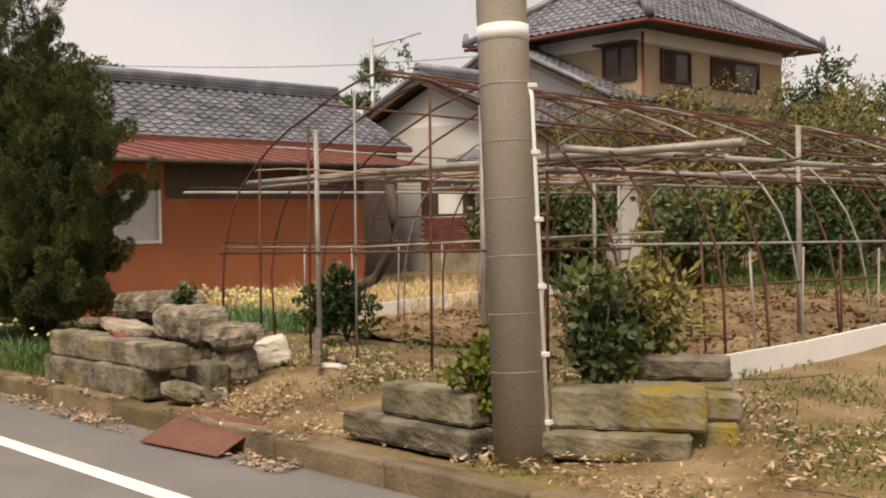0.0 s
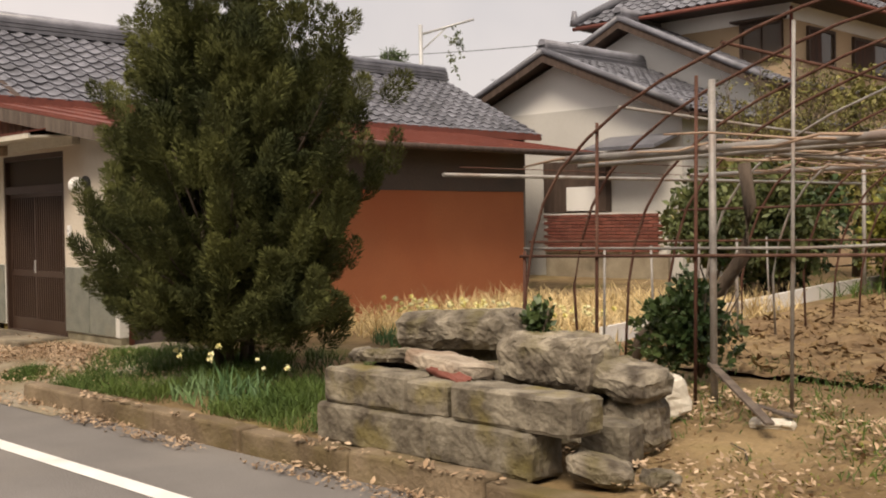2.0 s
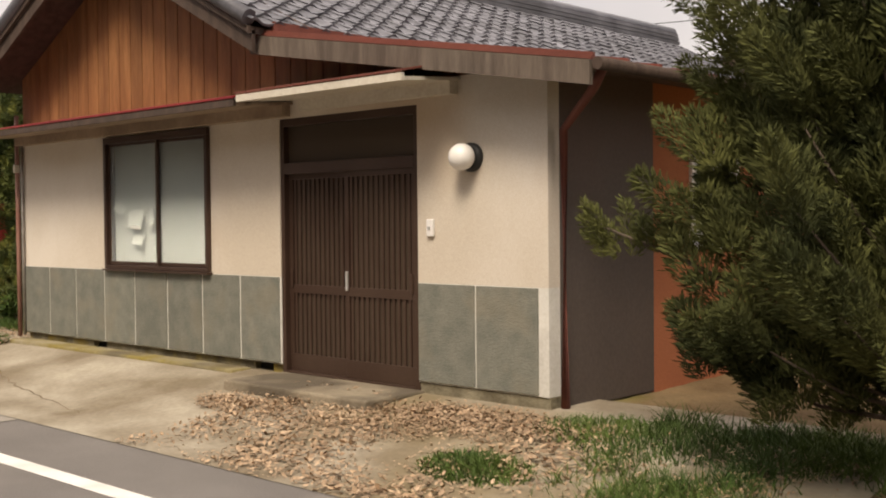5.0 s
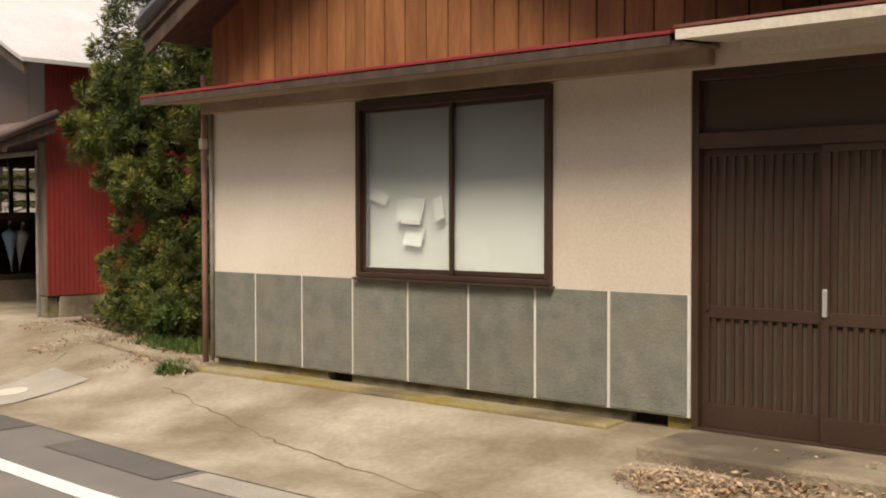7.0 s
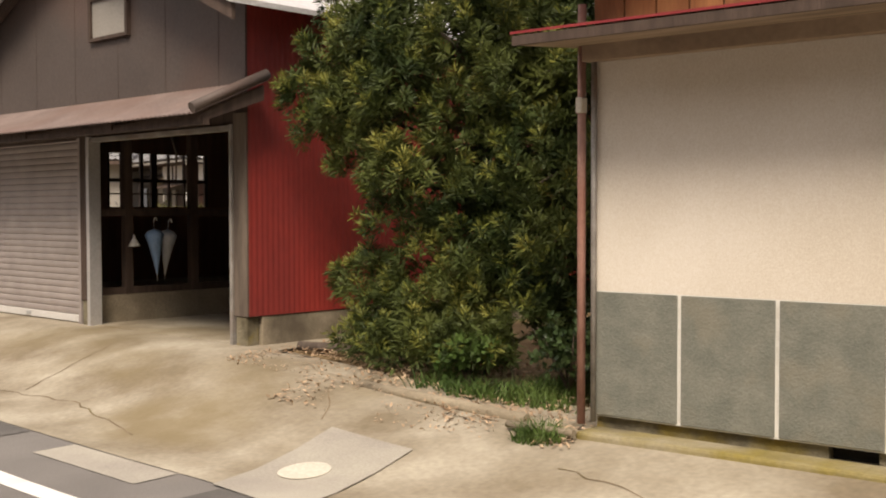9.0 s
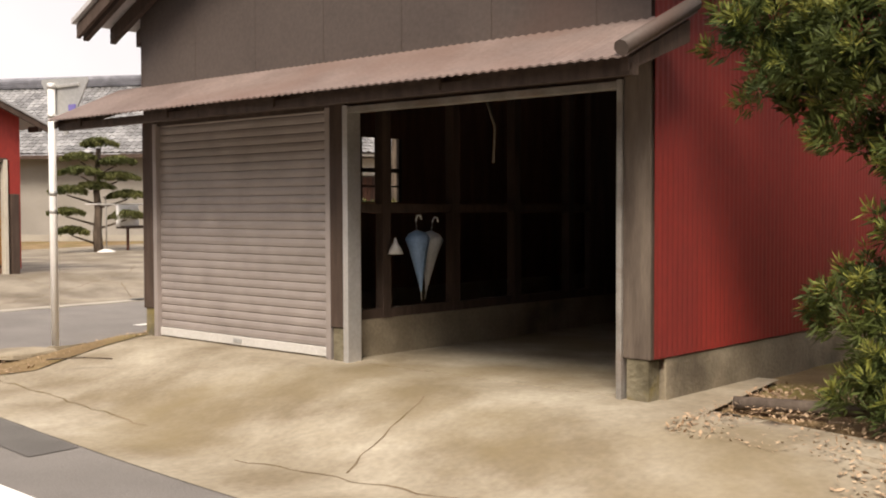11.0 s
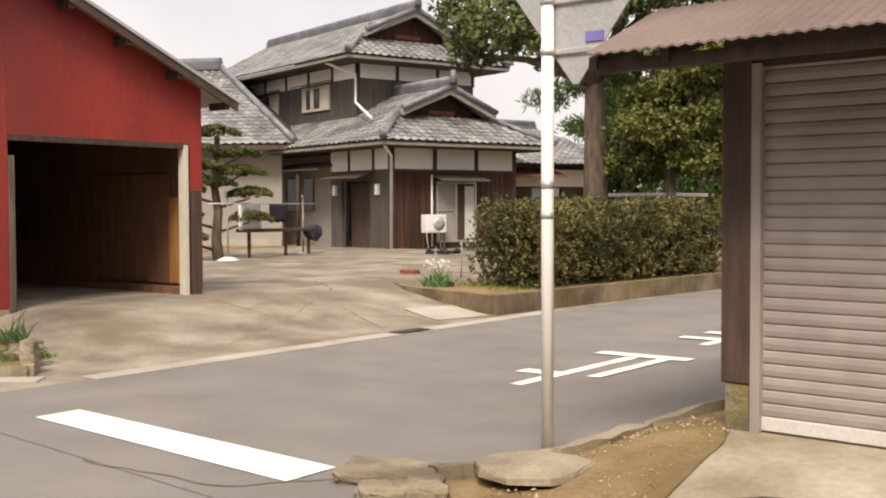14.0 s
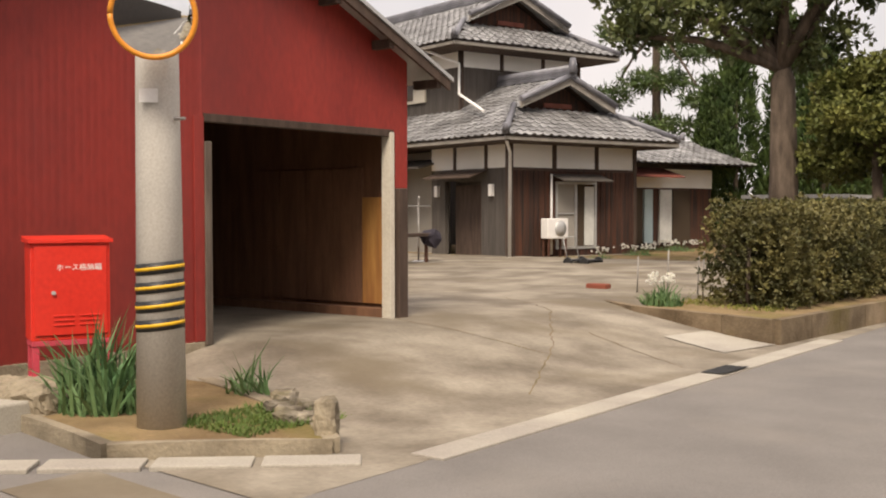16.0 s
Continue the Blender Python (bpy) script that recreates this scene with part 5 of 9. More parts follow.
fpart("footing", b, M["patch"])
fpart("downpipe", tube([(-0.75, -0.75, 3.35), (-0.1, -0.1, 3.1), (-0.1, -0.08, 0.4)], 0.04, None, 8), M["white"], None, "white rain pipe")
fpart("downpipe", tube([(1.25, -0.08, 2.6), (1.25, -0.08, 0.6)], 0.03, None, 8), M["white"])
fpart("downpipe", tube([(0.0, 3.6, 6.0), (0.62, 2.9, 5.6), (0.62, 2.9, 4.8), (0.1, 1.2, 4.2)], 0.04, None, 8), M["white"])
# upper storey
b = bmesh.new()
box(0.75, 0.87, 3.0, 12, 3.9, 5.55, b)
box(0.87, 5.05, 3.0, 3.12, 3.9, 5.55, b)
fpart("upper_wall", b, M["grey_board"])
b = bmesh.new()
box(0.75, 0.87, 3.0, 12, 5.55, 6.0, b)
box(0.87, 5.05, 3.0, 3.12, 5.55, 6.0, b)
fpart("white_band", b, M["plaster"])
b = bmesh.new()
for c in (2.97, 4.4, 5.9, 7.4, 8.9):
    box(0.72, 0.8, c, c + 0.11, 5.5, 6.0, b)
for a in (0.72, 2.1, 3.6, 4.97):
    box(a, a + 0.11, 2.97, 3.05, 5.5 if a > 0.8 else 3.9, 6.0, b)
fpart("timbers", b, M["dark_wood"])
for c0, c1 in ((4.6, 6.3), (8.0, 9.9)):
    uw = new("upper_window")
    uw.location = fw(0.75, c0, 4.9)
    under(uw, farm)
    fpart("window_frame", box(0.68, 0.76, c0, c1, 4.72, 5.5, None, 0.01), M["cream_trim"], uw)
    fpart("pane", box(0.665, 0.678, c0 + 0.55, c1 - 0.3, 4.8, 5.42), M["dark_glass"], uw)
    fpart("curtain", box(0.655, 0.664, c0 + 0.9, c0 + 1.1, 4.8, 5.42), M["curtain"], uw)
    fpart("hood", prism([(0.3, c0 - 0.1, 5.48), (0.75, c0 - 0.1, 5.6), (0.75, c0 - 0.1, 5.63), (0.3, c0 - 0.1, 5.51)], (0, c1 - c0 + 0.2, 0)), M["grey_board"])
# low wing to the east and roof over the grey wall
fpart("wing_wall", box(4.25, 9.2, 1.6, 1.72, ZB, 2.9), M["burnt"], None, "dark boarded wing")
fpart("wing_band", box(4.25, 9.2, 1.57, 1.6, 2.35, 2.9), M["plaster"])
fpart("wing_sheet", prism([(4.25, 0.7, 2.62), (4.25, 1.6, 2.9), (4.25, 1.6, 2.93), (4.25, 0.7, 2.65)], (2.8, 0, 0)), M["red_roof"])
for a0, a1, m_ in ((4.5, 5.3, "grey_board"), (5.6, 6.2, "dark_glass"), (6.25, 6.6, "bluegrey"), (6.9, 7.4, "curtain"), (7.45, 8.2, "dark_glass")):
    fpart("wing_window", box(a0, a1, 1.53, 1.6, 0.75, 2.3, None, 0.01), M[m_])
b = bmesh.new()
b.faces.new([b.verts.new(p) for p in ((4.0, 0.75, 3.0), (10.2, 0.75, 3.0), (8.6, 4.2, 4.4), (4.0, 4.2, 4.4))])
b.faces.new([b.verts.new(p) for p in ((10.2, 0.75, 3.0), (10.2, 7.5, 3.0), (8.6, 4.2, 4.4))])
b.faces.new([b.verts.new(p) for p in ((0.0, 3.0, 3.35), (0.0, 12.5, 3.35), (3.5, 12.5, 5.0), (3.5, 3.0, 5.0))])
b.faces.new([b.verts.new(p) for p in ((-0.6, 7.6, 3.35), (-0.6, 16, 3.35), (3.5, 16, 5.4), (3.5, 7.6, 5.4))])
fpart("wing_deck", b, M["dark_wood"])
tile_roof(farm, fw(4.0, 0.7, 3.02), fw(1, 0, 0) - fw(0, 0, 0), fw(0, 3.45, 1.4) - fw(0, 0, 0), 23, 16, M["roof_tile_far"], inside=lambda a, c: a < 6.2 - max(0, c * 0.44))
tile_roof(farm, fw(-0.62, 7.6, 3.37), fw(0, 1, 0) - fw(0, 0, 0), fw(4.1, 0, 2.05) - fw(0, 0, 0), 31, 19, M["roof_tile_far"])
ridge_bar(farm, fw(4.2, 4.2, 4.42), fw(8.6, 4.2, 4.42), M["roof_tile"], 0.14, 2)
ridge_bar(farm, fw(3.5, 7.6, 5.42), fw(3.5, 16, 5.42), M["roof_tile"], 0.14, 3)
fpart("back_wall", box(1.0, 9.2, 9.0, 9.12, ZB, 3.4), M["grey_board"])
fpart("end_wall", box(9.08, 9.2, 1.72, 9.0, ZB, 3.0), M["grey_board"])

# annex with a broad tiled roof, left of the farmhouse
annex = thing("farm_annex", (-56, 24, 0.4), "grey rendered annex with a broad tiled roof", "house")
AX = Matrix((Vector((0.893, 0.45, 0)), Vector((-0.45, 0.893, 0)), Vector((0, 0, 1)))).transposed().to_4x4()
AX.translation = Vector((-58.2, 20.5, 0))


def apart(name, bm, material, label=""):
    return part(name, move(bm, AX), material, annex, label)


def aw(x, y, z):
    return AX @ Vector((x, y, z))


apart("wall", box(-6, 5.6, 0.8, 1.0, 0.3, 3.6), M["grey_plaster"], "grey rendered wall")
apart("wall_foot", box(-6, 5.6, 0.74, 0.8, 0.3, 0.75), M["patch"])
apart("eave_board", box(-6.5, 6.2, -0.02, 0.04, 3.45, 3.58), M["dark_wood"])
b = bmesh.new()
b.faces.new([b.verts.new(p) for p in ((-7, 0, 3.6), (6.3, 0, 3.6), (2.2, 4.4, 6.45), (-7, 4.4, 6.45))])
b.faces.new([b.verts.new(p) for p in ((6.3, 0, 3.6), (6.3, 9, 3.6), (2.2, 4.4, 6.45))])
apart("roof_plane", b, M["dark_wood"])
tile_roof(annex, aw(-7, 0, 3.62), aw(1, 0, 0) - aw(0, 0, 0), aw(0, 4.4, 2.85) - aw(0, 0, 0), 50, 23, M["roof_tile_far"], inside=lambda a, c: c < 5.24 and a < 13.3 - c * 0.78)
ridge_bar(annex, aw(-7, 4.4, 6.45), aw(2.2, 4.4, 6.45), M["roof_tile"], 0.17, 4)
apart("hip", tube([(6.3, 0, 3.7), (2.2, 4.4, 6.55)], 0.11, None, 8), M["roof_tile"])
apart("back", box(-6, 5.6, 8.0, 8.1, 0.3, 3.6), M["grey_plaster"])


# ---- kerb and roadside ----
kerb = thing("kerb", (-4, 3.1, 0.05), "worn mossy concrete kerb stones along the lot", "kerb", kind="structure")
x = 5.0
while x > -10.6:
    x1 = x - 1.19
    kb = box(x1, x - 0.008, 2.97, 3.16, -0.06, 0.172 + 0.01 * math.sin(x * 3), None, 0.02)
    bmesh.ops.subdivide_edges(kb, edges=[e for e in kb.edges if e.calc_length() > 0.5], cuts=8, use_grid_fill=True)
    for v in kb.verts:
        v.co += noise.noise_vector(v.co * 6) * 0.012
    part("kerb_stone", kb, M["kerb_stone"], kerb)
    x = x1 - 0.008
b = box(-0.47, 0.47, -0.25, 0.25, 0, 0.012, None, 0.003)
move(b, pose(-4.2, 2.90, 0.105, 21, 0, 6))
single("ramp_plate", b, M["rust_plate"], "rusty chequered steel ramp plate against the kerb", "ramp plate")

# utility pole
up = thing("utility_pole", (-1.62, 3.61, 0.15), "tapered grey concrete utility pole with white cable pipe", "utility pole")
lean = Vector((-0.062, 0.02, 1)).normalized()
pb = Vector((-1.585, 3.60, 0.1))
part("shaft", tube([pb, pb + lean * 4, pb + lean * 9.5], 0.178, None, 28, 0.74), M["pole"], up)
for k in range(9):
    h = 0.62 + k * 0.36
    rr = 0.178 * (1 - 0.26 * h / 9.5) + 0.003
    part("strap", tube([pb + lean * h, pb + lean * (h + 0.007)], rr - 0.0015, None, 28), M["pipe"], up)
part("white_band", tube([pb + lean * 2.70, pb + lean * 2.80], 0.1665, None, 28), M["white"], up, "white label band")
side = Vector((0.172, 0.055, 0))
part("cable_pipe", tube([pb + side, pb + side + lean * 2.34, pb + side * 0.95 + lean * 2.4], 0.014, None, 8), M["white"], up, "white cable pipe")
for k in range(6):
    h = 0.3 + k * 0.42
    part("clip", move(box(-0.028, 0.028, -0.022, 0.022, 0, 0.03, None, 0.004), Matrix.Translation(pb + side * 1.02 + lean * h)), M["white"], up)


# concrete blocks and rubble
def rough_block(lx, ly, lz, seed, jag=0.012, holes=False):
    """A weathered block with chipped, uneven faces, base at z = 0."""
    b = bmesh.new()
    bmesh.ops.create_cube(b, size=1, matrix=Matrix.LocRotScale((0, 0, lz / 2), None, (lx, ly, lz)))
    bmesh.ops.bevel(b, geom=b.edges[:], offset=0.02 if jag < 0.028 else min(0.075, 0.3 * min(lx, ly, lz)), segments=1, affect="EDGES")
    bmesh.ops.subdivide_edges(b, edges=b.edges[:], cuts=5, use_grid_fill=True)
    bmesh.ops.subdivide_edges(b, edges=[e for e in b.edges if e.calc_length() > 0.07], cuts=2, use_grid_fill=True)
    for v in b.verts:
        n_ = noise.noise_vector(v.co * 7 + Vector((seed * 3.1, seed, 0)))
        v.co += n_ * jag * 0.6 + noise.noise_vector(v.co * 17 + Vector((seed, 0, 0))) * jag * 0.5 + noise.noise_vector(v.co * 40 + Vector((seed, 4, 0))) * jag * 0.4
        if v.co.z < 0.01:
            v.co.z = 0
    for f in b.faces:
        f.smooth = False
    return b


def block(at, rz, dims, seed, material, label, tilt=(0, 0), jag=0.012, name="concrete_block", group="stacked concrete blocks"):
    b = rough_block(*dims, seed, jag)
    ob = link_mesh(name, b, material)
    ob.matrix_basis = pose(*at, tilt[0], tilt[1], rz)
    tagged(ob, label, "block" if "block" in name else "stone", group)
    return ob


L1 = "weathered grey concrete block on the kerb"
block((-6.96, 3.29, 0.165), 1, (1.08, 0.30, 0.255), 1, M["block"], L1)
block((-5.99, 3.29, 0.165), -1, (0.84, 0.30, 0.27), 2, M["block"], L1)
block((-7.06, 3.32, 0.425), 2, (0.80, 0.28, 0.235), 3, M["block"], L1)
block((-6.48, 3.33, 0.425), 6, (0.32, 0.30, 0.22), 4, M["block"], L1)
block((-5.77, 3.31, 0.44), -2, (0.96, 0.30, 0.215), 6, M["block"], L1)
block((-5.42, 3.70, 0.2), 12, (0.30, 0.26, 0.26), 7, M["block"], L1)
L2 = "broken rubble stone heaped behind the blocks"
G2 = "rubble heap"
for at, rz, dims, sd, tilt in (((-6.98, 3.92, 0.2), 4, (1.15, 0.55, 0.47), 11, (0, 0)), ((-6.05, 4.0, 0.2), -5, (0.8, 0.5, 0.42), 12, (0, 0)), ((-5.48, 4.02, 0.22), 8, (0.36, 0.36, 0.36), 13, (0, 0)),
                               ((-7.2, 4.35, 0.3), 0, (1.0, 0.6, 0.46), 14, (0, 0)), ((-7.05, 4.15, 0.73), 6, (0.95, 0.55, 0.27), 15, (-3, -3)), ((-7.3, 3.62, 0.66), -14, (0.60, 0.34, 0.09), 16, (-6, -5)),
                               ((-5.98, 3.88, 0.58), 2, (0.72, 0.46, 0.34), 17, (0, 2)), ((-5.5, 3.98, 0.57), -8, (0.46, 0.40, 0.19), 18, (2, 8)), ((-5.95, 4.5, 0.32), 30, (0.4, 0.36, 0.3), 19, (0, 0)),
                               ((-6.3, 4.45, 0.30), 5, (0.8, 0.5, 0.40), 21, (0, 0)), ((-5.28, 3.36, 0.172), 35, (0.36, 0.24, 0.15), 22, (0, 14)), ((-4.95, 3.5, 0.19), 60, (0.2, 0.14, 0.07), 25, (0, 5))):
    block(at, rz, dims, sd, M["stone"], L2, tilt, 0.03, "rubble_stone", G2)
block((-6.66, 3.58, 0.655), -10, (0.56, 0.36, 0.10), 24, M["pale_slab"], "pale broken slab with a red underside on the rubble", (-7, 5), 0.02, "rubble_stone", G2)
block((-6.5, 3.42, 0.645), -14, (0.42, 0.12, 0.05), 26, M["brick"], "broken red brick lying on the rubble", (5, 6), 0.015, "broken_brick", G2)
block((-5.66, 4.55, 0.33), 62, (0.36, 0.24, 0.25), 27, M["cream_trim"], "dirty white plastered block beside the rubble", (0, -12), 0.025, "white_block", G2)
for k, (x, y, rz, ln) in enumerate(((-5.2, 4.75, -38, 1.0), (-5.05, 4.9, -30, 0.5))):
    single("loose_board", move(box(-ln / 2, ln / 2, -0.03, 0.03, 0, 0.02, None, 0.004), pose(x, y, ground_z(x, y) + (0.15 if k == 0 else 0.012), 0, 14 if k == 0 else 0, rz)), M["post_wood"], "weathered thin board lying beside the rubble", "board", "loose boards")
block((-4.95, 4.72, 0.33), 20, (0.28, 0.14, 0.05), 28, M["cream_trim"], "flat white stone on the bare soil", (0, 0), 0.02, "flat_stone", G2)

L3 = "mossy concrete block with yellow lichen beside the pole"
G3 = "blocks by the pole"
for at, rz, dims, sd, m_, tl in (((-2.44, 3.50, 0.17), 3, (1.18, 0.34, 0.17), 31, "block", (0, 1)), ((-2.32, 3.58, 0.35), 1, (0.86, 0.30, 0.21), 32, "moss_concrete", (0, 0)),
                                 ((-1.14, 3.98, 0.20), 31, (0.92, 0.36, 0.16), 33, "moss_concrete", (0, 0)), ((-1.12, 4.08, 0.37), 31, (0.96, 0.30, 0.24), 34, "moss_concrete", (0, 0)),
                                 ((-0.80, 4.46, 0.20), 31, (0.40, 0.36, 0.20), 35, "moss_concrete", (0, 0)), ((-0.78, 4.50, 0.41), 40, (0.34, 0.3, 0.16), 36, "block", (0, 0)),
                                 ((-1.2, 4.50, 0.42), 31, (0.95, 0.30, 0.19), 37, "moss_concrete", (0, 0)), ((-1.22, 4.54, 0.62), 33, (0.92, 0.26, 0.14), 38, "block", (0, 0)), ((-1.3, 4.55, 0.2), 31, (0.9, 0.4, 0.215), 39, "block", (0, 0))):
    block(at, rz, dims, sd, M[m_], L3, tl, 0.014, "concrete_block", G3)

# ---- pipe frame of the old greenhouse with its vine trellis ----
gh_ = thing("greenhouse_frame", (-4.7, 8, 0.35), "bare rusty hoop frame of an old greenhouse", "greenhouse frame")
HXc, HW = -4.55, 2.70
HOOP = ((0, 3.02), (0.35, 2.96), (0.7, 2.86), (1.05, 2.73), (1.4, 2.60), (1.75, 2.43), (2.05, 2.24), (2.3, 2.02), (2.48, 1.76), (2.6, 1.45), (2.67, 1.1))
rngp = random.Random(3)
for k in range(20):
    y = 5.02 + k * 0.66
    sag = 0.012 * k + rngp.uniform(-0.02, 0.02)
    jx, jf = rngp.uniform(-0.04, 0.04), rngp.uniform(-0.06, 0.06)
    pts = [(HXc - HW + jf, y, 0.3)]
    pts += [(HXc + jx - dx, y + rngp.uniform(-0.008, 0.008), z - sag) for dx, z in reversed(HOOP)]
    pts += [(HXc + jx + dx, y + rngp.uniform(-0.008, 0.008), z - sag) for dx, z in HOOP[1:]]
    pts += [(HXc + HW + jf, y, 0.3)]
    part("hoop", tube(pts, 0.012, None, 6), M["pipe"] if k in (4, 6, 11, 15) else M["rust"], gh_)
for dx, z, m_ in ((-2.6, 1.45, "rust"), (-1.75, 2.43, "pipe"), (-0.9, 2.79, "rust"), (0, 3.02, "rust"), (0.06, 2.97, "rust"), (0.9, 2.79, "rust"), (1.75, 2.43, "rust"), (2.3, 2.02, "rust"), (2.6, 1.45, "pipe"), (2.66, 1.1, "rust")):
    part("purlin", tube([(HXc + dx, 5.0, z + 0.025), (HXc + dx, 11.0, z - 0.08), (HXc + dx, 17.6, z - 0.21)], 0.0125, None, 6), M[m_], gh_)
for k in range(11):
    y = 6.0 + k * 0.75
    lx_ = rngp.uniform(-0.07, 0.07)
    part("side_stake", tube([(HXc + HW + 0.06, y, 0.3), (HXc + HW + 0.06 + lx_, y + rngp.uniform(-0.1, 0.1), 1.42 + rngp.uniform(-0.1, 0.12))], 0.011, None, 6), M["pipe"] if k % 3 else M["rust"], gh_)
for x, y, lx_ in ((-7.35, 6.2, 0.02), (-7.3, 6.9, -0.03), (-7.3, 7.6, 0.04), (-7.32, 8.4, 0.0), (-8.9, 12.6, 0.05), (-8.6, 11.4, -0.04), (-8.4, 10.2, 0.03), (-7.6, 13.6, 0.05), (-6.6, 14.0, -0.04), (-5.6, 14.4, 0.03)):
    part("side_stake", tube([(x, y, 0.32), (x + lx_, y, 1.4)], 0.011, None, 6), M["pipe"], gh_)
part("front_rail", tube([(-7.28, 5.03, 1.36), (-4.5, 5.02, 1.40), (-1.8, 5.03, 1.45)], 0.013, None, 6), M["rust"], gh_)
part("front_rail", tube([(-7.28, 5.08, 1.42), (-4.9, 5.07, 1.44), (-1.9, 5.6, 1.56)], 0.012, None, 6), M["pipe"], gh_)
part("front_rail", tube([(-7.2, 7.2, 1.72), (-4.9, 6.9, 1.74)], 0.011, None, 6), M["rust"], gh_)
for x, z1, m_ in ((-7.25, 1.40, "rust"), (-6.53, 2.36, "rust"), (-5.68, 2.62, "rust"), (-4.96, 2.90, "pipe"), (-3.93, 2.80, "rust"), (-3.28, 2.60, "rust"), (-2.6, 2.3, "rust")):
    part("end_bar", tube([(x - 0.03, 5.05, 0.28), (x, 5.05, z1)], 0.013, None, 6), M[m_], gh_)

tr = thing("vine_trellis", (-4, 6, 0.35), "galvanised pipe trellis for grape vines", "trellis")
for x, y, z1, r in ((-5.56, 5.05, 2.58, 0.026), (-3.30, 5.04, 2.62, 0.026), (-2.62, 9.0, 2.6, 0.028), (-8.25, 13.4, 2.5, 0.028), (-5.6, 9.4, 2.3, 0.024)):
    part("post", tube([(x, y, 0.3), (x, y, z1)], r, None, 10), M["pipe"], tr)
for a, c, r in (((-6.85, 5.09, 2.10), (-0.9, 5.09, 2.17), 0.03), ((-6.9, 5.3, 2.06), (-3.2, 5.2, 2.13), 0.018), ((-1.9, 4.4, 2.16), (-1.9, 10.5, 2.12), 0.028),
                ((-8.3, 9.1, 2.12), (-1.2, 9.1, 2.15), 0.026), ((-2.6, 5.0, 2.06), (-2.7, 12.5, 2.06), 0.022), ((-5.6, 5.0, 2.12), (-5.7, 13.5, 2.1), 0.02), ((-8.3, 5.2, 2.05), (-8.3, 13.5, 2.1), 0.018)):
    part("beam", tube([a, c], r, None, 8), M["pipe"], tr)
for k in range(6):
    x = -8.0 + k * 1.1
    part("wire", tube([(x, 5.1, 2.10), (x, 13.0, 2.11)], 0.004, None, 4), M["rust"], tr)

vine = thing("grape_vine", (-7.0, 6.3, 0.35), "leafless old grape vine over the trellis", "vine")
part("trunk", tube([(-7.15, 6.3, 0.35), (-7.05, 6.35, 0.62), (-6.75, 6.4, 0.88), (-6.35, 6.45, 1.05), (-6.15, 6.5, 1.35), (-6.1, 6.5, 1.75), (-6.15, 6.5, 2.08)], 0.065, None, 10, 0.8), M["bark"], vine)
rv = random.Random(11)
for k in range(64):
    x, y = rv.uniform(-6.6, -1.9), 5.3 + 5.5 * rv.random() ** 1.3
    a = rv.uniform(-0.5, 0.5) + (0 if k % 2 else math.pi)
    pts = []
    for i in range(7):
        pts.append((x, y, 2.12 + rv.uniform(-0.03, 0.06)))
        x += math.cos(a) * 0.28
        y += math.sin(a) * 0.28
        a += rv.uniform(-0.4, 0.4)
    part("cane", tube(pts, rv.uniform(0.008, 0.02), None, 5, 0.5), M["dead_cane"] if k % 2 == 0 else M["bark"], vine)

ww = thing("low_white_edging", (-8.5, 10, 0.35), "low white board edging round the vegetable plot", "edging")
for a, c in (((-8.3, 7.4), (-8.55, 10.4)), ((-8.55, 10.42), (-8.8, 13.4)), ((-8.8, 13.42), (-9.1, 16.4)), ((-1.80, 5.45), (-1.78, 7.5)), ((-1.78, 7.52), (-1.82, 9.4)), ((-1.82, 9.42), (-1.86, 12))):
    z0 = ground_z(*a)
    part("board", prism([(a[0], a[1], z0 - 0.1), (a[0] + 0.04, a[1], z0 - 0.1), (a[0] + 0.04, a[1], z0 + 0.17), (a[0], a[1], z0 + 0.17)], (c[0] - a[0], c[1] - a[1], ground_z(*c) - z0)), M["plaster"], ww)
tx, ty = spaced(-8.2, -1.95, 0.12), spaced(6.4, 15, 0.12)
tagged(sheet("vegetable_plot", tx, ty, lambda x, y: ground_z(x, y) + 0.05 * noise.noise((x * 3.2, y * 3.2, 1)) + 0.035 * noise.noise((x * 9, y * 9, 5)), M["tilled"], 0.01),
       "tilled brown soil of a vegetable plot", "soil", kind="structure")

# ---- planting of the lot ----
juniper = thing("juniper_tree", (-10.2, 4.25, 0.2), "dense dark green juniper with upswept sprays", "tree")
b = bmesh.new()
for k in range(7):
    a = k * 0.9
    tube([(-10.2 + 0.1 * math.cos(a), 4.3 + 0.1 * math.sin(a), 0.15), (-10.2 + 0.25 * math.cos(a), 4.3 + 0.2 * math.sin(a), 0.8), (-10.2 + 0.6 * math.cos(a), 4.35 + 0.3 * math.sin(a), 1.7)], 0.045, b, 7, 0.4)
part("trunk", b, M["bark"], juniper)
JC = Vector((-10.2, 4.2, 0.0))
rj = random.Random(77)
limbs, shoots = [], []
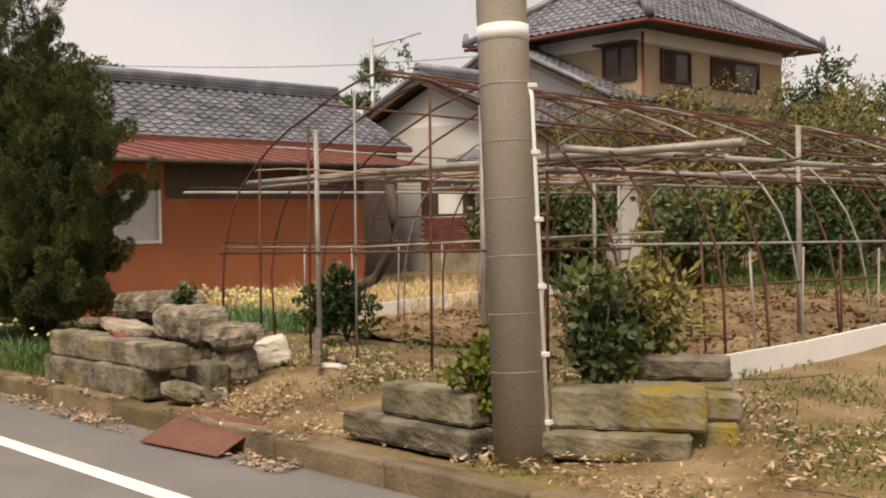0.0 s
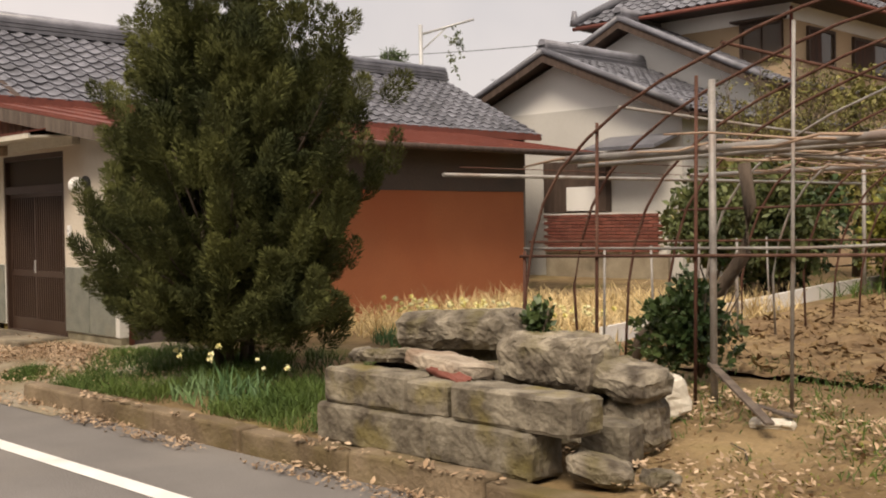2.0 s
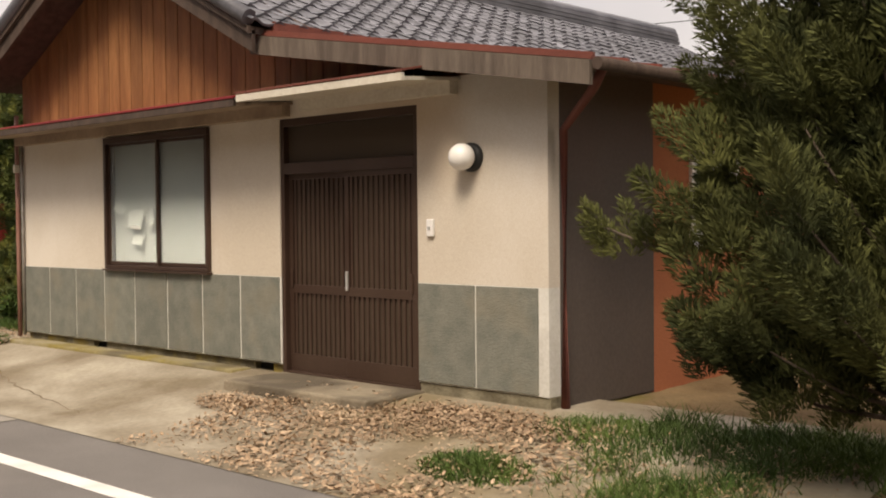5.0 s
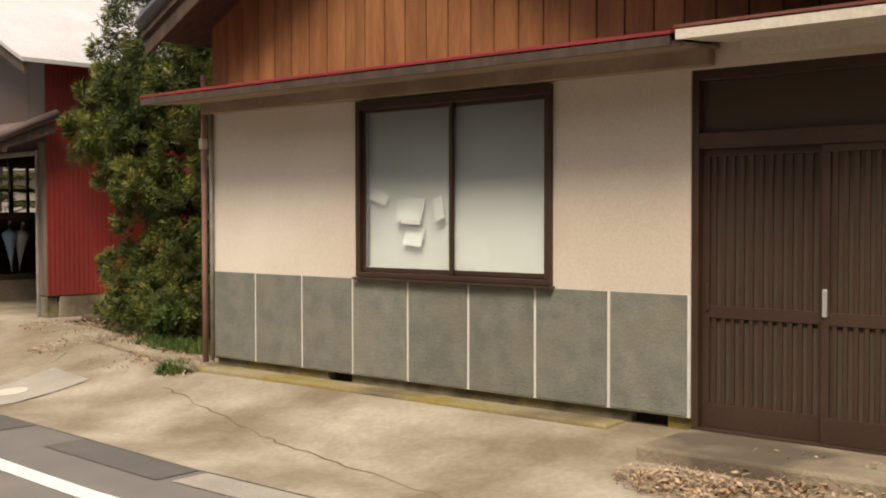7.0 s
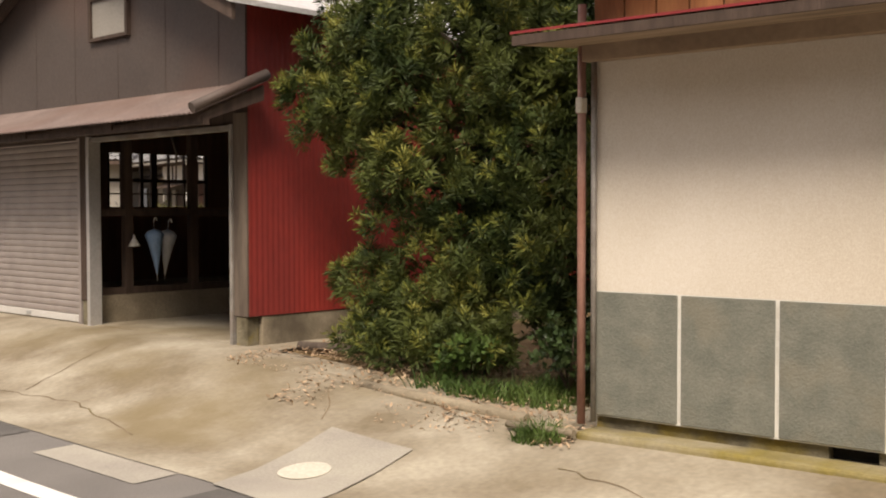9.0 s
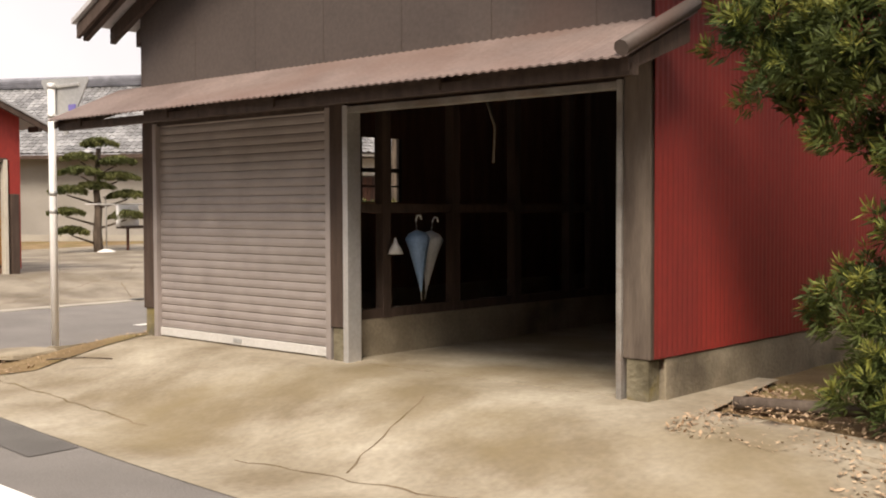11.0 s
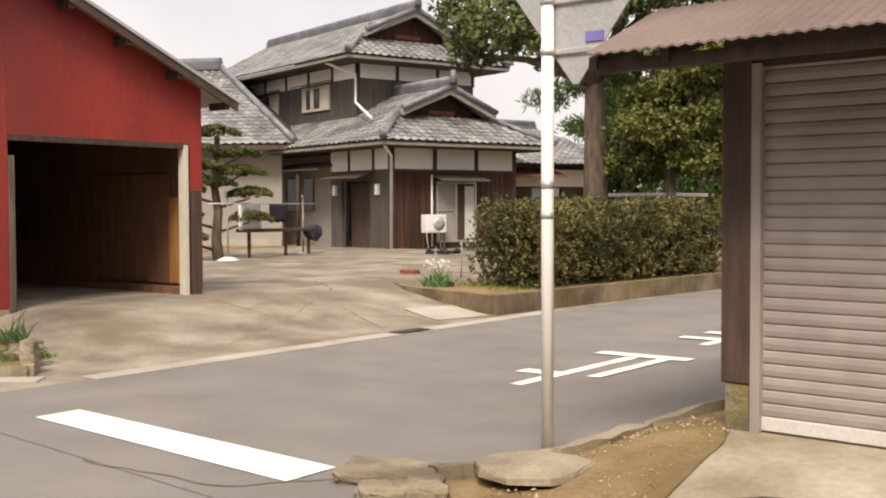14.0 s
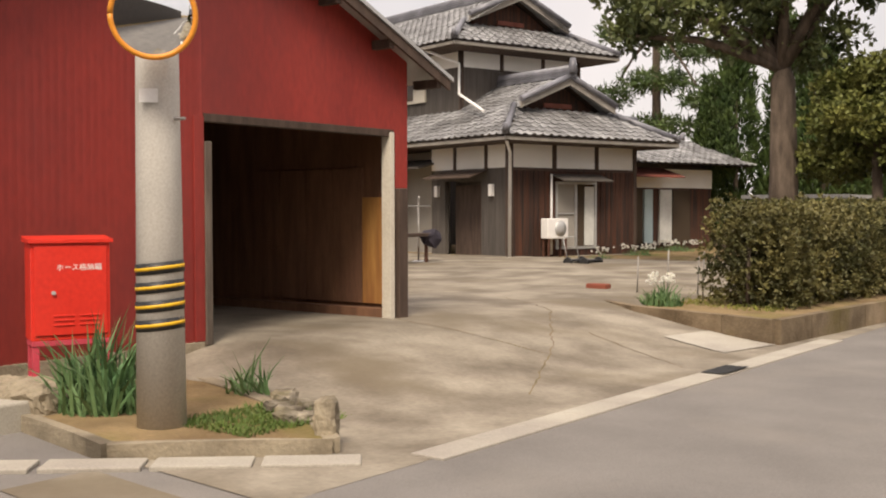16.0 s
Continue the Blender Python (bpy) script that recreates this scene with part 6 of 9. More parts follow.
# leading limbs: azimuth, reach, height of the tip
for k in range(46):
    f = (k + 0.5) / 46
    az = k * 2.39996 + rj.uniform(-0.3, 0.3)
    R = float(np.interp(f, [0, 0.12, 0.4, 0.6, 0.8, 1], [1.45, 1.95, 2.2, 1.5, 0.8, 0.35])) * rj.uniform(0.72, 1.0)
    limbs.append((JC.x + R * math.cos(az) * (0.74 if math.cos(az) < 0 else 1.0), JC.y + 0.55 * R * math.sin(az), 0.75 + 3.35 * f + rj.uniform(-0.1, 0.25)))
limbs += [(-8.0, 4.2, 2.6), (-8.2, 4.1, 3.05), (-8.1, 4.0, 2.2), (-8.6, 4.25, 3.3), (-8.4, 4.1, 1.8), (-11.3, 4.2, 4.45), (-11.0, 4.2, 5.0), (-10.35, 4.2, 5.1), (-9.75, 4.2, 4.6), (-11.55, 4.1, 2.4), (-11.5, 4.1, 3.0), (-11.5, 4.2, 3.6)]
limbs += [(-10.2 + 0.32 * k, 3.65 + 0.12 * (k % 3), 0.85 + 0.16 * (k % 4)) for k in range(-4, 6)]
for tx_, ty_, tz_ in limbs:
    tip = Vector((tx_, ty_, tz_))
    root = Vector((JC.x + 0.2 * (tx_ - JC.x), JC.y + 0.2 * (ty_ - JC.y), 0.25 + 0.40 * tz_))
    part("limb", tube([root, root.lerp(tip, 0.45) - Vector((0, 0, 0.06)), root.lerp(tip, 0.85)], 0.017, None, 5, 0.3), M["bark"], juniper)
    for q in range(9):
        t_ = 0.22 + 0.78 * q / 8
        p = root + (tip - root) * t_
        out = Vector((p.x - JC.x, 0.8 * (p.y - JC.y), 0)).normalized()
        d = out * rj.uniform(0.25, 0.75) + Vector((rj.uniform(-0.45, 0.45), rj.uniform(-0.5, 0.4), rj.uniform(0.5, 1.0)))
        d = d.normalized() * rj.uniform(0.24, 0.46)
        p = p + Vector((rj.uniform(-0.13, 0.13), rj.uniform(-0.13, 0.10), rj.uniform(-0.1, 0.06)))
        shoots.append((p.x, p.y, p.z, d.x, d.y, d.z, rj.uniform(0.085, 0.14)))
part("branch", tube([(-10.3, 4.2, 0.7), (-11.2, 4.15, 1.15), (-11.8, 4.1, 1.42), (-12.3, 4.06, 1.60)], 0.025, None, 7, 0.35), M["bark"], juniper)
for k in range(16):
    x = -11.65 - 0.75 * (k % 8) / 8
    shoots.append((x, 4.08, 1.42 + 0.02 * (k % 5), rj.uniform(-0.25, 0.05), rj.uniform(-0.1, 0.1), rj.uniform(0.12, 0.30), 0.055))
under(new("crown", plumes("crown", M["needle"], shoots, 400000, 0.052, 0.0046, 21)), juniper)
core = [(JC.x + rj.uniform(-1.3, 1.3), 4.2 + rj.uniform(-0.45, 0.45), rj.uniform(0.45, 3.4)) for k in range(270)]
under(new("inner_crown", plumes("inner_crown", M["needle"], [(x, y, z, 0.15 * (x - JC.x), rj.uniform(-0.1, 0.1), 0.32, 0.15) for x, y, z in core if abs(x - JC.x) < 1.5 - 0.32 * max(0.0, z - 2.0)], 130000, 0.065, 0.006, 23)), juniper)

podo = thing("podocarpus_tree", (-23.7, 6.6, 0.3), "leafy podocarpus tree between house and garage", "tree")
b = bmesh.new()
tube([(-23.6, 6.8, 0.2), (-23.7, 6.7, 1.5), (-23.8, 6.6, 3.2), (-23.7, 6.6, 4.6)], 0.12, b, 9, 0.3)
for k in range(9):
    a, z = k * 2.2, 0.9 + k * 0.38
    tube([(-23.7, 6.7, z), (-23.7 + 0.7 * math.cos(a), 6.7 + 0.5 * math.sin(a), z + 0.3), (-23.7 + 1.3 * math.cos(a), 6.7 + 0.9 * math.sin(a), z + 0.45)], 0.04, b, 6, 0.4)
part("trunk", b, M["bark"], podo)
rp = random.Random(79)
tufts = []


def leaf_bough(cx, cy, cz, rx_, rz_, n_):
    """A rounded bough of upright rosettes on its outer side."""
    for _ in range(n_):
        az, el = rp.uniform(0, 6.283), math.asin(rp.uniform(-0.55, 1.0))
        d = Vector((math.cos(az) * math.cos(el), 0.85 * math.sin(az) * math.cos(el) - 0.15, math.sin(el)))
        p = Vector((cx + d.x * rx_, cy + d.y * rx_ * 0.8, cz + d.z * rz_))
        g = (d * 0.9 + Vector((0, 0, 0.75))).normalized() * rp.uniform(0.10, 0.17)
        tufts.append((p.x, p.y, p.z, g.x, g.y, g.z, rp.uniform(0.05, 0.075)))


BOUGHS = ((-25.02, 5.80, 2.72, 0.26, 0.20, 34), (-24.82, 5.75, 2.36, 0.28, 0.18, 34), (-24.62, 5.80, 3.0, 0.34, 0.26, 46), (-24.45, 5.75, 2.55, 0.36, 0.26, 50), (-24.3, 5.8, 2.08, 0.30, 0.22, 40),
          (-24.5, 5.95, 3.45, 0.36, 0.30, 46), (-24.1, 5.8, 3.1, 0.40, 0.30, 52), (-23.85, 5.7, 2.6, 0.36, 0.28, 50), (-23.75, 5.75, 1.95, 0.38, 0.30, 54), (-23.95, 5.8, 1.55, 0.26, 0.20, 32),
          (-24.2, 5.75, 0.52, 0.3, 0.18, 32), (-23.75, 5.7, 0.5, 0.34, 0.2, 34), (-23.2, 5.75, 0.55, 0.36, 0.2, 30), (-24.35, 5.85, 1.02, 0.27, 0.22, 38), (-24.15, 5.9, 0.72, 0.30, 0.22, 38), (-23.7, 5.95, 1.1, 0.34, 0.3, 40), (-24.2, 6.0, 3.9, 0.45, 0.32, 52), (-23.6, 6.0, 3.5, 0.45, 0.36, 52),
          (-23.7, 6.2, 4.4, 0.48, 0.34, 50), (-23.1, 6.1, 4.0, 0.48, 0.36, 50), (-23.2, 6.3, 4.9, 0.5, 0.36, 50), (-22.7, 6.3, 4.5, 0.42, 0.36, 40), (-23.25, 5.9, 3.0, 0.42, 0.34, 46), (-22.75, 5.9, 3.5, 0.42, 0.36, 44),
          (-23.2, 5.95, 2.35, 0.40, 0.32, 42), (-22.6, 5.95, 2.8, 0.42, 0.36, 42), (-22.5, 6.0, 2.0, 0.42, 0.36, 40), (-23.1, 6.0, 1.6, 0.38, 0.30, 34), (-22.3, 6.0, 3.9, 0.36, 0.4, 34), (-22.2, 6.05, 1.3, 0.32, 0.3, 26), (-22.9, 6.1, 0.95, 0.34, 0.26, 30), (-23.6, 5.9, 0.75, 0.36, 0.26, 40), (-23.2, 5.95, 1.15, 0.4, 0.3, 40), (-22.6, 6.0, 0.75, 0.36, 0.26, 30), (-22.5, 5.95, 1.45, 0.4, 0.3, 34), (-23.4, 6.1, 1.55, 0.4, 0.3, 34))
for bo in BOUGHS:
    leaf_bough(*bo)
    part("limb", tube([(-23.7, 6.65, bo[2] - 0.35), ((bo[0] - 23.7) / 2, 6.3, bo[2] - 0.2), (bo[0], bo[1] + 0.1, bo[2])], 0.026, None, 5, 0.4), M["bark"], podo)
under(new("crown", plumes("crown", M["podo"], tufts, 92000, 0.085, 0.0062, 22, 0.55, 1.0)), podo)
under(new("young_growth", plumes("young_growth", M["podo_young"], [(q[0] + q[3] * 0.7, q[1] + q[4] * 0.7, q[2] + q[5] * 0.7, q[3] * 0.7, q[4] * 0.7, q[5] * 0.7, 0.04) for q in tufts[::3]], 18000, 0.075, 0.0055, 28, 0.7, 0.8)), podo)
under(new("inner_crown", leaves("inner_crown", M["podo"], [(q[0], q[1] + 0.22, q[2], q[3] * 0.85, q[3] * 0.6, q[4] * 0.85) for q in BOUGHS] + [(-22.5, 6.6, 1.5, 0.7, 0.4, 1.1), (-22.5, 6.6, 2.9, 0.7, 0.4, 1.0), (-23.4, 6.7, 2.2, 0.7, 0.35, 1.1), (-23.4, 6.7, 3.4, 0.9, 0.4, 1.0)], 7500, 8, 0.10, 0.012, 27, up=0.3, out=0.3, spread=0.8, shell=0.2)), podo)


def shrub(at, r, h, n, seed, material="shrub", label="small glossy evergreen shrub", leaf=0.07, name="shrub", width=0.02, per=7):
    s = thing(name, at, label, "shrub")
    b = bmesh.new()
    rs = random.Random(seed)
    for k in range(6):
        a = rs.uniform(0, 6.28)
        tube([at, (at[0] + 0.3 * r * math.cos(a), at[1] + 0.3 * r * math.sin(a), at[2] + h * 0.4), (at[0] + 0.7 * r * math.cos(a), at[1] + 0.7 * r * math.sin(a), at[2] + h * 0.8)], 0.012, b, 5, 0.4)
    tagged(part("stem_tangle", b, M["bark"], s), kind="stuff")
    bl = [(at[0] + rs.uniform(-0.4, 0.4) * r, at[1] + rs.uniform(-0.4, 0.4) * r, at[2] + h * rs.uniform(0.35, 0.75), r * rs.uniform(0.4, 0.7), r * rs.uniform(0.4, 0.7), h * rs.uniform(0.2, 0.35)) for _ in range(6)]
    under(new("foliage", leaves("foliage", M[material], bl, n, per, leaf, width, seed, up=0.35, out=0.6, spread=0.8, shell=0.3)), s)
    return s


shrub((-1.55, 4.30, 0.3), 0.42, 1.15, 260, 41, "broad", "glossy evergreen shrub behind the utility pole", 0.085, width=0.024)
shrub((-1.45, 4.75, 0.3), 0.4, 1.25, 150, 42, "pale_green", "evergreen shrub with yellowing leaf tips", 0.08, width=0.022)
shrub((-1.95, 3.62, 0.22), 0.24, 0.75, 150, 43, "lime", "pale green weedy shrub beside the pole", 0.07, width=0.02)
shrub((-6.2, 5.9, 0.4), 0.48, 0.85, 420, 44, "shrub", "low dark evergreen shrub by the rubble", 0.07, width=0.02)
shrub((-6.15, 3.9, 0.75), 0.12, 0.4, 60, 45, "shrub", "weed sprouting between the rubble stones", 0.05, "weed")
for k, (x, y, r, h, m_) in enumerate(((-9.5, 13.5, 1.1, 1.8, "shrub"), (-8.2, 15.2, 1.3, 2.2, "lime"), (-10.8, 14.6, 1.2, 2.5, "pale_green"), (-6.2, 16.5, 1.5, 2.6, "broad"), (-4.3, 18.2, 1.6, 2.6, "shrub"), (-9.0, 17.8, 1.6, 3.3, "pale_green"), (-2.0, 20.5, 1.8, 2.5, "broad"), (-7.0, 19.5, 1.8, 3.4, "pale_green"),
                                      (0.5, 22, 2.0, 2.8, "shrub"), (-5.0, 21.5, 1.8, 3.2, "pale_green"), (3, 26, 2.4, 3.4, "broad"), (-11.5, 16.0, 1.1, 2.4, "lime"), (-10.5, 13.1, 0.85, 1.9, "broad"), (-9.2, 12.7, 0.9, 2.1, "broad"), (-7.3, 14.0, 1.0, 2.0, "broad"))):
    shrub((x, y, 0.45), r, h, int(650 * r), 60 + k, m_, {"shrub": "dark evergreen garden bush", "lime": "yellow-green leafy garden bush", "pale_green": "pale budding garden bush with bare twigs", "broad": "tall leafy garden bush"}[m_], 0.12, "garden_bush", 0.035, 6)


# daffodils, grass, straw and leaf litter
def daffodils(area, n, seed, ground=None, name="daffodil_clump", petal="petal"):
    rng = np.random.default_rng(seed)
    x, y, s = area(rng, n)
    v, f = [], []
    for px, py in zip(x, y):
        z = (ground_z(px, py) if ground is None else ground) + rng.uniform(0.30, 0.45)
        d = np.array([rng.normal() * 0.6 + 0.3, -1 + rng.normal() * 0.4, rng.normal() * 0.3])
        d /= np.linalg.norm(d)
        u = np.cross(d, (0, 0, 1))
        u /= np.linalg.norm(u)
        w = np.cross(u, d)
        c = np.array([px, py, z])
        for k in range(6):
            a = k * math.pi / 3
            e = u * math.cos(a) + w * math.sin(a)
            g = u * math.cos(a + 0.45) + w * math.sin(a + 0.45)
            h = u * math.cos(a - 0.45) + w * math.sin(a - 0.45)
            i = len(v)
            v += [c, c + g * 0.018, c + e * 0.035, c + h * 0.018]
            f.append((i, i + 1, i + 2, i + 3))
        i = len(v)
        for k in range(6):
            a = k * math.pi / 3
            e = u * math.cos(a) + w * math.sin(a)
            v += [c + e * 0.012, c + e * 0.016 + d * 0.03]
        for k in range(6):
            a, b_ = i + 2 * k, i + 2 * ((k + 1) % 6)
            f.append((a, b_, b_ + 1, a + 1))
    me = from_arrays("bloom_cluster", v, f, M[petal])
    return me


dz = thing("daffodil_bed", (-9.0, 6.6, 0.4), "clump of yellow daffodils in bloom before the orange wall", "flowers")
under(tagged(new("bloom_cluster", daffodils(disc_area(-9.0, 6.5, 1.5, 0.6), 130, 1)), kind="stuff"), dz)
under(tagged(new("leaf_tuft", blades("leaf_tuft", M["scallion"], disc_area(-9.0, 6.5, 1.6, 0.7), 1500, 0.36, 0.008, 2, 0.25)), kind="stuff"), dz)
dj = thing("daffodils", (-9.6, 3.5, 0.2), "few yellow daffodils under the juniper", "flowers")
under(tagged(new("bloom_cluster", daffodils(disc_area(-9.4, 3.55, 1.0, 0.25), 9, 5)), kind="stuff"), dj)
under(tagged(new("leaf_tuft", blades("leaf_tuft", M["scallion"], disc_area(-9.3, 3.6, 0.7, 0.3), 260, 0.38, 0.008, 6, 0.35)), kind="stuff"), dj)

on_lot = lambda x, y: y > edge_y(x) + 0.22
stuff("straw_grass", blades("straw_grass", M["straw"], rect_area(-13.0, -8.2, 7.2, 11.5, 0.2), 7000, 0.42, 0.006, 7, 0.6), "tall dry straw-coloured grass", "grass")
stuff("grass_under_tree", blades("grass_under_tree", M["grass"], rect_area(-12.4, -7.7, 3.2, 5.0, 0.72), 34000, 0.19, 0.004, 8, 0.55), "green grass below the juniper", "grass")
stuff("lot_weeds", blades("lot_weeds", M["grass"], rect_area(-6.5, 6.0, 4.0, 7.5, 0.50), 14000, 0.09, 0.005, 9, 0.6), "patchy green weeds on the lot", "grass")
stuff("plot_grass", blades("plot_grass", M["grass"], rect_area(-9.0, 4.0, 13.0, 22.0, 0.3), 9000, 0.4, 0.010, 10, 0.5), "green grass beyond the plot", "grass")
stuff("moss_turf", blades("moss_turf", M["lime"], rect_area(-5.0, 6.0, 3.3, 6.0, 0.55), 12000, 0.035, 0.006, 12, 0.8), "yellowish moss and short turf", "grass")
stuff("house_weeds", blades("house_weeds", M["grass"], lambda rng, n: tuple(np.concatenate(t) for t in zip(disc_area(-12.3, 4.5, 0.9, 0.4)(rng, n // 2), disc_area(-13.0, 3.6, 0.45, 0.25)(rng, n // 3), disc_area(-11.6, 3.25, 0.5, 0.15)(rng, n // 6))), 5000, 0.17, 0.005, 13, 0.5), "green weeds before the house", "grass")
stuff("leaf_litter", flakes("leaf_litter", M["dead_leaf"], lambda rng, n: tuple(np.concatenate(t) for t in zip(rect_area(-15.9, -10.8, 2.75, 4.6, 0.35)(rng, n), rect_area(-10.8, -3.0, 2.7, 3.0, 0.6)(rng, n // 4), rect_area(-7, 5, 3.2, 5.5, 0.4)(rng, n), disc_area(-16.1, 3.95, 0.4, 0.2)(rng, n // 8), disc_area(-14.7, 4.0, 1.0, 0.4)(rng, n // 4), disc_area(-13.6, 4.35, 0.8, 0.35)(rng, n // 3))), 11000, 0.026, 14, 0.05), "dry brown leaf litter", "leaves")
stuff("gap_litter", flakes("gap_litter", M["dead_leaf"], lambda rng, n: tuple(np.concatenate(t) for t in zip(rect_area(-25.3, -21.6, 4.9, 6.8, 0.1)(rng, n), rect_area(-24.2, -21.4, 4.4, 5.0, 0.55)(rng, n // 4))), 5000, 0.022, 15, 0.04), "dry leaves between house and garage", "leaves")
stuff("gap_weeds", blades("gap_weeds", M["grass"], lambda rng, n: tuple(np.concatenate(t) for t in zip(rect_area(-23.4, -21.7, 5.2, 6.2, 0.6)(rng, n), disc_area(-21.7, 4.55, 0.2, 0.14)(rng, n // 10))), 4500, 0.2, 0.006, 16, 0.5), "weeds and low growth between the buildings", "grass")
stuff("soil_clods", flakes("soil_clods", M["tilled"], rect_area(-6.0, 6.0, 3.25, 6.4, 0.2), 5000, 0.028, 31, 0.03), "loose clods of brown earth on the lot", "soil")
stuff("plot_clods", flakes("plot_clods", M["tilled"], rect_area(-8.0, -2.0, 6.4, 14.0, 0.1), 9000, 0.055, 33, 0.05), "rough clods of tilled soil in the plot", "soil")
rt_ = random.Random(91)
for k in range(16):
    x, y, a = rt_.uniform(-5.4, 2.5), rt_.uniform(3.6, 6.2), rt_.uniform(0, 3.14)
    ln = rt_.uniform(0.15, 0.45)
    z = ground_z(x, y) + 0.012
    single("fallen_twig", tube([(x, y, z), (x + ln * math.cos(a), y + ln * math.sin(a), z + 0.01), (x + 1.9 * ln * math.cos(a + 0.2), y + 1.9 * ln * math.sin(a + 0.2), z + 0.02)], 0.007, None, 5, 0.6), M["bark"], "dry fallen twig on the bare soil", "twig", "fallen twigs")
shrub((-22.2, 5.7, 0.3), 0.4, 0.6, 200, 46, "shrub", "low weeds at the house corner", 0.05, "weed")
shrub((-23.0, 5.5, 0.3), 0.35, 0.4, 130, 47, "grass", "leafy weeds at the foot of the tree", 0.06, "weed")
for k, (a, c, r) in enumerate((((-25.3, 5.2, 0.33), (-22.0, 4.85, 0.24), 0.045), ((-25.2, 5.75, 0.42), (-24.0, 6.1, 0.42), 0.045), ((-22.0, 4.62, 0.25), (-21.45, 4.58, 0.26), 0.025))):
    single("edging_log", tube([a, ((a[0] + c[0]) / 2, (a[1] + c[1]) / 2, (a[2] + c[2]) / 2), c], r, None, 8), M["post_wood"] if k == 1 else M["old_concrete"], "rounded edging bar along the planting gap", "edging")

# ---- apron details ----
def slab(name, pts, lift, material, label, cat="pavement"):
    b = bmesh.new()
    vs = [b.verts.new((x, y, (ground_z(x, y) if y > edge_y(x) else 0) + lift)) for x, y in pts]
    b.faces.new(vs)
    bmesh.ops.subdivide_edges(b, edges=b.edges[:], cuts=2, use_grid_fill=True) if len(pts) == 4 else None
    for v in b.verts:
        v.co.z = ground_z(v.co.x, v.co.y) + lift
    return single(name, b, material, label, cat, kind="structure")


slab("manhole_slab", ((-23.0, 2.95), (-22.2, 2.85), (-22.36, 4.08), (-23.22, 4.2)), 0.014, M["patch"], "pale square concrete manhole slab")
b = lathe([(0.17, 0), (0.17, 0.004)], (-22.74, 3.47, 0), 24)
for v in b.verts:
    v.co.z += ground_z(v.co.x, v.co.y) + 0.02
single("manhole_lid", b, M["cream_trim"], "round white manhole lid", "manhole", kind="structure")
pm = mat("asphalt_patch", (0.10, 0.093, 0.085), (0.135, 0.125, 0.115), 0.95, scale=2, fine=80)
for k, (x0, x1, d0, d1, m_) in enumerate(((-20.4, -18.9, -0.55, -0.21, "a"), (-22.9, -21.2, -0.6, -0.21, "a"), (-24.7, -23.4, -0.55, -0.22, "p"), (-26.6, -25.4, -0.62, -0.22, "a"), (-18.8, -17.4, -0.50, -0.22, "p"), (-31.6, -30.2, -0.6, -0.2, "p"), (-30.1, -28.9, -0.6, -0.22, "a"),
                                          (-38.9, -37.6, -0.9, -0.3, "y"), (-37.0, -35.8, -1.5, -0.75, "y"))):
    slab("road_patch", ((x0, edge_y(x0) + d0), (x1, edge_y(x1) + d0), (x1, edge_y(x1) + d1), (x0, edge_y(x0) + d1)), 0.006, {"a": pm, "p": M["patch"], "y": M["yard"]}[m_], "worn rectangular repair patch in the roadside")

# ---- garage contents ----
def umbrella(u, v, z, material, label, tilt):
    o = GM @ Vector((u, v, z))
    s = thing("umbrella", tuple(o), label, "umbrella", "umbrellas in the garage")
    m = Matrix.Translation(o) @ pose(0, 0, 0, 0, tilt, 0)
    part("canopy", move(lathe([(0.008, -0.50), (0.025, -0.40), (0.080, -0.14), (0.115, -0.03), (0.075, 0.015), (0.012, 0.04)], (0, 0, 0), 9), m), material, s)
    part("shaft", move(tube([(0, 0, -0.57), (0, 0, 0.08)], 0.005, None, 6), m), M["grey_metal"], s)
    part("handle", move(tube([(0, 0, 0.07), (0, 0, 0.13), (0.02, 0, 0.165), (0.05, 0, 0.165), (0.065, 0, 0.13)], 0.008, None, 7), m), M["white"], s)


umbrella(2.87, 0.82, 1.43, M["umb_blue"], "furled pale blue umbrella hung in the garage", -5)
umbrella(2.87, 1.0, 1.42, M["umb_clear"], "furled clear grey umbrella hung in the garage", 7)
o = GM @ Vector((2.88, 0.56, 1.33))
b = lathe([(0.07, -0.06), (0.05, -0.01), (0.022, 0.03), (0.008, 0.08)], o, 9)
single("sun_hat", b, M["white"], "small white sun hat hung on a stud", "hat")
o1, o2 = GM @ Vector((1.55, 0.2, 2.48)), GM @ Vector((1.5, 0.22, 2.0))
single("hanging_rope", tube([o1, (o1 + o2) / 2 + Vector((0.05, 0, 0.03)), o2], 0.012, None, 6), M["post_wood"], "short rope hanging from the garage lintel", "rope")

# ---- street corner ----
bed = thing("corner_bed", (-32.3, 5.2, 0.2), "small roadside bed edged with broken concrete", "bed", kind="structure")
for k, (a, c) in enumerate((((-32.74, 4.72), (-32.40, 5.35)), ((-32.40, 5.37), (-32.30, 6.4)), ((-32.30, 6.42), (-31.85, 6.78)), ((-32.76, 4.68), (-32.42, 4.22)))):
    z0 = ground_z(a[0], a[1])
    d = Vector((c[0] - a[0], c[1] - a[1], ground_z(*c) - z0))
    s_ = Vector((-d.y, d.x, 0)).normalized() * 0.09
    A_ = Vector((a[0], a[1], z0 - 0.1))
    bb = prism([A_ + s_, A_ - s_, A_ - s_ + Vector((0, 0, 0.19)), A_ + s_ * 0.6 + Vector((0, 0, 0.17))], d)
    bmesh.ops.subdivide_edges(bb, edges=bb.edges[:], cuts=5, use_grid_fill=True)
    for v in bb.verts:
        v.co += noise.noise_vector(v.co * 5) * 0.03
    part("kerb_stone", bb, M["old_concrete"], bed)
b = bmesh.new()
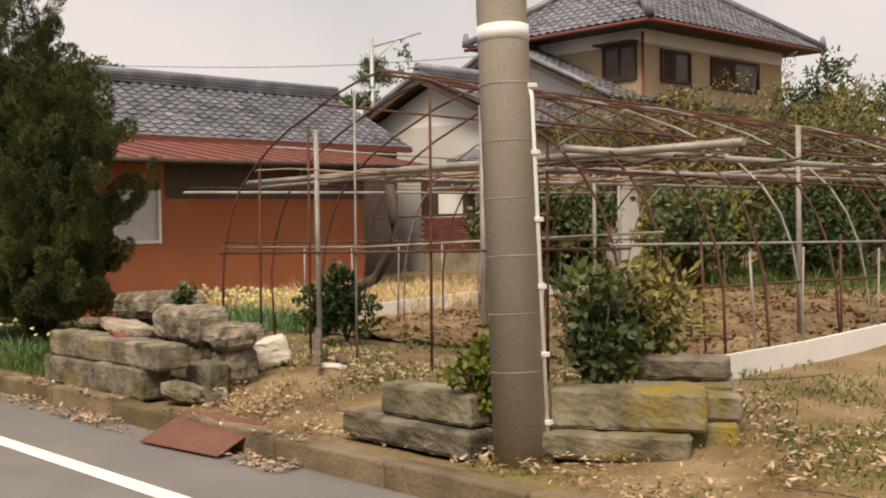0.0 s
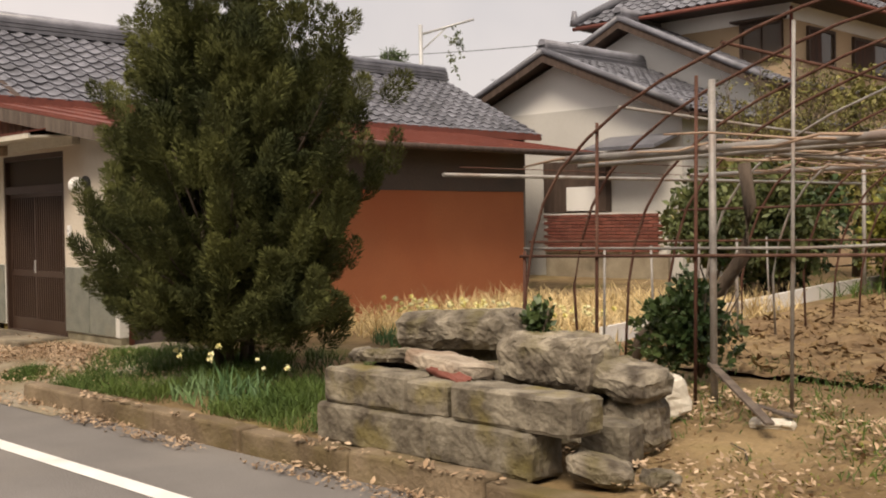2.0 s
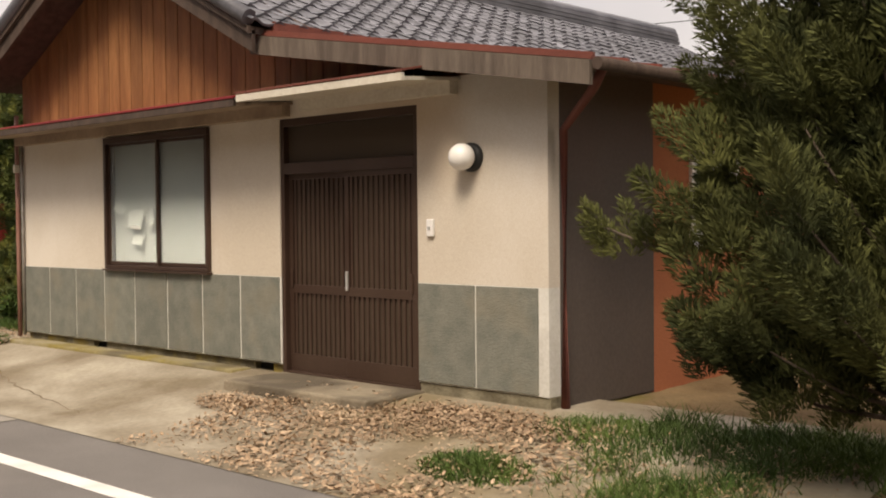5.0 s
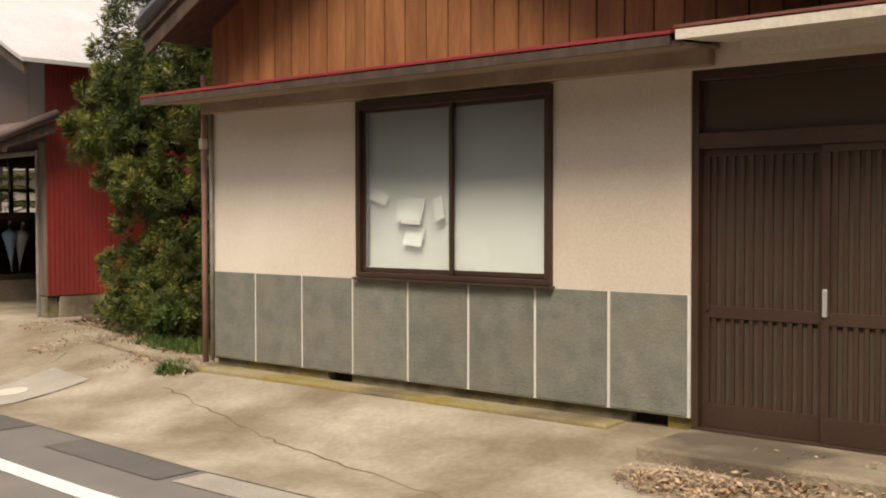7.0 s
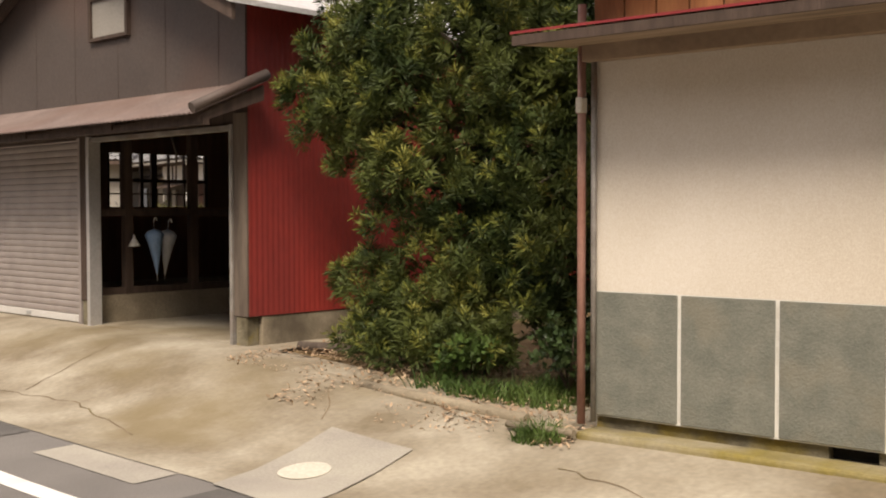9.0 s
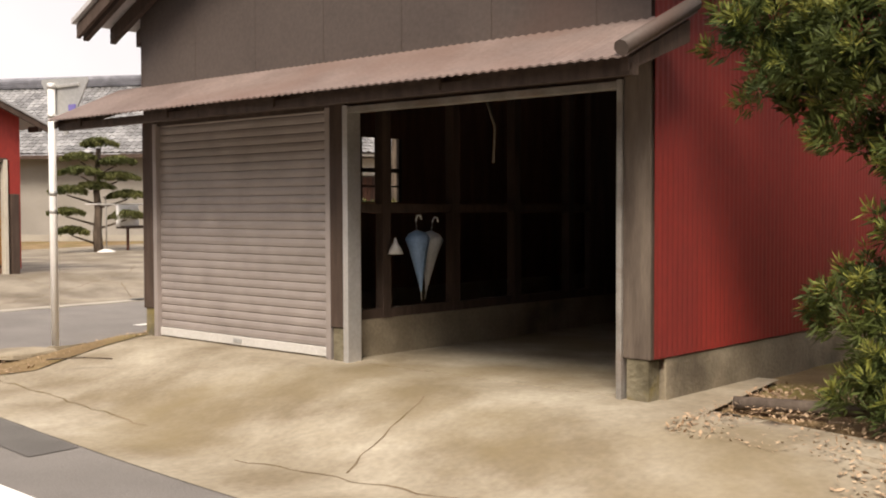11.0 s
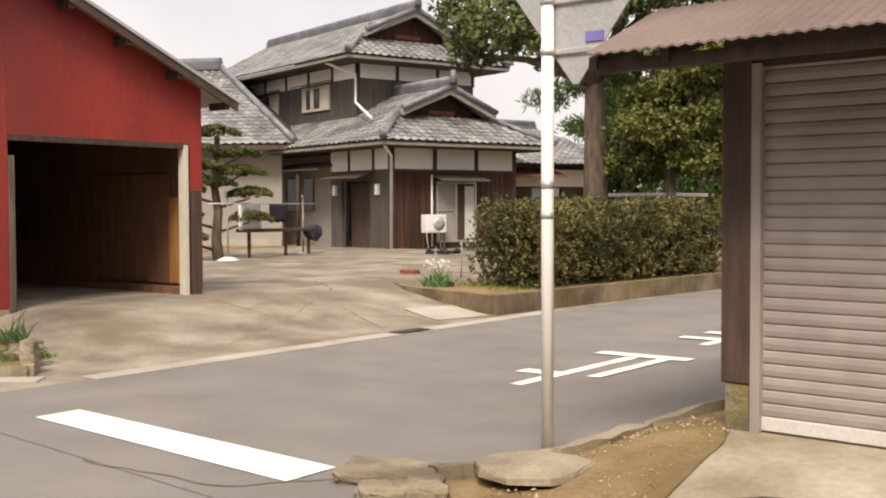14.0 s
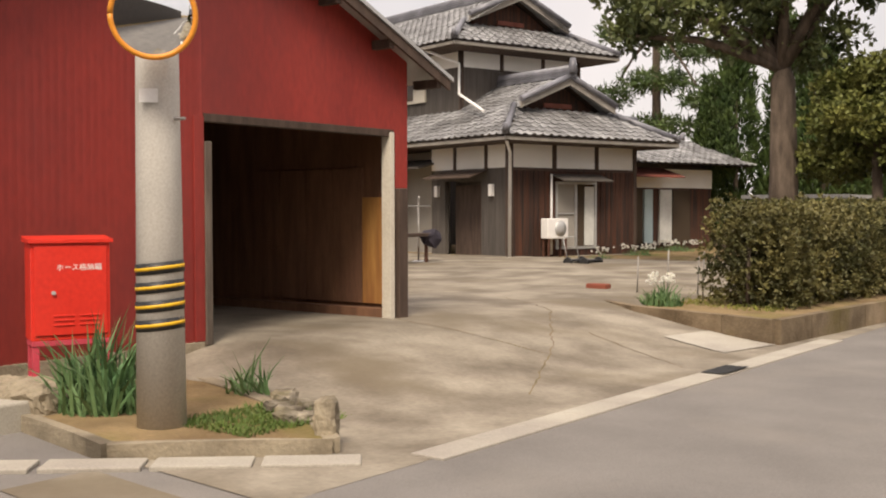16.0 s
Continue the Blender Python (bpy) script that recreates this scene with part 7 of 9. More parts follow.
b.faces.new([b.verts.new((x, y, 0)) for x, y in ((-32.68, 4.68), (-32.38, 4.28), (-31.8, 4.12), (-31.35, 4.6), (-31.4, 5.6), (-31.75, 6.72), (-32.28, 6.4), (-32.38, 5.4))])
bmesh.ops.triangulate(b, faces=b.faces[:])
bmesh.ops.subdivide_edges(b, edges=b.edges[:], cuts=5, use_grid_fill=True)
for v in b.verts:
    v.co.z = ground_z(v.co.x, v.co.y) + 0.016 + 0.008 * noise.noise((v.co.x * 5, v.co.y * 5, 2))
bmesh.ops.recalc_face_normals(b, faces=b.faces)
part("bed_soil", b, M["soil"], bed)
stuff("bed_litter", flakes("bed_litter", M["dead_leaf"], rect_area(-32.3, -31.45, 4.4, 6.5, 0.3), 1300, 0.015, 18, 0.03), "brown litter in the corner bed", "leaves")
stuff("bed_moss", blades("bed_moss", M["lime"], rect_area(-32.35, -31.45, 4.3, 6.6, 0.45), 3000, 0.03, 0.005, 34, 0.8), "patches of yellow moss in the corner bed", "grass")
b = lathe([(0.34, 0), (0.33, 0.035), (0.31, 0.05), (0.15, 0.052)], (-32.25, 4.95, 0.23), 9)
for v in b.verts:
    v.co += Vector((1, 1, 0.25)) * noise.noise(v.co * 6) * 0.11
for f in b.faces:
    f.smooth = False
single("broken_slab", b, M["old_concrete"], "broken round concrete slab in the bed", "slab")
for k, (x, y, rz, dims) in enumerate(((-32.95, 4.62, 24, (0.62, 0.42, 0.075)), (-32.35, 4.08, -36, (0.52, 0.34, 0.05)), (-32.62, 4.30, 50, (0.46, 0.24, 0.10)), (-32.15, 4.28, 12, (0.30, 0.2, 0.06)), (-32.8, 4.32, 40, (0.26, 0.2, 0.05)))):
    block((x, y, ground_z(x, y) - 0.01), rz, dims, 200 + k, M["old_concrete"], "broken concrete fragment at the street corner", (0, 2), 0.02, "concrete_fragment", "broken corner kerb")
single("fallen_twig", tube([(-31.1, 4.55, 0.335), (-30.85, 4.75, 0.352), (-30.55, 4.85, 0.355)], 0.007, None, 5), M["bark"], "thin fallen twig on the concrete", "twig")

sign = thing("stop_sign", (-32.483, 5.503, 0.15), "back of a triangular stop sign on a white post", "road sign")
part("post", tube([(-32.483, 5.503, 0.1), (-32.483, 5.503, 2.95)], 0.038, None, 14), M["white"], sign)
tri = [(-32.74, 3.01), (-31.93, 2.98), (-31.92, 2.94), (-32.30, 2.42), (-32.34, 2.42), (-32.75, 2.97)]
part("plate", prism([(x, 5.555, z) for x, z in tri], (0, 0.012, 0)), M["grey_metal"], sign, "grey back of the sign plate")
for z in (2.9, 2.60):
    part("bracket", box(-32.54, -32.06, 5.535, 5.556, z, z + 0.03, None, 0.003), M["aluminium"], sign)
    part("clamp", tube([(-32.483, 5.503, z - 0.005), (-32.483, 5.503, z + 0.035)], 0.044, None, 14), M["aluminium"], sign)
part("blue_label", box(-32.25, -32.13, 5.545, 5.553, 2.66, 2.72), M["blue_patch"], sign)
part("grey_tape", tube([(-32.483, 5.503, 1.80), (-32.483, 5.503, 1.85)], 0.0395, None, 14), M["grey_metal"], sign)
part("grey_tape", tube([(-32.483, 5.503, 1.62), (-32.483, 5.503, 1.66)], 0.0395, None, 14), M["grey_metal"], sign)

# road paint of the side street
stroke = itertools.count()


def paint(pts, name="stop_marking", label="white painted stop lettering on the street"):
    b, lift = bmesh.new(), 0.010 + 0.0022 * (next(stroke) % 6)
    b.faces.new([b.verts.new((x, y, ground_z(x, y) + lift)) for x, y in pts])
    bmesh.ops.recalc_face_normals(b, faces=b.faces)
    if b.faces[:][0].normal.z < 0:
        bmesh.ops.reverse_faces(b, faces=b.faces)
    return single(name, b, M["paint_white"], label, "road marking", "road letters", "structure")


bl = bmesh.new()
prevv = None
for k in range(13):
    x = -36.24 + (36.24 - 33.38) * k / 12
    y0, y1 = 4.43 - 0.02 * k, 4.80 - 0.017 * k
    pair = [bl.verts.new((x, y0, ground_z(x, y0) + 0.010)), bl.verts.new((x, y1, ground_z(x, y1) + 0.010))]
    if prevv:
        bl.faces.new((prevv[0], pair[0], pair[1], prevv[1]))
    prevv = pair
single("stop_line", bl, M["paint_white"], "broad white stop line across the side street", "road marking", kind="structure")


def bar(x0, y0, x1, y1, w=0.13):
    d = Vector((x1 - x0, y1 - y0, 0)).normalized()
    s_ = Vector((-d.y, d.x, 0)) * w / 2
    paint([(x0 + s_.x, y0 + s_.y), (x1 + s_.x, y1 + s_.y), (x1 - s_.x, y1 - s_.y), (x0 - s_.x, y0 - s_.y)])


bar(-34.20, 7.72, -34.20, 9.85)
bar(-34.27, 8.45, -34.62, 8.45, 0.22)
bar(-33.86, 8.45, -33.86, 9.85)
bar(-34.65, 9.96, -33.62, 9.96, 0.22)
bar(-34.55, 11.7, -33.6, 11.7, 0.2)
bar(-34.50, 12.3, -33.65, 12.3, 0.2)
bar(-34.05, 11.2, -34.05, 13.2)
bar(-34.12, 13.1, -34.5, 12.85, 0.12)
bar(-33.98, 13.2, -33.65, 13.45, 0.12)
bar(-34.5, 14.8, -33.6, 14.8, 0.2)
bar(-34.1, 14.5, -34.1, 16.6)
bar(-33.95, 15.2, -33.7, 16.6)

# yard edge: gutter blocks, grate, drive plate
gut = thing("gutter_edge", (-37.6, 8, 0.15), "row of concrete gutter blocks at the yard edge", "kerb", kind="structure")
y = 5.75
while y < 12.9:
    part("gutter_block", box(-37.62, -37.36, y, y + 0.58, 0.05, 0.178, None, 0.008), M["patch"], gut)
    y += 0.59
for k in range(5):
    x0 = -37.95 - k * 0.5
    bb = box(-0.3, 0.3, -0.13, 0.13, 0, 0.16, None, 0.01)
    move(bb, pose(-37.98 - k * 0.49, 5.24 - k * 0.43, 0.02, 0, 0, 41))
    part("gutter_block", bb, M["patch"], gut)
slab("drain_grate", ((-37.60, 10.0), (-37.36, 10.0), (-37.36, 10.6), (-37.60, 10.6)), 0.032, M["black"], "dark iron drain grate", "grate")
slab("drive_plate", ((-38.9, 11.9), (-38.0, 11.5), (-37.85, 12.6), (-38.75, 13.2)), 0.016, M["patch"], "pale worn concrete plate in the drive")

# ---- corner plot with the mirror pole ----
plot = thing("pole_plot", (-39.4, 5.4, 0.2), "small planted plot edged with concrete", "bed", kind="structure")
ring = [(-38.05, 5.5), (-38.75, 5.97), (-39.9, 6.4), (-40.9, 6.75), (-41.2, 5.5), (-40.4, 4.8), (-39.05, 4.55)]
b = bmesh.new()
b.faces.new([b.verts.new((x, y, 0.25)) for x, y in ring])
bmesh.ops.subdivide_edges(b, edges=b.edges[:], cuts=4, use_grid_fill=True)
bmesh.ops.recalc_face_normals(b, faces=b.faces)
part("plot_soil", b, M["soil"], plot)
for k in range(len(ring)):
    a, c = ring[k], ring[(k + 1) % len(ring)]
    d = Vector((c[0] - a[0], c[1] - a[1], 0))
    s_ = Vector((-d.y, d.x, 0)).normalized() * 0.05
    A_ = Vector((a[0], a[1], 0.08))
    bb = prism([A_ + s_, A_ - s_, A_ - s_ + Vector((0, 0, 0.19)), A_ + s_ + Vector((0, 0, 0.18))], d)
    bmesh.ops.subdivide_edges(bb, edges=bb.edges[:], cuts=2)
    for v in bb.verts:
        v.co += noise.noise_vector(v.co * 4) * 0.02
    part("edging_stone", bb, M["old_concrete"], plot)
block((-38.2, 5.6, 0.22), 30, (0.14, 0.14, 0.26), 51, M["old_concrete"], "short broken concrete stub at the bed corner", (0, 0), 0.02, "concrete_stub_block", "")
for k, (x, y) in enumerate(((-38.7, 5.75), (-38.85, 5.9), (-39.05, 6.0), (-39.2, 6.2), (-38.95, 6.15), (-39.35, 6.35), (-38.6, 5.85))):
    block((x, y, 0.24), k * 40, (0.2, 0.14, 0.08), 60 + k, M["stone"], "pale loose stone in the pole bed", (4, 3), 0.025, "loose_stone", "loose stones")
block((-40.6, 4.95, 0.12), 20, (0.7, 0.5, 0.34), 71, M["old_concrete"], "rough concrete lump at the plot end", (0, 0), 0.04, "concrete_lump_block", "")
stuff("plot_turf", blades("plot_turf", M["grass"], rect_area(-39.3, -38.5, 5.2, 6.1, 0.0), 2600, 0.06, 0.005, 19, 0.6, 0.25), "short green turf round the mirror pole", "grass")
sc = thing("scallion_clump", (-40.0, 5.35, 0.3), "dense clump of tall green onion leaves", "plant")
under(tagged(new("leaf_tuft", blades("leaf_tuft", M["scallion"], disc_area(-40.1, 5.25, 0.35, 0.3), 320, 0.85, 0.014, 20, 0.28, 0.25)), kind="stuff"), sc)
sc2 = thing("scallion_clump", (-39.7, 6.5, 0.3), "small tuft of green onion leaves behind the pole", "plant")
under(tagged(new("leaf_tuft", blades("leaf_tuft", M["scallion"], disc_area(-39.8, 6.4, 0.2, 0.15), 60, 0.5, 0.012, 24, 0.4, 0.25)), kind="stuff"), sc2)

mp_ = thing("mirror_pole", (-39.28, 5.14, 0.28), "pale concrete pole with black and yellow bands", "utility pole")
part("shaft", tube([(-39.28, 5.14, 0.2), (-39.29, 5.14, 2.65), (-39.30, 5.14, 7.5)], 0.165, None, 28, 0.72), M["pole_light"], mp_)
for k in range(4):
    z = 0.90 + k * 0.125
    part("band", tube([(-39.28, 5.14, z), (-39.286, 5.136, z + 0.075)], 0.162, None, 28), M["black"], mp_, "black band")
    part("stripe", tube([(-39.282, 5.139, z + 0.027), (-39.284, 5.1375, z + 0.05)], 0.164, None, 28), M["yellow"], mp_, "yellow stripe")
part("white_plate", move(box(-0.06, 0.06, -0.01, 0.0, 0, 0.09), pose(-39.205, 5.0, 2.40, 0, 0, 51)), M["white"], mp_)
part("step_bolt", tube([(-39.28, 5.14, 2.3), (-39.06, 5.18, 2.3)], 0.012, None, 6), M["pipe"], mp_)
mr = thing("traffic_mirror", (-39.1, 4.85, 2.9), "round convex traffic mirror with orange rim", "traffic mirror")
mpose = look((-38.93, 4.83, 2.91), (-33.5, 0.6, 2.2)) 
b = bmesh.new()
R_, rad = 0.75, 0.258
rings = []
for i in range(9):
    a = math.asin(rad / R_) * i / 8
    rings.append([b.verts.new((R_ * math.sin(a) * math.cos(t), R_ * math.sin(a) * math.sin(t), -(R_ * math.cos(a) - R_) * -1)) for t in [2 * math.pi * k / 40 for k in range(40)]] if i else [b.verts.new((0, 0, 0))])
for k in range(40):
    b.faces.new((rings[0][0], rings[1][k], rings[1][(k + 1) % 40])).smooth = True
for p_, q_ in zip(rings[1:], rings[2:]):
    for k in range(40):
        b.faces.new((p_[k], q_[k], q_[(k + 1) % 40], p_[(k + 1) % 40])).smooth = True
bmesh.ops.recalc_face_normals(b, faces=b.faces)
# the dome bulges along the mirror's own -z
for v in b.verts:
    v.co.z = -(math.sqrt(max(0, R_ * R_ - v.co.x ** 2 - v.co.y ** 2)) - math.sqrt(R_ * R_ - rad * rad))
part("mirror_glass", move(b, mpose), M["mirror"], mr)
b = bmesh.new()
tube([(rad * math.cos(t), rad * math.sin(t), 0) for t in [2 * math.pi * k / 40 for k in range(41)]], 0.018, b, 8)
part("rim", move(b, mpose), M["orange_rim"], mr)
part("back_shell", move(lathe([(0.258, 0.0), (0.235, 0.04), (0.12, 0.07)], (0, 0, 0), 32), mpose), M["orange_rim"], mr)
part("bracket", tube([mpose @ Vector((0, 0, 0.05)), (-39.28, 5.14, 2.88)], 0.025, None, 8), M["grey_metal"], mr)

hb = thing("hose_box", (-40.75, 5.4, 0.5), "bright red fire hose cabinet on legs", "hose cabinet")
hm = pose(-40.58, 5.33, 0, 0, 0, -24)
part("body", move(box(-0.28, 0.0, -0.29, 0.29, 0.72, 1.46, None, 0.008), hm), M["fire_red"], hb)
part("lid", move(prism([(-0.30, -0.31, 1.46), (0.03, -0.31, 1.455), (0.03, -0.31, 1.48), (-0.30, -0.31, 1.505)], (0, 0.62, 0)), hm), M["fire_red"], hb)
hd = part("door", move(box(0.001, 0.014, -0.265, 0.265, 0.76, 1.43, None, 0.004), hm), M["fire_red"], hb)
part("knob", move(tube([(0.012, -0.13, 1.08), (0.035, -0.13, 1.08)], 0.016, None, 10), hm), M["aluminium"], hd, "small metal knob")
for k in range(3):
    for y0 in (-0.13, 0.06):
        part("louvre", move(box(0.012, 0.022, y0, y0 + 0.15, 0.83 + k * 0.035, 0.842 + k * 0.035, None, 0.003), hm), M["fire_red"], hd)
for y0 in (-0.28, 0.23):
    for x0 in (-0.26, -0.06):
        part("leg", move(box(x0, x0 + 0.05, y0, y0 + 0.05, 0.4, 0.72, None, 0.004), hm), M["pink_leg"], hb)
part("stand_frame", move(box(-0.27, 0.0, -0.285, 0.285, 0.68, 0.72, None, 0.004), hm), M["pink_leg"], hb)
cu = bpy.data.curves.new("lettering", "FONT")
cu.body = "ホース格納箱"
cu.size, cu.align_x, cu.extrude = 0.056, "CENTER", 0.001
tob = new("lettering_curve", cu)
me = bpy.data.meshes.new_from_object(tob)
bpy.data.objects.remove(tob)
me.transform(hm @ Matrix.Translation((0.016, 0.06, 1.25)) @ Euler((radians(90), 0, radians(90))).to_matrix().to_4x4())
me.materials.append(M["white"])
under(tagged(new("lettering", me), "white lettering"), hd)
single("door_slab", box(-41.3, -40.3, 3.9, 5.0, 0.05, 0.36, None, 0.02), M["patch"], "pale concrete slab before the blue door", "slab", kind="structure")

# ---- houses behind the lot ----
M["pale_plaster"] = mat("pale_grey_plaster", (0.50, 0.48, 0.44), (0.56, 0.54, 0.50), 0.9, scale=0.8, fine=60)

def gable_house(name, label, xc, half, y0, y1, zb, ze, zr, wall, over=0.5, lower=None):
    """A house with its gable to the road: walls, gable, tiled slopes."""
    h = thing(name, (xc, (y0 + y1) / 2, zb), label, "house")
    b = prism([(xc - half, y0, zb), (xc + half, y0, zb), (xc + half, y0, ze), (xc, y0, zr - 0.12), (xc - half, y0, ze)], (0, 0.15, 0))
    part("gable_wall", b, M[wall], h)
    for s in (1, -1):
        part("side_wall", box(xc + s * half - (0.15 if s > 0 else 0), xc + s * half + (0 if s > 0 else 0.15), y0 + 0.15, y1, zb, ze), M[wall], h)
    if lower:
        part("lower_wall", box(xc - half + 0.9, xc + half + 0.01, y0 - 0.03, y0 + 0.001, zb, lower), M["pale_plaster"], h)
    pitch = (zr - ze) / half
    for s in (1, -1):
        xe, zee = xc + s * (half + over), ze - over * pitch
        part("roof_deck", prism([(xe, y0 - over, zee), (xc, y0 - over, zr), (xc, y0 - over, zr + 0.05), (xe, y0 - over, zee + 0.05)], (0, y1 - y0 + 2 * over, 0)), M["dark_wood"], h)
        ln = math.hypot(half + over, zr - zee)
        tile_roof(h, (xe, y0 - over, zee + 0.06), (0, 1, 0), (xc - xe, 0, zr - zee), int((y1 - y0 + 2 * over) / 0.27), int(ln / 0.235) + 1, M["roof_tile"], inside=lambda a, c: c < ln)
        part("barge_board", prism([(xe, y0 - over - 0.03, zee - 0.13), (xc, y0 - over - 0.03, zr - 0.13), (xc, y0 - over - 0.03, zr), (xe, y0 - over - 0.03, zee)], (0, 0.05, 0)), M["dark_wood"], h)
        part("verge", tube([(xe, y0 - over, zee + 0.12), (xc, y0 - over, zr + 0.12)], 0.07, None, 8), M["roof_tile"], h)
    ridge_bar(h, (xc, y0 - over - 0.05, zr + 0.04), (xc, y1 + over, zr + 0.04), M["roof_tile"], 0.13, 3)
    return h


whA = gable_house("white_storehouse", "white plastered storehouse with dark tiled gable roof", -16.65, 3.1, 17.1, 24.0, 0.45, 3.85, 5.15, "plaster", 0.5, 4.0)
whB = gable_house("white_house_behind", "taller white gabled house behind the storehouse", -16.9, 3.2, 20.2, 26.0, 0.45, 4.75, 6.25, "plaster", 0.55)
# brick-faced porch of the storehouse
br = thing("brick_parapet", (-15.2, 16.9, 0.45), "low dark red brick parapet below the white wall", "brick wall")
bm_ = box(-0.105, 0.105, -0.05, 0.05, 0, 0.058)
bme = bpy.data.meshes.new("brick")
bm_.to_mesh(bme)
bm_.free()
bme.materials.append(M["brick"])
for j in range(11):
    for i in range(13):
        ob = new("brick", bme)
        ob.location = (-16.75 + i * 0.225 + (0.11 if j % 2 else 0), 16.85, 1.0 + j * 0.071)
        under(ob, br)
part("mortar", box(-16.85, -13.75, 16.84, 16.95, 0.96, 1.80), M["grout"], br)
part("footing", box(-16.85, -13.75, 16.86, 16.95, 0.4, 0.96), M["old_concrete"], br)
dk = thing("dark_porch", (-15.6, 16.9, 1.8), "porch with a small roof, its shaded opening a solid dark block", "porch")
# solid dark block stands in for the shade of the porch opening
part("frame", box(-16.9, -15.25, 16.86, 17.08, 1.82, 2.9), M["dark_wood"], dk)
part("white_panel", box(-16.25, -15.45, 16.83, 16.86, 1.85, 2.35), M["plaster"], dk)
part("porch_roof", prism([(-15.3, 16.2, 3.02), (-15.3, 17.1, 3.30), (-15.3, 17.1, 3.37), (-15.3, 16.2, 3.09)], (1.7, 0, 0)), M["roof_tile"], dk)

big = thing("beige_house", (-15, 24, 0.5), "large two-storey beige house with grey hipped tile roof", "house")
BX0, BX1, BY0, BY1, BZE, BZR = -17.9, -13.4, 21.2, 28.0, 6.45, 8.6
part("wall", box(BX0, BX1, BY0, BY1, 0.5, 6.05), M["beige_wall"], big)
part("white_band", box(BX0 - 0.02, BX1 + 0.02, BY0 - 0.02, BY1 + 0.02, 6.05, 6.45), M["plaster"], big)
part("corner_pipe", tube([(BX1 + 0.06, BY0 - 0.06, 6.3), (BX1 + 0.06, BY0 - 0.06, 1.0)], 0.04, None, 8), M["red_roof"], big)
for x0, x1, z0, z1 in ((-14.55, -13.62, 5.22, 5.98), (-17.4, -16.4, 5.2, 5.95)):
    w = new("upper_window")
    w.location = (x0, BY0, z0)
    under(w, big)
    b = bmesh.new()
    for a0, a1, c0, c1 in ((x0 - 0.06, x1 + 0.06, z0 - 0.07, z0), (x0 - 0.06, x1 + 0.06, z1, z1 + 0.07), (x0 - 0.06, x0, z0, z1), (x1, x1 + 0.06, z0, z1), ((x0 + x1) / 2 - 0.02, (x0 + x1) / 2 + 0.02, z0, z1)):
        box(a0, a1, BY0 - 0.08, BY0 + 0.02, c0, c1, b)
    part("window_frame", b, M["dark_wood"], w)
    part("pane", box(x0, x1, BY0 - 0.03, BY0 - 0.02, z0, z1), M["dark_glass"], w)
    part("hood", box(x0 - 0.15, x1 + 0.15, BY0 - 0.35, BY0, z1 + 0.08, z1 + 0.13), M["dark_wood"], w)
for y0, y1 in ((22.0, 23.2), (24.3, 26.6)):
    w = new("east_window")
    w.location = (BX1, y0, 5.2)
    under(w, big)
    b = bmesh.new()
    for a0, a1, c0, c1 in ((y0 - 0.06, y1 + 0.06, 5.13, 5.2), (y0 - 0.06, y1 + 0.06, 5.9, 5.97), (y0 - 0.06, y0, 5.2, 5.9), (y1, y1 + 0.06, 5.2, 5.9)):
        box(BX1 - 0.02, BX1 + 0.08, a0, a1, c0, c1, b)
    part("window_frame", b, M["dark_wood"], w)
    part("pane", box(BX1 + 0.02, BX1 + 0.03, y0, y1, 5.2, 5.9), M["dark_glass"], w)
    part("shutter_slats", box(BX1 + 0.035, BX1 + 0.05, y0, (y0 + y1) / 2, 5.2, 5.9), M["burnt"], w)
ov = 0.85
ex0, ex1, ey0, ey1 = BX0 - ov, BX1 + ov, BY0 - ov, BY1 + ov
hx = (ex0 + ex1) / 2
hw_ = (ex1 - ex0) / 2
ra, rb_ = ey0 + hw_, ey1 - hw_
b = bmesh.new()
P = lambda *p: b.verts.new(p)
for face in (((ex0, ey0, BZE), (ex1, ey0, BZE), (hx, ra, BZR)), ((ex1, ey1, BZE), (ex0, ey1, BZE), (hx, rb_, BZR)), ((ex1, ey0, BZE), (ex1, ey1, BZE), (hx, rb_, BZR), (hx, ra, BZR)), ((ex0, ey1, BZE), (ex0, ey0, BZE), (hx, ra, BZR), (hx, rb_, BZR))):
    b.faces.new([P(*p) for p in face])
b.faces.new([P(*p) for p in ((ex0, ey0, BZE - 0.05), (ex0, ey1, BZE - 0.05), (ex1, ey1, BZE - 0.05), (ex1, ey0, BZE - 0.05))])
part("roof_deck", b, M["dark_wood"], big)
lnf = math.hypot(hw_, BZR - BZE)
cf = hw_ / lnf
nv = int(lnf / 0.235) + 1
tile_roof(big, (ex0, ey0, BZE + 0.02), (1, 0, 0), (0, hw_, BZR - BZE), int(2 * hw_ / 0.27) + 1, nv, M["roof_tile"], inside=lambda a, c: c * cf < a < 2 * hw_ - c * cf)
tile_roof(big, (ex1, ey0, BZE + 0.02), (0, 1, 0), (-hw_, 0, BZR - BZE), int((ey1 - ey0) / 0.27) + 1, nv, M["roof_tile"], inside=lambda a, c: c < lnf and c * cf < a < (ey1 - ey0) - c * cf)
for p_, q_ in (((ex0, ey0, BZE), (hx, ra, BZR)), ((ex1, ey0, BZE), (hx, ra, BZR)), ((ex1, ey1, BZE), (hx, rb_, BZR))):
    part("hip_ridge", tube([(p_[0], p_[1], p_[2] + 0.12), (q_[0], q_[1], q_[2] + 0.14)], 0.11, None, 8), M["roof_tile"], big)
    part("hip_end", tube([(p_[0], p_[1], p_[2] + 0.05), (p_[0], p_[1], p_[2] + 0.42)], 0.12, None, 8, 0.5), M["roof_tile"], big)
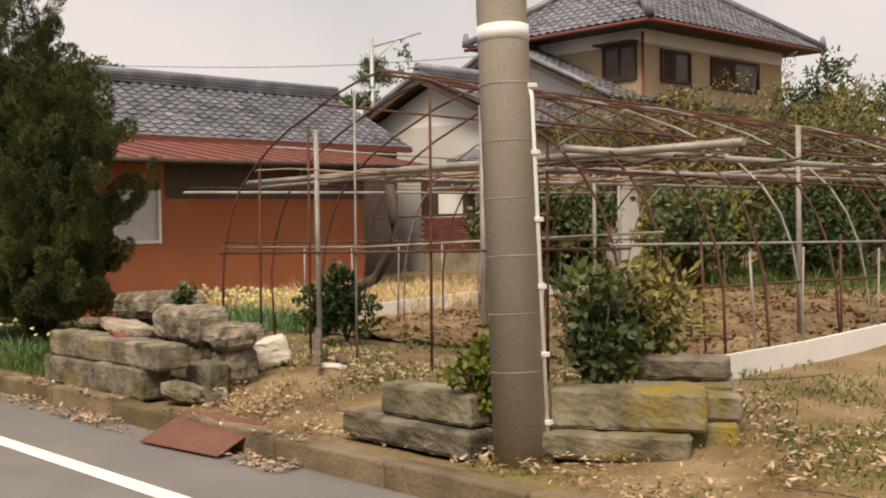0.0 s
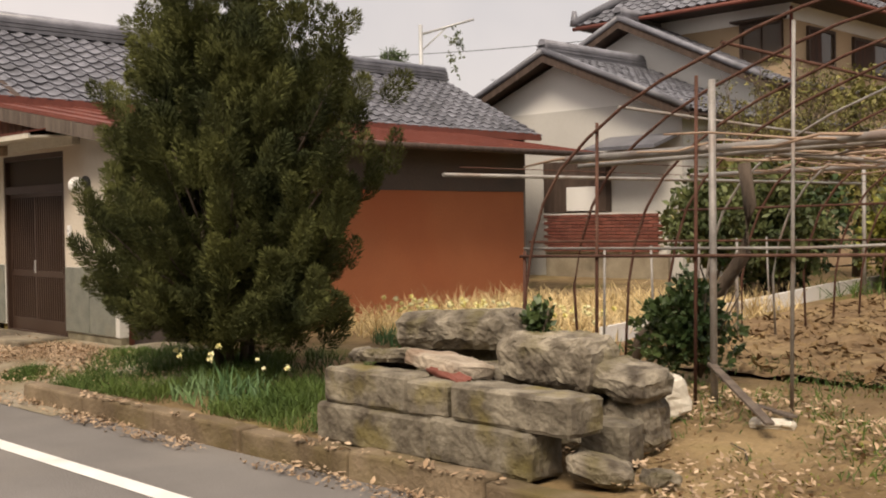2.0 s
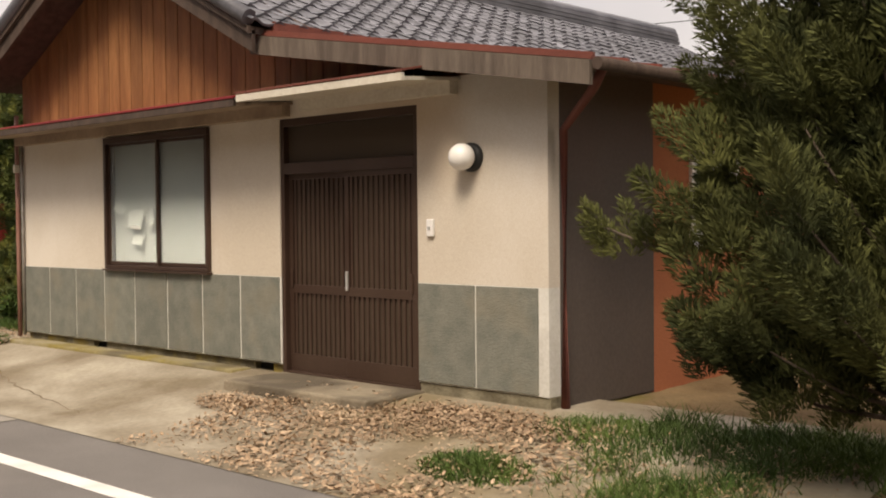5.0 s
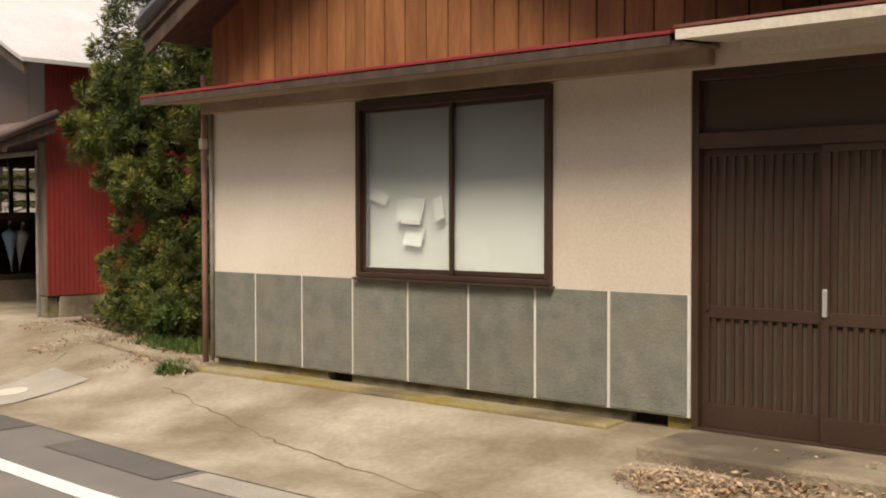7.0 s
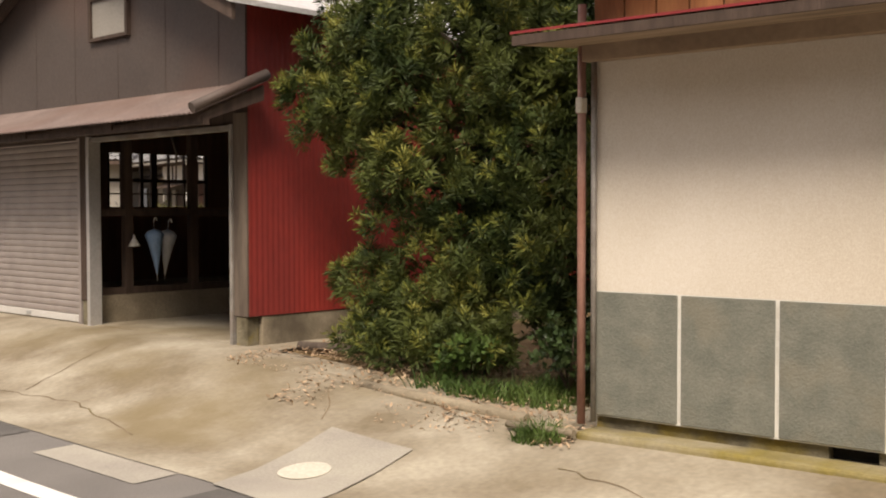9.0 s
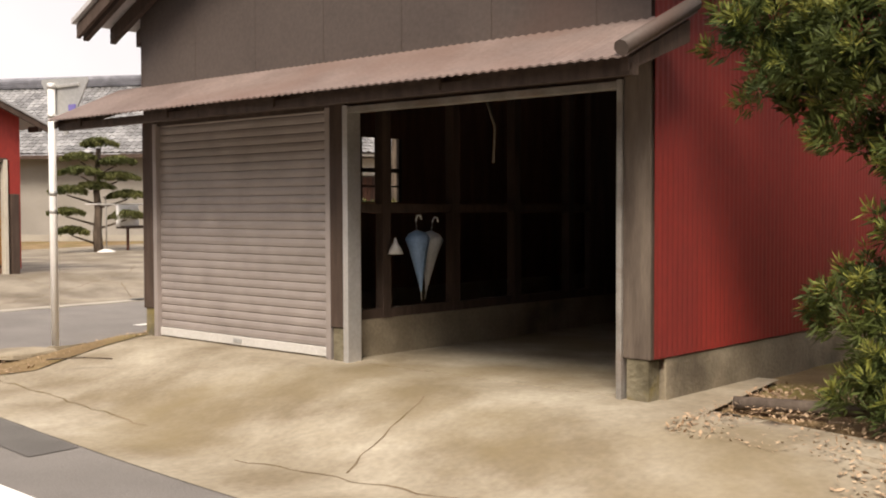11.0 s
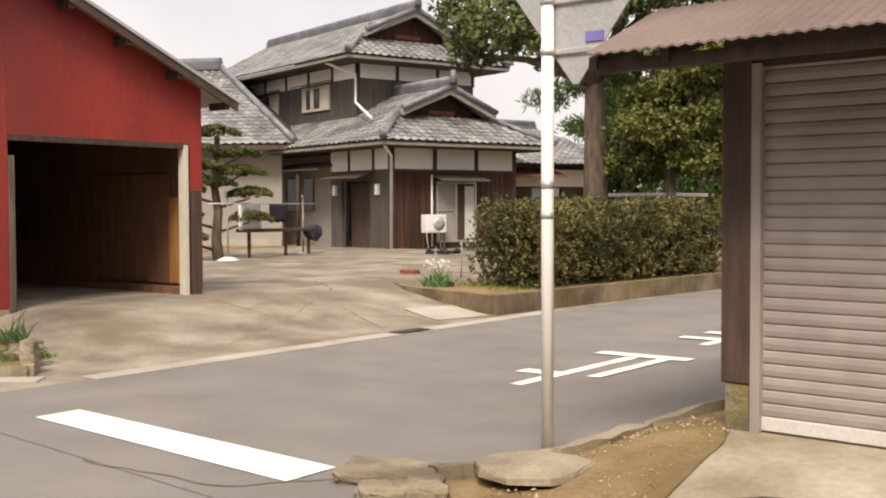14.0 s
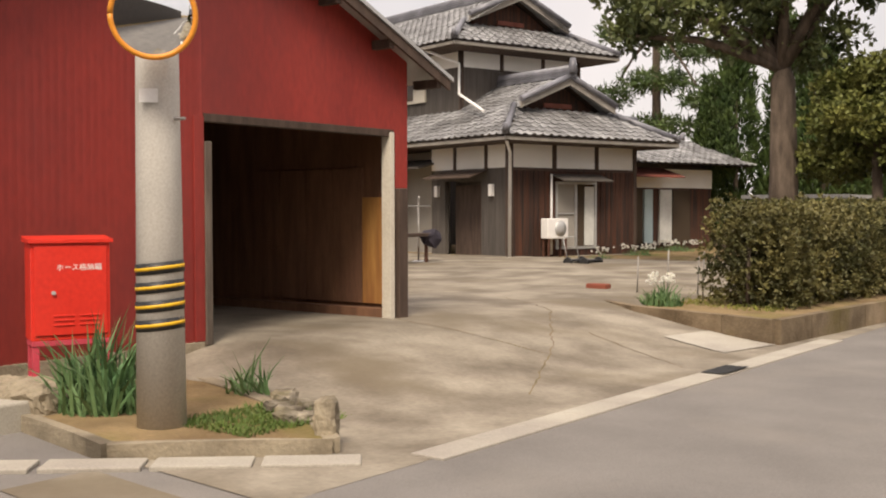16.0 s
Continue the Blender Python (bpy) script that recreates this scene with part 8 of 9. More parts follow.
ridge_bar(big, (hx, ra, BZR), (hx, rb_, BZR), M["roof_tile"], 0.15, 3)
part("gutter", tube([(ex1 + 0.04, ey0, BZE - 0.04), (ex1 + 0.04, ey1, BZE - 0.04)], 0.05, None, 8), M["red_roof"], big)
part("gutter", tube([(ex0, ey0 - 0.04, BZE - 0.04), (ex1, ey0 - 0.04, BZE - 0.04)], 0.05, None, 8), M["red_roof"], big)

far_pole = thing("far_service_pole", (-34.7, 30.4, 0.5), "slim grey service pole with a cross arm", "utility pole")
part("mast", tube([(-34.77, 30.44, 0.4), (-34.77, 30.44, 9.9)], 0.09, None, 8), M["grey_metal"], far_pole)
part("arm", tube([(-34.77, 30.44, 9.5), (-33.0, 31.8, 10.05)], 0.05, None, 8), M["grey_metal"], far_pole)
part("brace", tube([(-34.77, 30.44, 8.8), (-33.9, 31.1, 9.75)], 0.03, None, 8), M["grey_metal"], far_pole)
under(new("ivy", leaves("ivy", M["broad"], [(-33.6, 31.3, 9.0, 0.3, 0.3, 0.7), (-33.4, 31.4, 8.0, 0.2, 0.2, 0.5), (-34.7, 30.4, 7.2, 0.4, 0.3, 0.5)], 40, 5, 0.18, 0.05, 77)), far_pole)
for a, c in (((-60, 30, 11.5), (-25, 44, 10.5)), ((-10, 36, 6.8), (12, 32, 7.6))):
    m_ = [(a[0] + (c[0] - a[0]) * t, a[1] + (c[1] - a[1]) * t, a[2] + (c[2] - a[2]) * t - 0.8 * math.sin(math.pi * t)) for t in [k / 10 for k in range(11)]]
    single("overhead_wire", tube(m_, 0.018, None, 5), M["wire"], "thin overhead wire against the sky", "wire")


# ---- trees and gardens at a distance ----
def broad_tree(at, trunk_r, trunk_h, blobs, n, seed, material, label, name="tree", leaf=0.14, width=0.045, per=7, shell=0.45, limbs=True):
    t = thing(name, at, label, "tree")
    b = bmesh.new()
    x, y, z = at
    tube([(x, y, z - 0.1), (x + 0.05, y, z + trunk_h * 0.4), (x, y + 0.05, z + trunk_h * 0.8), (x + 0.05, y, z + trunk_h)], trunk_r, b, 12, 0.6)
    if limbs:
        for bl in blobs:
            p0 = Vector((x, y, z + trunk_h * 0.85))
            p1 = Vector(bl[:3])
            tube([p0, p0.lerp(p1, 0.5) + Vector((0, 0, 0.2)), p1], trunk_r * 0.42, b, 7, 0.25)
    part("trunk", b, M["bark"], t)
    under(new("crown", leaves("crown", M[material], blobs, n, per, leaf, width, seed, up=0.2, out=0.5, spread=0.9, shell=shell)), t)
    return t


bt = (-40.7, 20.4, 0.4)
rb = random.Random(8)
blobs = [(-40.7 + dx, 20.4 + dy, z, r, r, r * 0.75) for dx, dy, z, r in ((-2.0, -1.0, 5.3, 1.1), (-3.0, -0.4, 5.9, 0.9), (-1.2, 0.5, 6.2, 1.4), (0.3, -0.6, 5.9, 1.3), (1.4, 0.6, 6.0, 1.3), (-0.4, 0.3, 7.6, 1.7), (1.9, -0.2, 7.0, 1.2), (-2.2, 0.8, 7.2, 1.3), (0.5, 0.6, 4.6, 0.9), (-0.7, -0.3, 4.9, 0.9), (-2.6, -1.2, 4.8, 0.5))]
broad_tree(bt, 0.30, 4.6, [(q[0], q[1], q[2] + 0.2, q[3] * 0.86, q[4] * 0.86, q[5] * 0.82) for q in blobs], 4000, 81, "broad", "tall evergreen tree with a thick trunk in the garden", "evergreen_tree", 0.15, 0.04, 7, 0.35)
blobs = [(-39.0 + dx, 20.8 + dy, z, rx_, rx_, 0.42) for dx, dy, z, rx_ in ((-0.9, 0, 2.6, 0.8), (0.5, 0.3, 2.7, 0.9), (-0.3, -0.3, 3.3, 1.0), (0.9, 0.2, 3.5, 0.8), (0.0, 0.3, 4.1, 0.9), (0.9, -0.2, 4.6, 0.7), (-0.6, 0.1, 3.9, 0.7))]
broad_tree((-39.1, 20.7, 0.4), 0.12, 2.8, blobs, 4200, 82, "olive", "yellow-green clipped garden tree in tiers", "garden_tree", 0.10, 0.03, 7, 0.3)
for k, (x, y, h, r) in enumerate(((-47.0, 33.5, 7.0, 1.1), (-45.6, 34.2, 7.4, 1.1), (-44.3, 33.6, 6.4, 1.1), (-48.2, 34.5, 5.6, 0.9), (-43.0, 34.6, 5.6, 1.0))):
    cy_ = thing("cypress_tree", (x, y, 0.4), "dark green cypress with pointed tips", "tree", "cypress row")
    part("trunk", tube([(x, y, 0.3), (x, y, h * 0.5), (x, y, h * 0.9)], 0.1, None, 8, 0.3), M["bark"], cy_)
    rc_ = random.Random(400 + k)
    sp_ = []
    for j in range(70):
        f_, az = (j + 0.5) / 70, j * 2.39996
        rr = r * (1.15 - f_) * rc_.uniform(0.55, 1.0)
        sp_.append((x + rr * math.cos(az), y + rr * math.sin(az), 0.6 + (h - 1.0) * f_, 0.12 * math.cos(az), 0.12 * math.sin(az), rc_.uniform(0.7, 1.1), 0.22))
    under(new("crown", plumes("crown", M["cypress"], sp_, 9000, 0.22, 0.03, 90 + k, 1.0, 0.5)), cy_)
pineb = [(-58 + dx, 50 + dy, z, r, r, 0.5) for dx, dy, z, r in ((0, 0, 8, 2), (1.5, 1, 9.5, 1.8), (-1.5, 0, 10.5, 1.6), (0.5, 0, 12, 1.5), (-0.5, 0.5, 13.2, 1.0), (2.6, 0, 7, 1.3), (-2.6, 0, 7.4, 1.2), (0.3, 0, 5.8, 1.8))]
broad_tree((-58, 50, 0.4), 0.25, 12, pineb, 1300, 97, "cypress", "thin tall pine beyond the roofs", "pine_tree", 0.4, 0.04, 6, 0.2)
for k, (x, y, r, h, m_) in enumerate(((-12, 40, 3.5, 6.5, "broad"), (-4, 42, 3, 6, "broad"), (3, 38, 3, 6.5, "shrub"), (8, 36, 3, 7, "broad"), (-30, 46, 4, 6.5, "broad"), (-22, 44, 3, 7.4, "broad"), (-35, 40, 3, 5.2, "shrub"), (-31, 34, 2.4, 3.6, "broad"), (-28, 30, 2.2, 3.2, "shrub"))):
    bl = [(x + rb.uniform(-0.6, 0.6) * r, y + rb.uniform(-0.6, 0.6) * r, h * rb.uniform(0.35, 0.8), r * 0.55, r * 0.55, h * 0.2) for _ in range(9)]
    broad_tree((x, y, 0.4), 0.2, h * 0.5, bl, 1300, 110 + k, m_, "leafy tree in the distance behind the houses", "background_tree", 0.3, 0.09, 6, 0.3, False)
# trees close behind the vine frame
for k, (x, y, r, h, m_, lab) in enumerate(((-11.2, 19.6, 1.3, 4.6, "pale_green", "budding pale green tree before the beige house"), (-8.8, 20.6, 1.4, 4.4, "pale_green", "budding pale green tree before the beige house"), (-9.6, 22.5, 1.2, 5.2, "shrub", "dark evergreen tree beside the beige house"), (-7.8, 24.0, 1.3, 5.0, "shrub", "dark evergreen tree beside the beige house"),
                                           (-13.0, 18.2, 0.9, 3.4, "lime", "yellow-green spring tree by the storehouse"))):
    bl = [(x + rb.uniform(-0.6, 0.6) * r, y + rb.uniform(-0.5, 0.5) * r, h * rb.uniform(0.4, 0.95), r * 0.5, r * 0.5, h * 0.12) for _ in range(9)]
    broad_tree((x, y, 0.45), 0.09, h * 0.7, bl, 1000, 130 + k, m_, lab, "garden_tree", 0.12, 0.03, 5, 0.15)
def twig_tree(at, h, spread, seed, label):
    """A many-stemmed budding tree: fine bare twigs with small pale leaves."""
    t = thing("budding_tree", at, label, "tree", "budding trees")
    rt = random.Random(seed)
    b, tips = bmesh.new(), []
    for k in range(34):
        a, r1 = rt.uniform(0, 6.283), spread * rt.uniform(0.25, 1.0)
        z1 = h * rt.uniform(0.65, 1.0)
        p1 = Vector((at[0] + r1 * math.cos(a), at[1] + 0.6 * r1 * math.sin(a), at[2] + z1))
        p0 = Vector(at) + Vector((0.15 * math.cos(a), 0.15 * math.sin(a), 0))
        m_ = p0.lerp(p1, 0.5) + Vector((0, 0, 0.12 * h))
        tube([p0, m_, p1], 0.022, b, 4, 0.25)
        for q in range(5):
            u = m_.lerp(p1, q / 5)
            v = u + Vector((rt.uniform(-0.4, 0.4), rt.uniform(-0.3, 0.3), rt.uniform(0.05, 0.5)))
            tube([u, u.lerp(v, 0.5) + Vector((0, 0, 0.05)), v], 0.009, b, 3, 0.4)
            tips.append((u.x, u.y, u.z, v.x - u.x, v.y - u.y, v.z - u.z, 0.14))
    part("twig_mass", b, M["bark"], t)
    under(new("young_leaves", plumes("young_leaves", M["pale_green"], tips, 5200, 0.07, 0.016, seed, 0.6, 0.9)), t)


for k, (x, y, h, sp) in enumerate(((-11.4, 16.6, 4.0, 1.7), (-9.4, 18.6, 4.3, 1.8), (-7.2, 18.2, 3.9, 1.7), (-5.0, 19.6, 3.6, 1.7)
                               )):
    twig_tree((x, y, 0.45), h, sp, 500 + k, "budding pale green tree with fine bare twigs")
for k, (x, y, h, r) in enumerate(((-10.2, 14.2, 1.9, 1.0), (-8.6, 15.6, 2.0, 1.2), (-5.8, 15.6, 1.8, 1.1), (-3.6, 16.4, 2.0, 1.2), (-1.6, 17.6, 2.0, 1.3), (0.4, 18.6, 2.1, 1.3))):
    shrub((x, y, 0.42), r, h, int(520 * r), 240 + k, ("olive", "broad", "shrub")[k % 3], "dense mixed garden bush behind the plot", 0.10, "garden_bush", 0.028, 6)
single("plot_backdrop_wall", box(-12, 8, 29, 29.2, 0.3, 1.6), M["grey_board"], "weathered board fence beyond the gardens", "fence")
dist = thing("distant_shed", (-3, 30, 0.4), "low red-roofed shed beyond the greenhouse", "shed")
part("wall", box(-5.5, 2, 30, 34, 0.3, 3.0), M["post_wood"], dist)
part("roof", prism([(-6, 29.6, 2.9), (-6, 32, 4.0), (-6, 34.4, 2.9), (-6, 34.4, 3.0), (-6, 32, 4.1), (-6, 29.6, 3.0)], (8.5, 0, 0)), M["red_roof"], dist)

# hedge and garden bed by the side street
bed2 = thing("garden_bed", (-39, 16, 0.2), "raised garden bed behind a low mossy concrete wall", "bed", kind="structure")
ringb = [(-37.86, 12.62), (-37.6, 17.0), (-37.2, 21.9), (-39.0, 24), (-43.5, 19.5), (-42.4, 16.1), (-41.7, 14.6), (-40.0, 13.35)]
b = bmesh.new()
b.faces.new([b.verts.new((x, y, 0.40)) for x, y in ringb])
bmesh.ops.triangulate(b, faces=b.faces[:])
bmesh.ops.subdivide_edges(b, edges=b.edges[:], cuts=3, use_grid_fill=True)
bmesh.ops.recalc_face_normals(b, faces=b.faces)
part("bed_soil", b, M["soil"], bed2)
for k, (a, c) in enumerate(((ringb[0], ringb[1]), (ringb[1], ringb[2]), (ringb[7], ringb[0]), (ringb[6], ringb[7]), (ringb[5], ringb[6]), (ringb[4], ringb[5]))):
    d = Vector((c[0] - a[0], c[1] - a[1], 0))
    n_ = max(1, round(d.length / 0.8))
    s_ = Vector((-d.y, d.x, 0)).normalized() * 0.06
    for j in range(n_):
        A_ = Vector((a[0], a[1], 0.05)) + d * (j / n_)
        part("wall_block", prism([A_ + s_, A_ - s_, A_ - s_ + Vector((0, 0, 0.40)), A_ + s_ + Vector((0, 0, 0.40))], d / n_ * 0.985), M["kerb_stone"], bed2)
stuff("bed_turf", blades("bed_turf", M["lime"], rect_area(-42.0, -38.4, 14.0, 19.0, 0.1, lambda x, y: y > 13.6 + (-38 - x) * 0.45), 6000, 0.08, 0.008, 25, 0.6, 0.40), "yellowish short turf in the garden bed", "grass")
hedge = thing("clipped_hedge", (-38.9, 17, 0.4), "long clipped brownish-green hedge", "hedge")
hbl = []
for j in range(30):
    y = 14.6 + j * 0.21
    for i in range(3):
        for kz in range(3):
            hbl.append((-39.10 + i * 0.42 + 0.08 * (j - 15) / 5 + 0.05 * math.sin(j * 2.3 + kz), y, 0.72 + kz * 0.40 + 0.05 * math.sin(j * 1.7 + i * 2), 0.34 + 0.05 * math.sin(j * 3.1 + kz * 2), 0.3, 0.30))
for x, y in ((-39.05, 15.0),):
    for z in (0.75, 1.15, 1.5):
        hbl.append((x, y, z, 0.4, 0.4, 0.32))
under(new("foliage", leaves("foliage", M["hedge"], hbl, 14000, 7, 0.06, 0.018, 26, up=0.1, out=0.7, spread=0.9, shell=0.75)), hedge)
b = bmesh.new()
for j in range(12):
    tube([(-39.0 + 0.02 * j, 14.6 + j * 0.52, 0.35), (-39.0 + 0.02 * j, 14.65 + j * 0.52, 1.3)], 0.03, b, 6)
tagged(part("stem_row", b, M["bark"], hedge), kind="stuff")
single("hedge_core", box(-38.9, -38.5, 14.9, 20.4, 0.6, 1.45, None, 0.15), M["hedge"], "shaded inner mass of the clipped hedge", "hedge")

for k, (x, y, r, h) in enumerate(((-37.6, 22.3, 0.75, 1.7), (-36.9, 24.0, 0.75, 1.75), (-38.4, 23.0, 0.6, 1.5))):
    s = shrub((x, y, 0.4), r, h, 420, 150 + k, "hedge", "rounded garden shrub with red young leaves on top", 0.07, "photinia_shrub", 0.022)
    under(new("red_tip", leaves("red_tip", M["red_leaf"], [(x, y, 0.4 + h * 0.85, r * 0.8, r * 0.8, 0.16)], 220, 6, 0.07, 0.022, 160 + k, up=0.6)), s)
shrub((-38.0, 24.8, 0.4), 0.4, 0.9, 200, 155, "lime", "bright yellow flowering garden shrub", 0.06)
shrub((-36.3, 27.5, 0.4), 0.9, 2.6, 420, 156, "pale_green", "rounded pale garden shrub at the street", 0.08)
for k, (x, y, r) in enumerate(((-37.2, 22.6, 0.55), (-36.7, 23.2, 0.45), (-36.9, 24.6, 0.5))):
    block((x, y, 0.3), k * 50, (r * 1.4, r, 0.7), 170 + k, M["stone"], "large grey garden rock by the street", (0, 0), 0.1, "garden_rock", "garden rocks")
single("street_step", box(-37.0, -35.2, 24.0, 26.0, 0.05, 0.38, None, 0.02), M["patch"], "low pale concrete threshold along the street", "kerb", kind="structure")

rh = thing("grey_house", (-40, 44, 0.4), "grey two-storey house with tiled roofs", "house")
RM = pose(-45.6, 42.0, -0.5, 0, 0, 6)
def rpart(name, bm, material, label=""):
    return part(name, move(bm, RM), material, rh, label)
rpart("upper_wall", box(0, 8, 2, 8, 3.2, 6.4), M["slate_wall"])
rpart("lower_wall", box(-3, 9, 0, 8, 0.3, 3.2), M["grey_board"])
rpart("lower_roof", prism([(-3.8, -1.0, 3.0), (-3.8, 2.1, 4.1), (-3.8, 2.1, 4.25), (-3.8, -1.0, 3.15)], (13.5, 0, 0)), M["roof_tile"])
rpart("upper_roof", prism([(-0.8, 1.0, 6.3), (-0.8, 5, 8.1), (-0.8, 9, 6.3), (-0.8, 9, 6.45), (-0.8, 5, 8.27), (-0.8, 1.0, 6.45)], (9.6, 0, 0)), M["roof_tile"])
rpart("window", box(1.2, 2.6, 1.9, 2.0, 4.6, 5.5, None, 0.02), M["dark_glass"])
rpart("window", box(5.5, 6.6, 1.9, 2.0, 4.6, 5.5, None, 0.02), M["dark_glass"])
rpart("dish", move(lathe([(0.02, 0), (0.25, 0.05), (0.38, 0.14)], (0, 0, 0), 20), pose(5.0, 1.75, 6.0, 70, 0, 0)), M["white"])
rpart("aerial", tube([(1.5, 5, 8.2), (1.5, 5, 11.0)], 0.03, None, 6), M["wire"])
for k in range(2):
    a, c = (-46, 47, 9.4 + k * 0.7), (-22, 40, 7.6 + k * 0.6)
    single("overhead_wire", tube([(a[0] + (c[0] - a[0]) * t, a[1] + (c[1] - a[1]) * t, a[2] + (c[2] - a[2]) * t - 0.6 * math.sin(math.pi * t)) for t in [j / 8 for j in range(9)]], 0.02, None, 5), M["wire"], "thin overhead wire against the sky", "wire")
gs = thing("garden_shed", (-41.8, 24.5, 0.4), "low dark garden shed with a pale sheet roof", "shed")
part("wall", box(-42.6, -41.0, 24.3, 26, 0.3, 1.9), M["dark_wood"], gs)
part("roof", box(-42.9, -40.7, 23.9, 26.2, 1.95, 2.03), M["grey_metal"], gs)

# clipped pine, laundry, farmyard things
nz = 0.45
pine = thing("clipped_pine", (-48.6, 16.9, nz), "cloud-pruned garden pine with flat pads", "tree")
part("trunk", tube([(-48.6, 16.9, nz), (-48.75, 16.95, 1.0), (-48.6, 16.9, 1.6), (-48.85, 17.0, 2.2), (-48.85, 17.1, 3.35)], 0.14, None, 9, 0.5), M["bark"], pine)
pads = [(-48.85, 17.1, 3.42, 0.50, 0.42, 0.15), (-49.2, 16.75, 3.02, 0.50, 0.45, 0.15), (-48.5, 17.45, 2.92, 0.50, 0.45, 0.15), (-48.9, 16.55, 2.62, 0.62, 0.5, 0.15), (-48.5, 17.45, 2.48, 0.62, 0.5, 0.15), (-49.1, 16.25, 2.10, 0.50, 0.45, 0.14), (-48.4, 17.7, 1.98, 0.55, 0.45, 0.15), (-48.8, 16.9, 2.22, 0.5, 0.5, 0.14), (-49.1, 16.2, 1.52, 0.46, 0.42, 0.13), (-48.3, 17.6, 1.42, 0.5, 0.42, 0.14), (-49.0, 16.3, 1.0, 0.42, 0.38, 0.13)]
for k, pd in enumerate(pads):
    rn_ = random.Random(600 + k)
    sp_ = []
    for j in range(70):
        a_, q_ = rn_.uniform(0, 6.283), math.sqrt(rn_.random())
        sp_.append((pd[0] + pd[3] * q_ * math.cos(a_), pd[1] + pd[4] * q_ * math.sin(a_), pd[2] - 0.05 + pd[5] * (1 - q_ * q_), 0.05 * math.cos(a_), 0.05 * math.sin(a_), 0.10, 0.06))
    under(new("foliage_pad", plumes("foliage_pad", M["pine_needle"], sp_, 4200, 0.075, 0.012, 180 + k, 0.7, 0.9)), pine)
    part("limb", tube([(-48.75, 16.95, pd[2] - 0.3), (pd[0], pd[1], pd[2] - 0.05)], 0.04, None, 6, 0.5), M["bark"], pine)
ls = thing("laundry_stand", (-49.0, 18.4, nz), "metal laundry poles on concrete feet", "laundry stand")
ends = ((-48.3, 16.5), (-49.0, 20.45))
for x, y in ((-48.4, 17.0), (-48.95, 20.0)):
    part("pole", tube([(x, y, nz), (x, y, 1.95)], 0.022, None, 8), M["pipe"], ls)
    part("hook", tube([(x, y, 1.9), (x + 0.1, y - 0.12, 2.02), (x + 0.22, y - 0.25, 1.98)], 0.018, None, 6), M["pipe"], ls)
    part("foot", lathe([(0.26, 0), (0.25, 0.06), (0.08, 0.12)], (x, y, nz), 14), M["white"], ls)
part("rail", tube([(-48.15, 16.2, 1.80), (-49.0, 20.5, 1.80)], 0.016, None, 8), M["aluminium"], ls)


def cloth(y0, y1, drop, material, label, name):
    b = bmesh.new()
    rows = []
    fx = lambda y: -48.15 - (y - 16.2) * 0.198
    for i in range(9):
        y = y0 + (y1 - y0) * i / 8
        rows.append([b.verts.new((fx(y) + 0.03 * math.sin(i * 1.7) * j / 5, y, 1.81 - drop * j / 5 - 0.02 * math.sin(i * 2.1) * (j == 5))) for j in range(6)])
    for p_, q_ in zip(rows, rows[1:]):
        for j in range(5):
            b.faces.new((p_[j], q_[j], q_[j + 1], p_[j + 1])).smooth = True
    ex = bmesh.ops.extrude_face_region(b, geom=b.faces[:])
    for v in ex["geom"]:
        if isinstance(v, bmesh.types.BMVert):
            v.co.x += 0.012
    single(name, b, material, label, "laundry", "laundry on the pole")


cloth(17.3, 18.15, 0.62, M["cloth_white"], "white towel hung on the laundry pole", "towel")
cloth(18.5, 19.2, 0.46, M["cloth_dark"], "dark cloth hung on the laundry pole", "cloth")
rk = thing("plank_rack", (-48.6, 18.6, nz), "low rusty rack with a dark jacket draped over it", "rack")
part("top", box(-48.8, -48.4, 17.6, 20.0, 1.12, 1.2, None, 0.01), M["dark_wood"], rk)
for y in (17.8, 19.0, 19.8):
    part("leg", box(-48.62, -48.56, y, y + 0.06, nz, 1.12), M["rust"], rk)
b = bmesh.new()
bmesh.ops.create_icosphere(b, subdivisions=3, radius=0.26, matrix=pose(-48.5, 19.9, 1.08) @ Matrix.Diagonal((0.7, 1, 0.9, 1)))
for v in b.verts:
    v.co += noise.noise_vector(v.co * 5) * 0.1
single("draped_jacket", b, M["cloth_dark"], "dark jacket draped on the rack end", "jacket")
ac = thing("outdoor_unit", (-48.2, 24.6, 0.5), "white air-conditioner unit on a steel stand", "air conditioner")
am_ = pose(-47.63, 23.73, 0, 0, 0, -16.5)
part("case", move(box(-0.13, 0.13, -0.34, 0.34, 1.0, 1.5, None, 0.02), am_), M["white"], ac)
part("fan_grille", move(lathe([(0.19, 0), (0.19, 0.012), (0.05, 0.02)], (0, 0, 0), 24), am_ @ pose(0.13, 0.08, 1.25, 0, 90, 0)), M["grey_metal"], ac)
for x in (-0.1, 0.1):
    for y in (-0.28, 0.28):
        part("leg", move(box(x - 0.02, x + 0.02, y - 0.02, y + 0.02, 0.4, 1.0), am_), M["rust"], ac)
